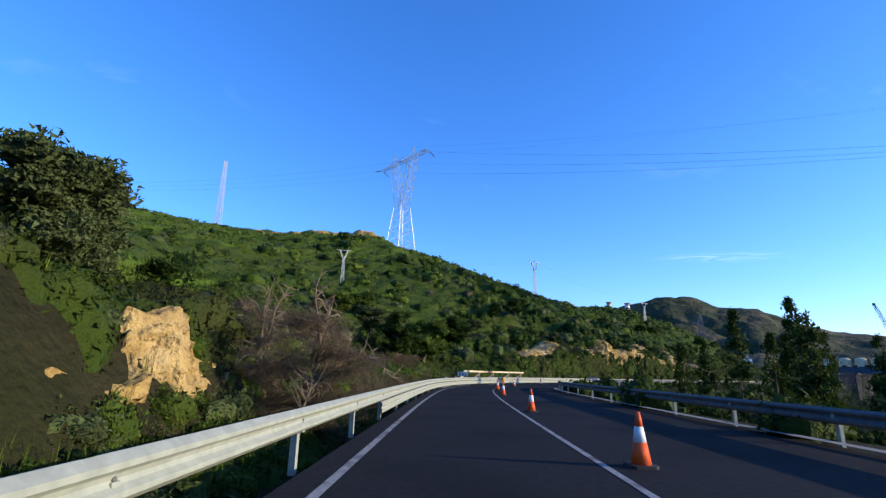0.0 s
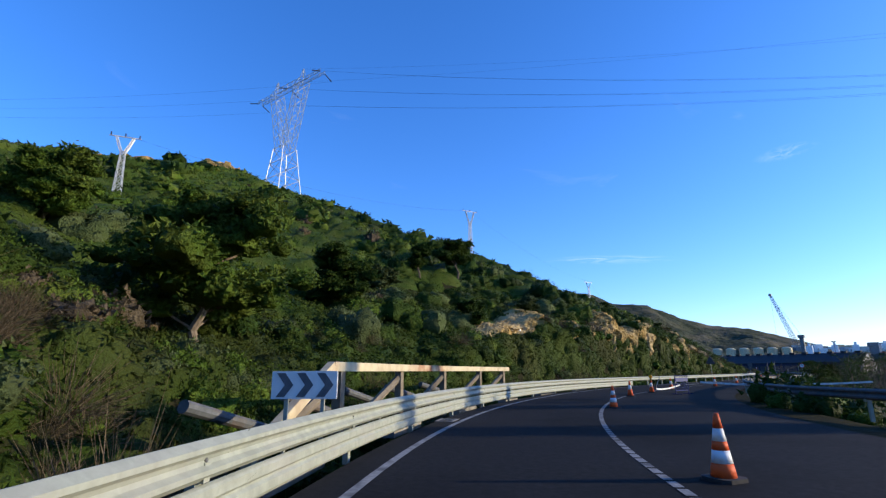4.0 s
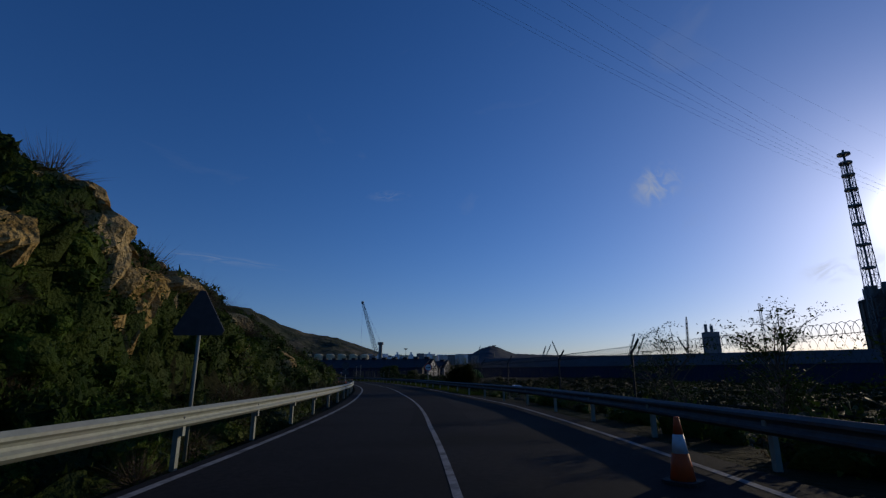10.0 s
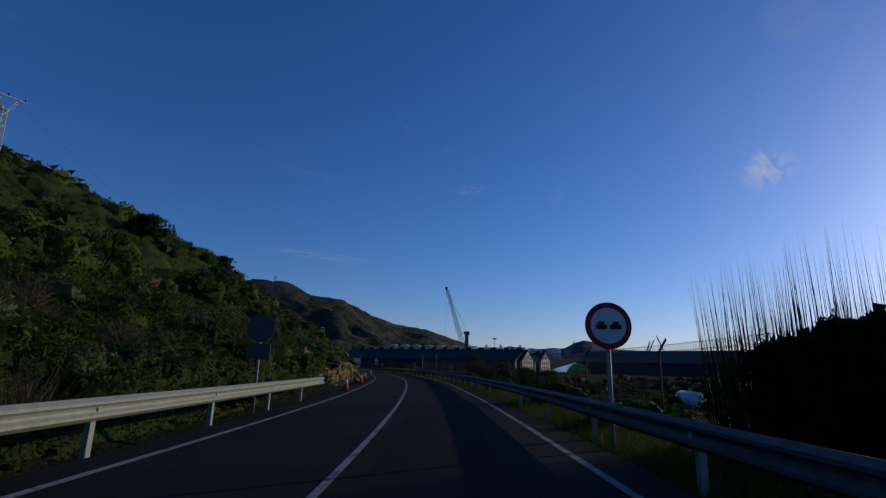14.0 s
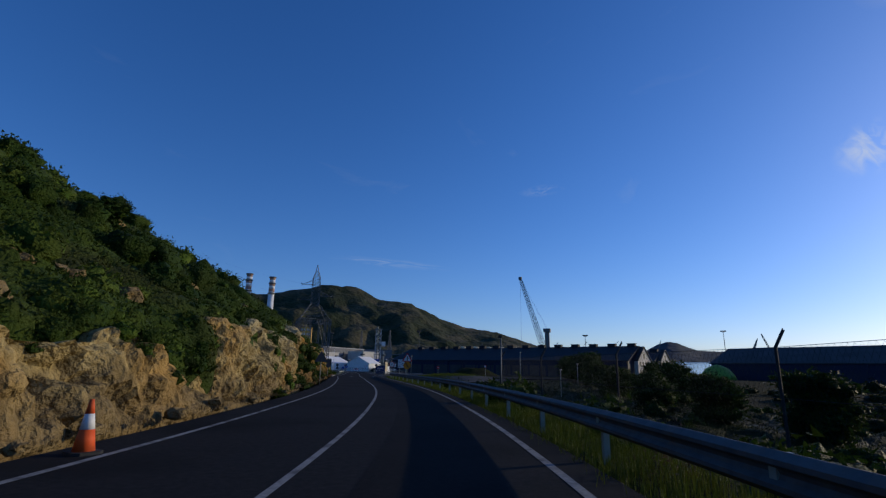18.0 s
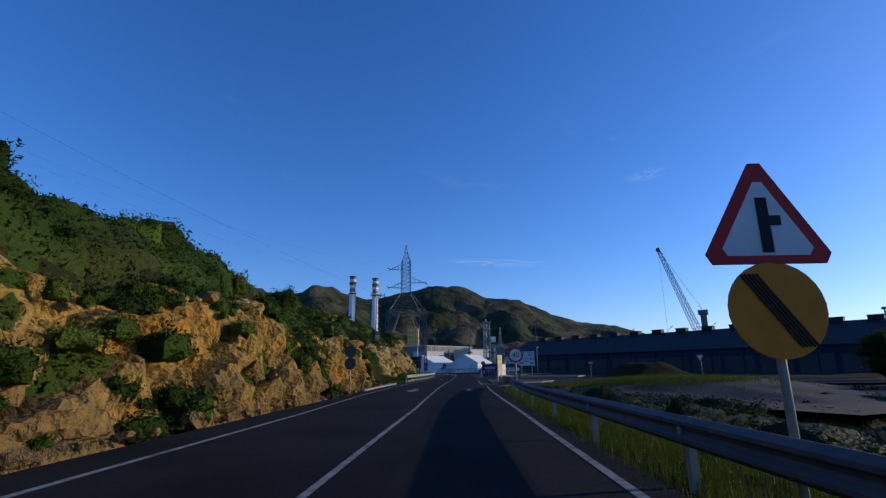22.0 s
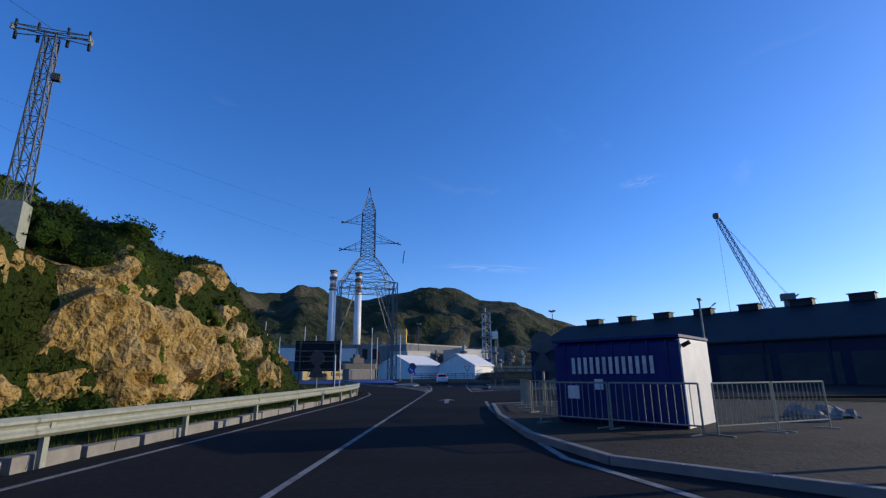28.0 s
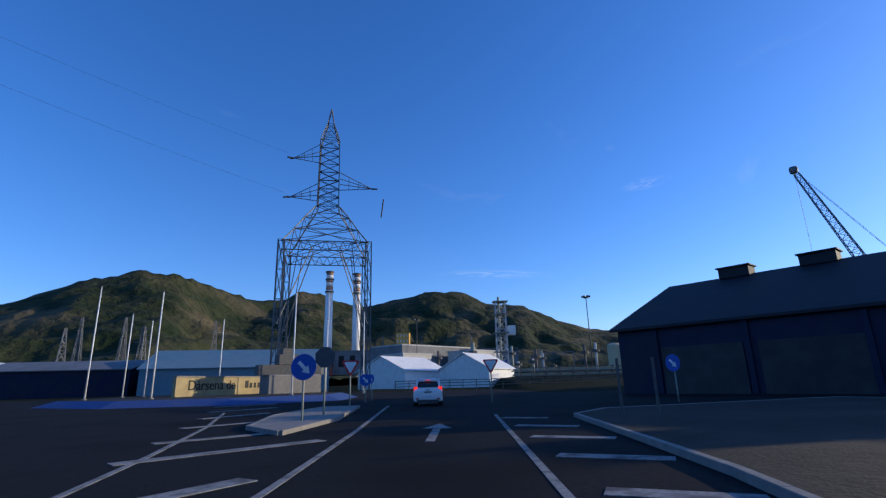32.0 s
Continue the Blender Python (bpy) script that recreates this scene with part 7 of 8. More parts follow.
for i in range(6):
    x, y = 520 + i * 12, 672 - i * 11
    t = thing("silo", place(x, y, float(far_plain(x, y)) - 2), "pale cylindrical silo across the harbour", "silo", "pale silos")
    Shape().rev(((6.2, 0), (6.2, 20), (4, 21.5), (.2, 22)), 20).done("shell", CREAM, t, smooth=False)
# pale houses and shacks on the far bank
for x, y, w, h, m_ in ((96, 530, 20, 8.5, WALL_PALE), (110, 524, 12, 7.0, WHITE), (122, 529, 9, 6.0, WALL_PALE), (150, 540, 13, 6.5, CREAM), (163, 548, 10, 9, CREAM), (138, 520, 10, 4.5, BRICK_B)):
    block("house", x, y, w, 9, h, 12, m_, "small pale house on the bank beyond the roundabout", roof=ROOF_PALE, bays=2, floors=1, z=1.5, group="houses on the far bank")
# loading tower
t = thing("loading_tower", place(287, 472, gz(287, 472), -25), "pale steel loading tower with platforms", "tower")
TH = 28.9 - gz(287, 472)
lattice(steps(0, 1.9, TH - 1, 1.7, 8), .2, .1).done("frame", LATTICE, t)
for u in (.3, .55, .8, .97):
    Shape().box((0, 0, TH * u), (5.2, 4.6, .3)).done("platform", STEEL, t)
Shape().box((3.6, 0, TH * .58), (2.6, 2.6, 3.2)).done("cabin", WHITE, t)
Shape().box((-1.2, 0, 2.4), (4.5, 4, 4.8)).done("base_house", SIGN_BLUE, t)
Shape().tube((-.5, 0, 0), (-.5, 0, TH + 1), .45, 8).done("riser", STEEL, t)
# pipe racks, stacks and frames
rg = random.Random(11)
pr_ = thing("pipe_rack", None, "crowded steel pipe rack with pale pipes beyond the roundabout", "pipe rack")
for k in range(16):
    u = k / 15
    x, y = 266 + 44 * u, 428 - 20 * u
    Shape().box((x, y, 2.2), (.2, .2, 4.4)).box((x + 2.0, y + 4.0, 2.2), (.2, .2, 4.4)).box((x + 1, y + 2, 4.2), (.2, 5.2, .2), -.45).box((x + 1, y + 2, 2.8), (.2, 5.2, .2), -.45).done("bent", STEEL_D, pr_)
for k in range(11):
    z = 1.2 + .28 * k
    o = (k % 4) * 1.2
    Shape().tube((264 + o, 429 + o * 1.2, z), (312 + o, 407 + o * 1.2, z), .08 + .03 * (k % 3), 8).done("pipe", (STEEL, CREAM, CREAM, STEEL_D)[k % 4], pr_)
for k in range(20):
    x, y = 268 + rg.random() * 75, 440 + rg.random() * 90
    z, h = float(far_plain(x, y)), 4 + rg.random() * 8
    t = thing("process_column", place(x, y, z - 1), "steel process column in the works", "column", "process columns")
    Shape().tube((0, 0, 0), (0, 0, h), .3 + rg.random() * .5, 10).done("shell", (STEEL, WALL_PALE, STEEL_D)[k % 3], t, smooth=True)
    Shape().rev(((.6, h * .7), (1.5, h * .7), (1.5, h * .7 + .9), (1.4, h * .7 + .9)), 10).done("platform", STEEL_D, t)
for k in range(6):
    x, y = 292 + rg.random() * 60, 470 + rg.random() * 120
    z, h = float(far_plain(x, y)), 8 + rg.random() * 4
    t = thing("gantry_frame", place(x, y, z - 1, -30), "tall grey substation gantry frame", "gantry", "substation gantries")
    w = 6 + rg.random() * 8
    Shape().box((-w, 0, h / 2), (.3, .3, h)).box((w, 0, h / 2), (.3, .3, h)).box((0, 0, h), (2 * w, .35, .4)).done("frame", WALL_GREY, t)
# wide low railing of the roundabout's far side
rr = thing("railing", None, "low dark railing on the far side of the roundabout", "railing")
for k in range(34):
    x, y = 224 + k * 2.1, 398 + 4 * math.sin(k / 10) - k * .9
    Shape().box((x, y, .8), (.09, .09, 1.7)).done("post", STEEL_D, rr)
for z in (.75, 1.2, 1.6):
    for k in range(33):
        f = lambda k: (224 + k * 2.1, 398 + 4 * math.sin(k / 10) - k * .9, z)
        Shape().tube(f(k), f(k + 1), .06, 5).done("rail", STEEL_D, rr)
# small pylons on the far slopes
for x, y, h in ((120, 820, 40), (80, 860, 44), (30, 800, 40), (190, 860, 42), (-30, 840, 42), (520, 1150, 46), (640, 1190, 46), (440, 1120, 44), (150, 700, 36), (110, 690, 34), (580, 960, 38)):
    z = far_plain(x, y) + (14 if y > 780 else 0)
    t = thing("power_pylon", place(x, y, float(z), x), "distant grey lattice pylon before the hills", "power pylon", "distant pylons")
    lattice(steps(0, 3, h, .5, 5), .3, .17).done("body", WALL_GREY, t)
    for u in (.72, .84, .95):
        Shape().box((0, 0, h * u), (12 - 8 * (u - .72) * 3, .4, .4)).done("crossarm", WALL_GREY, t)

# ---- town across the harbour ----
for k in range(64):
    a = radians(-44.5 - rg.random() * 14)
    r = 1450 + rg.random() * 450
    x, y = 36 - math.sin(a) * r, 90 + math.cos(a) * r
    el = 1.5 + rg.random() * .35
    h = 16 + rg.random() * 26
    zb = r * math.tan(radians(el)) - h * .6
    block("town_block", x, y, 16 + rg.random() * 26, 18, h, 45 + rg.random() * 20, (WALL_PALE, WHITE, CREAM, WALL_GREY, ROOF_PALE)[k % 5], "distant pale town building across the harbour", z=zb, bays=5, floors=5, win=WALL_GREY, group="town buildings")
for k, (az, c) in enumerate(((-49.5, RED_B), (-51.0, RED_B), (-47.6, WHITE), (-53, RED_B))):
    a = radians(az)
    x, y = 36 - math.sin(a) * 1150, 90 + math.cos(a) * 1150
    t = thing("ship", place(x, y, 1150 * math.tan(radians(1.15)), 40), "distant moored ship with a coloured hull", "ship", "moored ships")
    Shape().slab([(-40, -6), (34, -6), (44, 0), (34, 6), (-40, 6)], 0, 9).done("hull", c, t)
    Shape().slab([(-38, -5), (-24, -5), (-24, 5), (-38, 5)], 9, 22).slab([(-33, -2), (-29, -2), (-29, 2), (-33, 2)], 22, 27).done("superstructure", WHITE, t)

# ---- letter wall and flagpoles ----
# raised platform in the roundabout with a blue-painted rim
rim = [(183.5, 379), (190.5, 368.5), (200, 364.8), (209, 367), (213, 377), (211.5, 396), (205, 401), (194, 401), (185, 394)]
rc = Vector((198.5, 384))
plat = empty("roundabout_island", label="raised roundabout island with a blue-painted rim", kind="structure")
top = [tuple(rc + (Vector(q) - rc) * .88) for q in rim]
nr = len(rim)
Shape().add([(*q, -.05) for q in rim] + [(*q, .5) for q in top], [(i, (i + 1) % nr, nr + (i + 1) % nr, nr + i) for i in range(nr)]).done("painted_rim", RIM_BLUE, plat)
Shape().slab(top, .2, .504).done("paving", DIRT, plat)
a, c = Vector((194.6, 381.8, .5)), Vector((207.0, 394.6, .5))
lw = thing("letter_wall", Matrix.Translation((a + c) / 2) @ Matrix.Rotation(math.atan2(c.y - a.y, c.x - a.x), 4, "Z"), "low stone wall with raised letters by the roundabout", "wall")
WL = (c - a).length
Shape().box((0, 0, .95), (WL, .5, 2.1)).done("wall", STONE_W, lw)
Shape().box((0, -.02, 2.06), (WL + .1, .62, .14)).done("coping", CONC, lw)
written("Dársena de", 1.5, BLACK, lw, Matrix.Translation((-WL * .22, -.27, 1.1)) @ STAND, depth=.03)
for k, w in enumerate((.9, .7, .6, .8, 1.1, .8, .5, .6, .7, .6)):
    Shape().box((WL * .08 + k * .72, -.27, 1.05 + (.12 if k == 0 else 0)), (w * .6, .05, .85 if k == 0 else .6)).done("lettering_bar", BLACK, lw)
for x, y, h in ((187.2, 380.8, 11.0), (193.5, 373.8, 9.6), (188.6, 392.0, 9.8), (191.0, 390.0, 8.8), (198.8, 392.0, 9.4), (204.9, 369.4, 9.3), (214.2, 380.0, 9.2), (211.0, 386.0, 9.0)):
    t = thing("flagpole", place(x, y, .45), "bare white flagpole by the roundabout", "flagpole", "flagpoles")
    Shape().tube((0, 0, -.2), (0, 0, h), .085, 10, .05).done("pole", WHITE, t, smooth=True)
    Shape().rev(((.22, -.1), (.22, .12), (.1, .2)), 10).done("foot", CONC, t)
    Shape().rev(((.03, h), (.09, h + .06), (.03, h + .13)), 8).done("finial", STEEL, t)
t = thing("anchor_monument", place(206.6, 384, .5, 20), "dark ship-like monument on a low plinth behind the wall", "monument")
Shape().box((0, 0, 1.0), (6.5, 2.4, 2.2)).done("plinth", CONC, t)
Shape().slab([(-4.2, -.5), (3.4, -.9), (4.6, 0), (3.4, .9), (-4.2, .5)], 2.1, 3.2).box((-.6, 0, 3.8), (2.6, 1.2, 1.2)).box((-.8, 0, 4.7), (1.2, .8, .8)).tube((-.8, 0, 5), (-.8, 0, 6.6), .08, 6).done("hull", STEEL_D, t)
# small yellow board on a post beyond the guard rail
t = thing("road_sign", place(*at_road(409, -23)[:2], 0, H(391)), "small yellow square board on a post", "road sign", "road signs")
post_part(t, 2.4)
Shape().box((0, 0, 2.2), (.75, .03, .75)).done("panel", SIGN_YEL, t)
# red and white marker post on the grass inside the exit
t = thing("bollard", place(*at_road(391, -15.5)[:2], gz(*at_road(391, -15.5)[:2]), 0), "red and white plastic marker post on the grass", "bollard")
Shape().rev(((.14, -.1), (.14, .55)), 14).done("body", SIGN_RED, t, smooth=True)
Shape().rev(((.142, .55), (.142, .85), (.09, .93), (.02, .96)), 14).done("cap", CONE_W, t, "white upper part", True)
# earth bank beside the kiosk
gx2, gy2 = np.meshgrid(np.linspace(-1, 1, 40), np.linspace(-1, 1, 40))
r2 = np.sqrt(gx2 ** 2 + gy2 ** 2)
X2, Y2 = 214 + gx2 * 9, 282 + gy2 * 8
Z2 = 2.2 * smooth01((1 - r2) * 1.4) + lumps(X2, Y2, .9, 3) * .18 * (r2 < .95) - .15
bank = grid_ob("earth_bank", np.stack([X2, Y2, Z2], -1), SOIL, None, True, "structure", "dark earth bank beside the yard")
X3, Y3 = 174 + gx2 * 9, 238 + gy2 * 13
Z3 = .75 * smooth01((1 - r2) * 1.3) + lumps(X3, Y3, .8, 5) * .1 * (r2 < .95) - .25
grid_ob("gravel_bank", np.stack([X3, Y3, Z3], -1), GRAVEL, None, True, "structure", "low gravel bank with weeds beside the junction")


# ---- vehicles ----
def loft(name, rings, mat_, parent, label="", smooth=True, close=True):
    n = len(rings[0])
    v = [p for r in rings for p in r]
    f = []
    for k in range(len(rings) - 1):
        for i in range(n):
            j = (i + 1) % n
            f.append((k * n + i, k * n + j, (k + 1) * n + j, (k + 1) * n + i))
    f += [tuple(range(n))[::-1], tuple(range((len(rings) - 1) * n, len(rings) * n))]
    return link(name, v, f, mat_, parent, label, smooth)


def section(y, w, z0, z1, r=.12, n=5):
    """A rounded box section across the car."""
    out = []
    for cx, cz, a0 in ((w - r, z1 - r, 0), (-w + r, z1 - r, 90), (-w + r, z0 + r, 180), (w - r, z0 + r, 270)):
        for i in range(n):
            a = radians(a0 + 90 * i / (n - 1))
            out.append((cx + r * math.cos(a), y, cz + r * math.sin(a)))
    return out


def wheel(t, x, y, r=.31):
    w = Shape().rev(((.17, -.10), (r - .03, -.105), (r, -.07), (r, .07), (r - .03, .105), (.17, .10)), 24).done("tyre", RUBBER, None, smooth=True)
    rim = Shape().rev(((.03, .085), (.16, .075), (.205, .10), (.205, -.1), (.03, -.1)), 16).done("rim", STEEL, None)
    wh = new("wheel", w.data)
    bpy.data.objects.remove(w)
    wh.parent = t
    wh.matrix_local = Matrix.Translation((x, y, r)) @ Matrix.Rotation(math.pi / 2 * (1 if x > 0 else -1), 4, "Y")
    rim.parent = wh
    return wh


car = thing("car", place(210.6, 350.9, 0, H(391) + 4), "white five-door hatchback seen from behind, standing in the lane", "car")
W = .845
loft("body", [section(-1.99, .70, .36, .80, .12), section(-1.95, .79, .27, .94, .16), section(-1.80, .83, .22, .985, .16), section(-1.2, W, .20, .98, .15), section(0, W, .20, .96, .15), section(.9, W, .20, .94, .15),
              section(1.35, .83, .21, .90, .18), section(1.85, .76, .26, .78, .2), section(2.05, .62, .34, .66, .16)], CAR_W, car)
loft("cabin", [section(-1.90, .66, .90, 1.02, .06), section(-1.74, .70, .90, 1.36, .16), section(-1.55, .70, .90, 1.49, .18), section(-.9, .71, .90, 1.53, .18), section(-.1, .71, .90, 1.53, .18), section(.45, .69, .90, 1.45, .2), section(1.25, .64, .90, .98, .05)], CAR_W, car)
# rear window, side windows
Shape().add([(-.57, -1.905, 1.03), (.57, -1.905, 1.03), (.60, -1.845, 1.14), (.53, -1.75, 1.36), (-.53, -1.75, 1.36), (-.60, -1.845, 1.14)], [(0, 1, 2, 3, 4, 5)]).done("rear_window", DARKGLASS, car)
for sx in (-1, 1):
    for y0, y1, y2, y3 in ((-1.45, -.85, -.85, -1.35), (-.80, -.05, -.05, -.80), (.02, .95, .42, .02)):
        pts = [(sx * .722, y0, 1.0), (sx * .722, y1, 1.0), (sx * .715, y2, 1.40), (sx * .715, y3, 1.40)]
        Shape().add(pts, [(0, 1, 2, 3) if sx > 0 else (3, 2, 1, 0)]).done("side_window", DARKGLASS, car)
    Shape().box((sx * .70, -1.86, .92), (.2, .1, .30)).done("tail_light", LAMP_LIT, car, "lit red tail light")
    Shape().box((sx * .92, .72, 1.02), (.2, .12, .15)).done("mirror", CAR_W, car)
    Shape().box((sx * .60, 1.93, .68), (.3, .18, .14)).done("headlight", CONE_W, car)
    wheel(car, sx * .73, -1.25)
    wheel(car, sx * .73, 1.3)
    Shape().box((sx * .6, -1.99, .42), (.16, .03, .07)).done("reflector", LAMP_R, car)
    Shape().box((sx * .56, -.6, 1.545), (.03, 1.3, .03)).done("roof_rail", PLASTIC, car)
Shape().box((0, -1.80, 1.455), (1.15, .22, .05)).done("spoiler", CAR_W, car)
Shape().box((0, -1.915, 1.435), (.26, .02, .03)).done("brake_light", LAMP_LIT, car, "lit red brake light")
Shape().box((0, -2.0, .78), (.56, .03, .13)).done("number_plate", CONE_W, car)
Shape().box((0, -2.02, .78), (.42, .01, .06)).done("lettering_bar", GREY_T, car)
Shape().box((0, -1.98, .30), (1.25, .08, .14)).done("lower_bumper", PLASTIC, car)
Shape().box((0, -1.985, .90), (.22, .03, .05)).done("badge_bar", STEEL, car)
Shape().tube((.15, -1.84, 1.06), (-.25, -1.83, 1.10), .012, 6).done("rear_wiper", BLACK, car)

# folded barriers and a dark sheet at the guard rail's end
for i in range(4):
    p = at_road(306.6 + .14 * i, 2.75 + .10 * i)
    ladder(place(p[0], p[1], .02, H(307) + 62 + 3 * i) @ Matrix.Rotation(radians(8 + 5 * i), 4, "X"), 1.5, .85, 8, "dark folded barrier leaning at the guard rail's end", STEEL_D, "folded barriers", False)


# ---- trees ----
def tree(name, x, y, top, label, leaf=LEAF_D, bark=BARK, spread=.45, clear=.3, clumps=26, clump=.3, seed=1, lean=(0, 0), leafsize=.15, quads=70, group="trees on the slope", dead=False, category="tree", thin=False):
    z = gz(x, y)
    h = max(1.2, top - z)
    g = random.Random(seed)
    t = thing(name, place(x, y, z - .15, g.random() * 360 if not dead else 0), label, category, group)
    s = Shape()
    r0 = .010 * h + .010 if thin else .022 * h + .04
    pts = [Vector((0, 0, 0))]
    nseg = 5
    for i in range(1, nseg + 1):
        u = i / nseg
        pts.append(Vector((lean[0] * u * h + (g.random() - .5) * .08 * h, lean[1] * u * h + (g.random() - .5) * .08 * h, u * h * (.72 if not dead else .9))))
    for i in range(nseg):
        s.tube(pts[i], pts[i + 1], r0 * (1 - .75 * i / nseg), 8, r0 * (1 - .75 * (i + 1) / nseg), cap=False)
    tips = []
    for k in range(clumps):
        u = clear + (1 - clear) * g.random()
        i = min(nseg - 1, int(u * nseg))
        p = pts[i].lerp(pts[i + 1], u * nseg - i)
        a = g.random() * 6.283
        l = spread * h * (.35 + .65 * g.random()) * (1 - .55 * abs(u - .55))
        q = p + Vector((math.cos(a) * l, math.sin(a) * l, h * (.08 + .16 * g.random()) * (1 if not dead else g.random() * 2 - .7)))
        m = p.lerp(q, .55) + Vector((0, 0, .03 * h))
        s.tube(p, m, r0 * .34 * (1 - u * .5), 5, r0 * .2, cap=False).tube(m, q, r0 * .2, 5, r0 * .06, cap=False)
        tips += [q, m]
        if dead:
            for _ in range(7):
                e = q.lerp(p, g.random() * .7) + Vector(((g.random() - .5), (g.random() - .5), (g.random() - .62))) * h * .20
                b_ = q.lerp(p, g.random() * .6)
                s.tube(b_, e, .009, 3, .003, cap=False)
                tips.append(e)
    if dead:
        # heavy bent limbs, some rising and some broken over and drooping
        for k in range(8):
            p = pts[1 + k % 3].copy()
            a = k * 2.4 + g.random()
            d = Vector((math.cos(a) * .8, math.sin(a) * .8, .75 if k % 2 else 1.1)).normalized()
            r = r0 * (.70 - .04 * k)
            for j in range(8):
                d = (d + Vector((g.random() - .5, g.random() - .5, (g.random() - .5) + (-.34 if k % 2 else .05))) * .55).normalized()
                q = p + d * h * .072
                s.tube(p, q, r, 7, r * .84, cap=j == 7)
                p, r = q, r * .84
                for _ in range(5):
                    e = p + Vector((g.random() - .5, g.random() - .5, g.random() - .35)) * h * .26
                    m = p.lerp(e, .5) + Vector((g.random() - .5, g.random() - .5, g.random() - .3)) * .16
                    s.tube(p, m, .016, 4, .010, cap=False).tube(m, e, .010, 3, .004, cap=False)
    s.done("trunk", bark, t)
    if dead:
        tips = [q for k, q in enumerate(tips) if q.z < h * (.62 + .3 * g.random()) and k % 7 < 5]
    if clumps:
        gg = np.random.default_rng(seed)
        cl = [bush(int(quads * (1 if dead else 2.8)), seed * 7 + k, leafsize / max(.2, clump * h * .5) if not dead else .09, 0 if dead or thin else 3, .75, .2 if dead or thin else .45, .56, .28) for k in range(4)]
        places = [tuple(p) for p in tips] + [(0, 0, h * .72)]
        sizes = [clump * h * (.55 + .6 * gg.random()) * .5 for _ in places]
        scatter("crown", leaf, places, [.95 * k for k in sizes] if dead else sizes, HANGING if dead else cl, seed + 3, t, "", "", .8)
    return t


def conifer(x, y, top, seed):
    z = gz(x, y)
    h = top - z
    g = random.Random(seed)
    t = thing("conifer", place(x, y, z - .15), "dark slim ragged conifer below the road", "tree", "conifers below the road")
    Shape().tube((0, 0, 0), (.1, .05, h), .12, 8, .02).done("trunk", BARK, t)
    places, sizes = [], []
    for k in range(46):
        u = .1 + .9 * g.random() ** .8
        r = h * .15 * (1.05 - u) * (.5 + .8 * g.random())
        a = g.random() * 6.283
        places.append((math.cos(a) * r, math.sin(a) * r, h * u))
        sizes.append(h * (.035 + .05 * (1 - u)) * (.7 + .6 * g.random()))
    scatter("crown", LEAF_D, places, sizes, [bush(44, seed + k, .30, 0, 1.2, .2) for k in range(3)], seed, t, "", "", 1.25)


tree("pine_tree", 15.3, 101.5, 16.6, "dark umbrella pine standing out on the slope", spread=.42, clear=.55, clumps=26, seed=4, quads=110)
tree("pine_tree", 10.6, 99.0, 15.2, "slim dark pine beside a larger one", spread=.25, clear=.5, clumps=14, seed=5)
for i, (x, y, tp) in enumerate(((-4.8, 53.5, 7.6), (-8.5, 60, 9.0), (-2.0, 66, 8.4), (2.5, 84, 10.5), (6.0, 92, 11.0), (-12, 74, 13), (13.5, 88.0, 7.4), (22, 98, 9.5), (-14, 62, 11.5))):
    tree("pine_tree", x, y, tp, "dark spreading pine with pale bare limbs" if i % 2 else "brownish pine crowding the slope", (LEAF_D, LEAF_O, LEAF)[i % 3], BARK_P, .55, .18, 30, .36, 20 + i, quads=90)
tree("olive_tree", -10.4, 12.6, 7.0, "tall grey-green olive-like tree above the ledge", LEAF_O, BARK, .32, .12, 60, .42, 41, quads=230, leafsize=.10)
tree("olive_tree", -13.0, 11.8, 6.4, "grey-green tree crowding a taller one", LEAF_O, BARK, .34, .12, 40, .42, 42, quads=200, leafsize=.10)
tree("olive_tree", -9.6, 16.6, 4.8, "dark bushy tree at the foot of the slope", LEAF_D, BARK, .5, .1, 36, .36, 43, quads=180, leafsize=.10)
tree("dead_tree", -4.4, 16.9, 4.0, "dead brown tree with pale broken limbs and hanging twigs", LEAF_B, BARK_P, .5, .15, 24, .30, 44, (.16, -.05), .12, 150, "dead trees", True)
tree("dead_tree", -6.2, 18.4, 4.2, "dry grey tree with bare twigs beside the guard rail", LEAF_B, BARK_P, .4, .2, 18, .24, 45, (-.1, .05), .10, 60, "dead trees", True)
for i, (x, y, tp) in enumerate(((120, 205, 21.5), (104, 190, 22.5), (92, 178, 22), (128, 235, 20), (134, 250, 17), (70, 165, 23), (60, 150, 24.5), (46, 142, 27))):
    tree("ridge_tree", x, y, gz(x, y) + 2.8, "dark round bushy tree on the ridge", LEAF_D, BARK, .5, .1, 16, .7, 60 + i, quads=110, group="ridge trees")
for i, (x, y, tp) in enumerate(((22.0, 29.8, 4.3), (27.0, 26.6, 2.7), (19.5, 40.5, 3.0), (24.5, 37, 3.6), (30, 34, 3.4), (18.5, 47, 2.2), (33, 46, 4.6), (40, 52, 5.0), (52.3, 72.8, 5.6), (24, 21, 2.4), (29.5, 17, 3.2), (36, 24, 4.4), (35.6, 60.1, 8.2), (37.2, 52.4, 8.6), (39.5, 57.5, 6.0), (33.5, 63.5, 5.0), (31.5, 66, 4.4))):
    conifer(x, y, tp + 1.0, 80 + i)
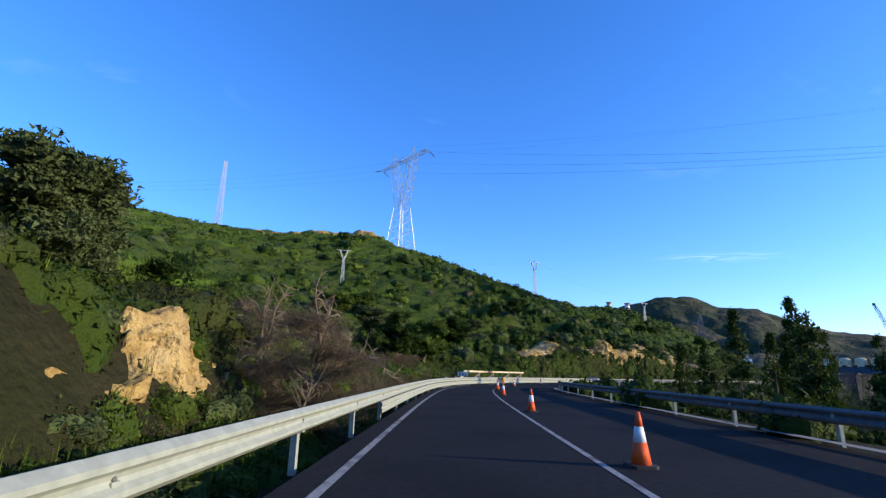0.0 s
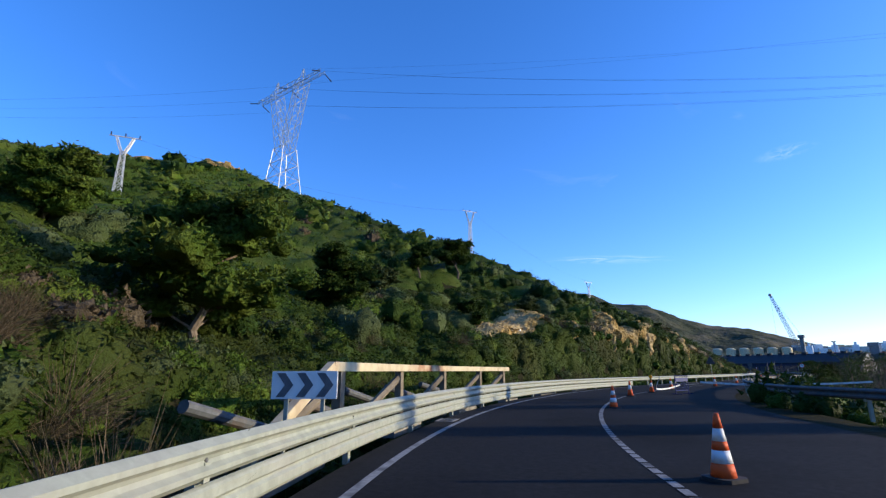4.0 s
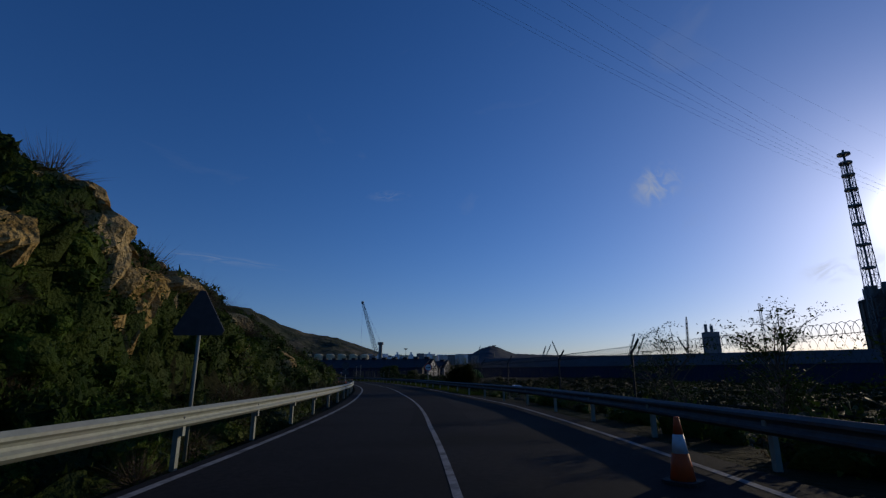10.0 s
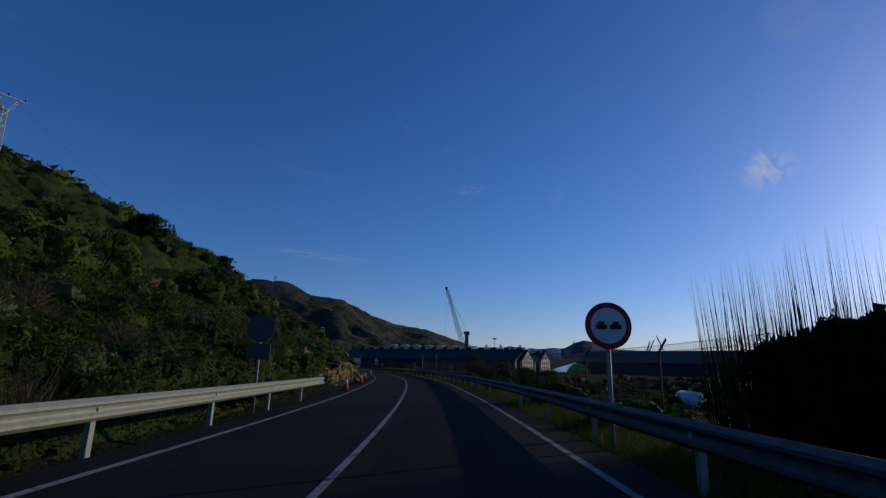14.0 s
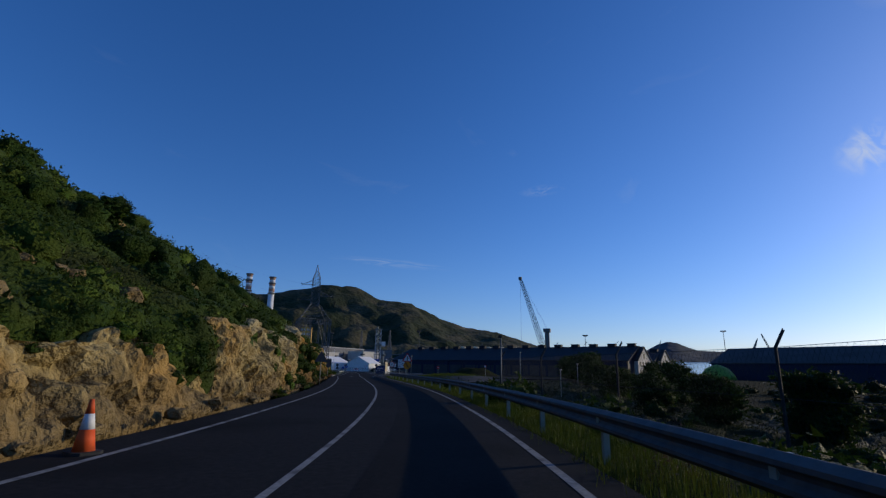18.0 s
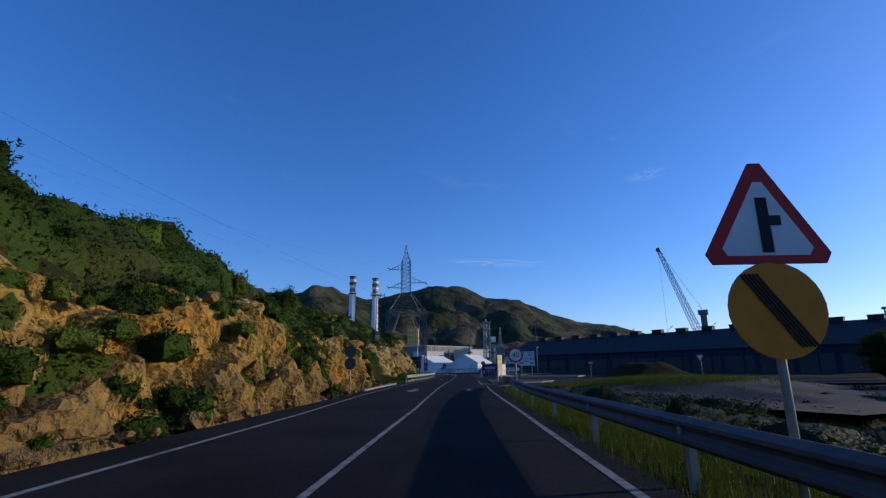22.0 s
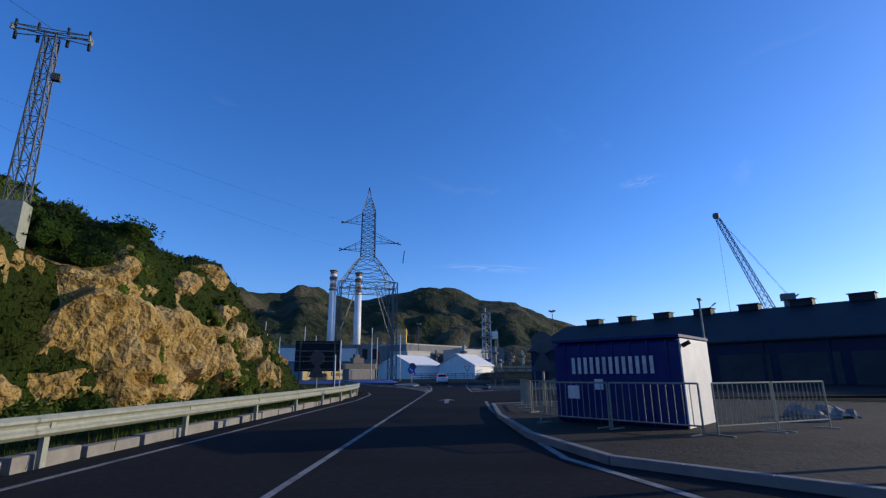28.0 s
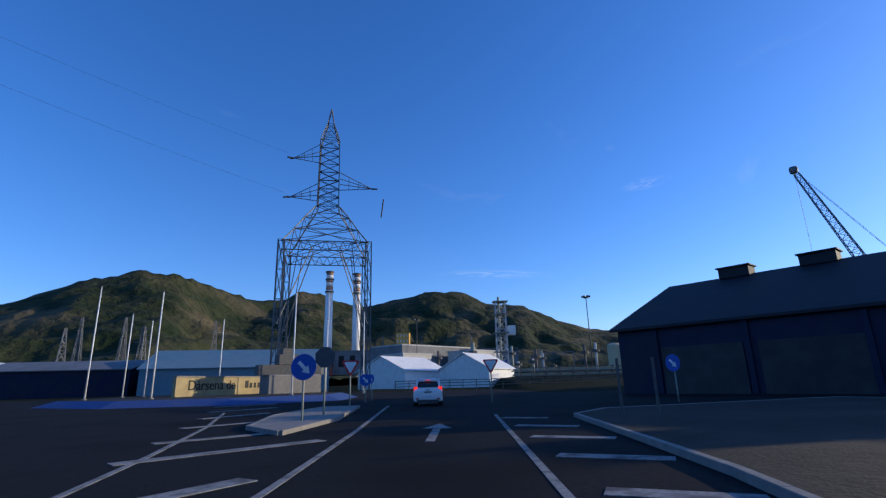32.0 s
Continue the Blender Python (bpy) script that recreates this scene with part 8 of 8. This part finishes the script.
for i, (s, l, tp) in enumerate(((117, 9.5, 2.2), (122, 10.5, 3.2), (126, 12, 3.6), (129, 10, 2.6), (133, 13, 3.9), (137, 11, 3.0), (112, 8.5, 1.6), (141, 12.5, 2.6), (106, 11, 2.4), (101, 9.5, 1.7))):
    p = at_road(s, l)
    tree("sapling", p[0], p[1], tp * 1.25 + .3, "thin young tree with sparse leaves on the slope", LEAF_D, BARK, .30, .30, 28, .19, 100 + i, quads=17, group="saplings by the rail", leafsize=.06, thin=True)
for i, (x, y, tp) in enumerate(((164, 196, 1.8), (169, 203, 2.3), (174, 207, 2.0), (179, 213, 2.9), (186, 219, 3.3), (194, 226, 4.8), (199, 231, 5.2), (205, 238, 4.6), (212, 246, 5.0), (171, 197, 2.6), (160, 188, 1.4), (188, 210, 3.0), (156, 180, 1.6), (150, 172, 1.2))):
    tree("yard_tree", x, y, tp, "dark bushy tree in the harbour yard", LEAF_D, BARK, .42, .02, 30, .62, 130 + i, quads=110, group="yard trees")
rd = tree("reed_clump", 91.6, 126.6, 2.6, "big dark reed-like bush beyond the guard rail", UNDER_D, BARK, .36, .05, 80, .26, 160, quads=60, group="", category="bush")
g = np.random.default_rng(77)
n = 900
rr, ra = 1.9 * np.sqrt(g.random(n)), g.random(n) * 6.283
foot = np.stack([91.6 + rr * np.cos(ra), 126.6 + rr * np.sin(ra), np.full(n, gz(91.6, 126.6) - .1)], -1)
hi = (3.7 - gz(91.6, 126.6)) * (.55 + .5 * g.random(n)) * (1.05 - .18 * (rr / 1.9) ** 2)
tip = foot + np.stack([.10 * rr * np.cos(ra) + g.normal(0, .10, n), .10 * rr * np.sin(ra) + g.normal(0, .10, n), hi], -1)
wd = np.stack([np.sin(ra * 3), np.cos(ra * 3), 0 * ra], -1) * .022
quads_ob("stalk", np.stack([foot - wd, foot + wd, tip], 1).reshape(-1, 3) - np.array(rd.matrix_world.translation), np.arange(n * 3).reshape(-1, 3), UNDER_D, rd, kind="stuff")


def right_scrub(name, material, n, seed, s0, s1, r0, r1, a, b, label, power=1.5, clouds=CLOUDS):
    g = np.random.default_rng(seed)
    s = g.uniform(s0, s1, n)
    l = np.where(s < 250, RAIL_R2(np.maximum(s, 85)), PAVE_R(s)) + r0 + (r1 - r0) * g.random(n) ** power
    p = at_road(s, l)
    p[:, 2] = height(p[:, 0], p[:, 1])
    sz = a + (b - a) * g.random(n) ** 2
    p[:, 2] += sz * .2
    scatter(name, material, p, sz, clouds, seed, label=label)


right_scrub("scrub", LEAF, 260, 31, 60, 230, .8, 14, .25, .8, "green bushes on the harbour slope", 1.2, CLOUDS_NEAR)
right_scrub("scrub", LEAF, 40, 35, 98, 140, 1.0, 6, .5, 1.1, "leafy green bushes behind the guard rail", 1.2, CLOUDS_NEAR)
right_scrub("scrub", LEAF_D, 260, 34, 150, 290, 2.5, 36, .35, 1.1, "dark bushes across the yard", 1.0, CLOUDS_NEAR)
right_scrub("scrub", LEAF_D, 700, 32, -20, 262, 1.4, 40, .4, 1.4, "dark bushes below the road")
right_scrub("dry_scrub", LEAF_B, 120, 33, 100, 240, .8, 18, .3, .8, "dry brown weeds on the harbour slope", 1.5, CLOUDS_THIN)

# bushes added over the bare yard, standing in for its backlit darkness
g = np.random.default_rng(301)
ys = g.uniform(70, 285, 2600)
yl = RAIL_R2(np.maximum(ys, 85)) + 30 + 150 * g.random(2600)
yp = at_road(ys, yl)
yp = yp[(yp[:, 0] < 284) & (yp[:, 1] > -20) & (np.abs(yp[:, 0] - 292) + np.abs(yp[:, 1] - 250) > 24)]
yp[:, 2] = height(yp[:, 0], yp[:, 1]) + .2
yp = yp[:1500]
scatter("scrub", UNDER_D, yp, 1.0 + 1.8 * g.random(len(yp)) ** 2, CLOUDS, 302, label="rough scrub added over the harbour yard to darken it like shade", tall=.7)
sp_ = [at_road(k, float(PAVE_L(k)) - dd, 0) for k, dd in ((293, 7.6), (296, 8.6), (309, 7.2), (311.5, 8.4), (300, 9.5), (113, 10.5), (117, 9.8), (120, 11), (123.5, 9.6), (126.5, 10.4), (129.5, 9.2), (101, 13), (106, 12))]
for q in sp_:
    q[2] = gz(q[0], q[1]) + .5
scatter("shrub", LEAF_D, sp_, [1.5, 1.7, 1.5, 1.3, 1.4, 1.5, 1.3, 1.6, 1.4, 1.5, 1.2, 1.6, 1.4], [bush(700, k + 80, .052, 5) for k in range(3)], 97, label="big dark bushes crowning the ochre cutting", tall=1.15)


# grass
def blades(n, seed, h=.27):
    g = np.random.default_rng(seed)
    c = np.stack([g.normal(0, .16, n), g.normal(0, .16, n), np.zeros(n)], -1)
    a = g.random(n) * 6.283
    d = np.stack([np.cos(a), np.sin(a), np.zeros(n)], -1) * .008
    hh = (h * (.5 + .8 * g.random(n)))[:, None]
    tip = c + np.stack([g.normal(0, .12, n), g.normal(0, .12, n), np.ones(n)], -1) * hh
    return np.stack([c - d, c + d, tip], 1)


TUFTS = [(blades(15, k).reshape(-1, 3), np.arange(45).reshape(-1, 3)) for k in range(6)]


def grass(n, seed, s0, s1, fa, fb, label, smin=.7, smax=1.3, material=GRASS):
    g = np.random.default_rng(seed)
    s = g.uniform(s0, s1, n)
    a, b = fa(s), fb(s)
    p = at_road(s, a + (b - a) * g.random(n))
    p[:, 2] = np.maximum(height(p[:, 0], p[:, 1]), -.06 * (p[:, 2] == 0) - 9)
    scatter("grass", material, p, smin + (smax - smin) * g.random(n), TUFTS, seed, label=label)


grass(9000, 51, 150, 312, lambda s: PAVE_R(s) - .05, lambda s: PAVE_R(s) + 1.6, "yellow-green grass along the verge", .45, 1.0)
grass(1500, 52, 312, 330, lambda s: PAVE_R(s) * 0 + 5.4, lambda s: PAVE_R(s) * 0 + 16, "weeds behind the guard rail end", .3, .7)
grass(1700, 53, 322, 392, lambda s: PAVE_L(s) - .4, lambda s: PAVE_L(s) - 7.5, "green grass between guard rail and rock", .7, 1.5)
grass(2600, 54, 376, 397, lambda s: RAIL_L2(s) - .6, lambda s: RAIL_L2(s) - 15, "green grass inside the roundabout exit", .8, 1.6)
grass(800, 55, 0, 120, lambda s: PAVE_L(s) - .9, lambda s: PAVE_L(s) - 6, "tall green weeds behind the guard rail", .8, 1.9)
grass(900, 56, 195, 325, lambda s: PAVE_L(s) - .4, lambda s: PAVE_L(s) - 2.2, "dry grass at the foot of the rock", .3, .8, LEAF_B)
bk = np.random.default_rng(57)
bp = np.stack([172.5 + bk.normal(0, 2.2, 2400), 241 + bk.normal(0, 3.2, 2400), np.zeros(2400)], -1)
bp[:, 2] = np.maximum(.75 * smooth01((1 - np.hypot((bp[:, 0] - 174) / 9, (bp[:, 1] - 238) / 13)) * 1.3) - .25, -.02)
scatter("grass", GRASS, bp, .5 + .8 * bk.random(2400), TUFTS, 58, label="green weeds on the gravel bank")

# ---- white marker stones ----
for x, y in ((18.4, 89.9), (-6.9, 27.5)):
    t = thing("marker_stone", place(x, y, gz(x, y), 20), "whitewashed marker stone on the slope", "marker stone", "marker stones")
    Shape().rev(((.30, -.5), (.25, .2), (.19, .75), (.13, .92), (.05, .96)), 10).done("stone", WHITE, t, smooth=True)

# ---- loose blocks along the cutting ----
ry = np.random.default_rng(71)
for k in range(70):
    s = 196 + 128 * ry.random()
    d = .5 + 1.2 * ry.random() ** 2
    p = at_road(s, float(PAVE_L(s)) - d)
    stone(p[0], p[1], .10 + .32 * ry.random() ** 2, ROCK if s < 262 else ROCK_O, "fallen limestone block at the foot of the cutting", "fallen blocks")
for k in range(40):
    s = 196 + 128 * ry.random()
    d = float(CUT_D(s)) + 1.5 + 5 * ry.random()
    p = at_road(s, float(PAVE_L(s)) - d)
    stone(p[0], p[1], .3 + .7 * ry.random() ** 2, ROCK, "pale boulder bedded in the scrub", "boulders in the scrub")
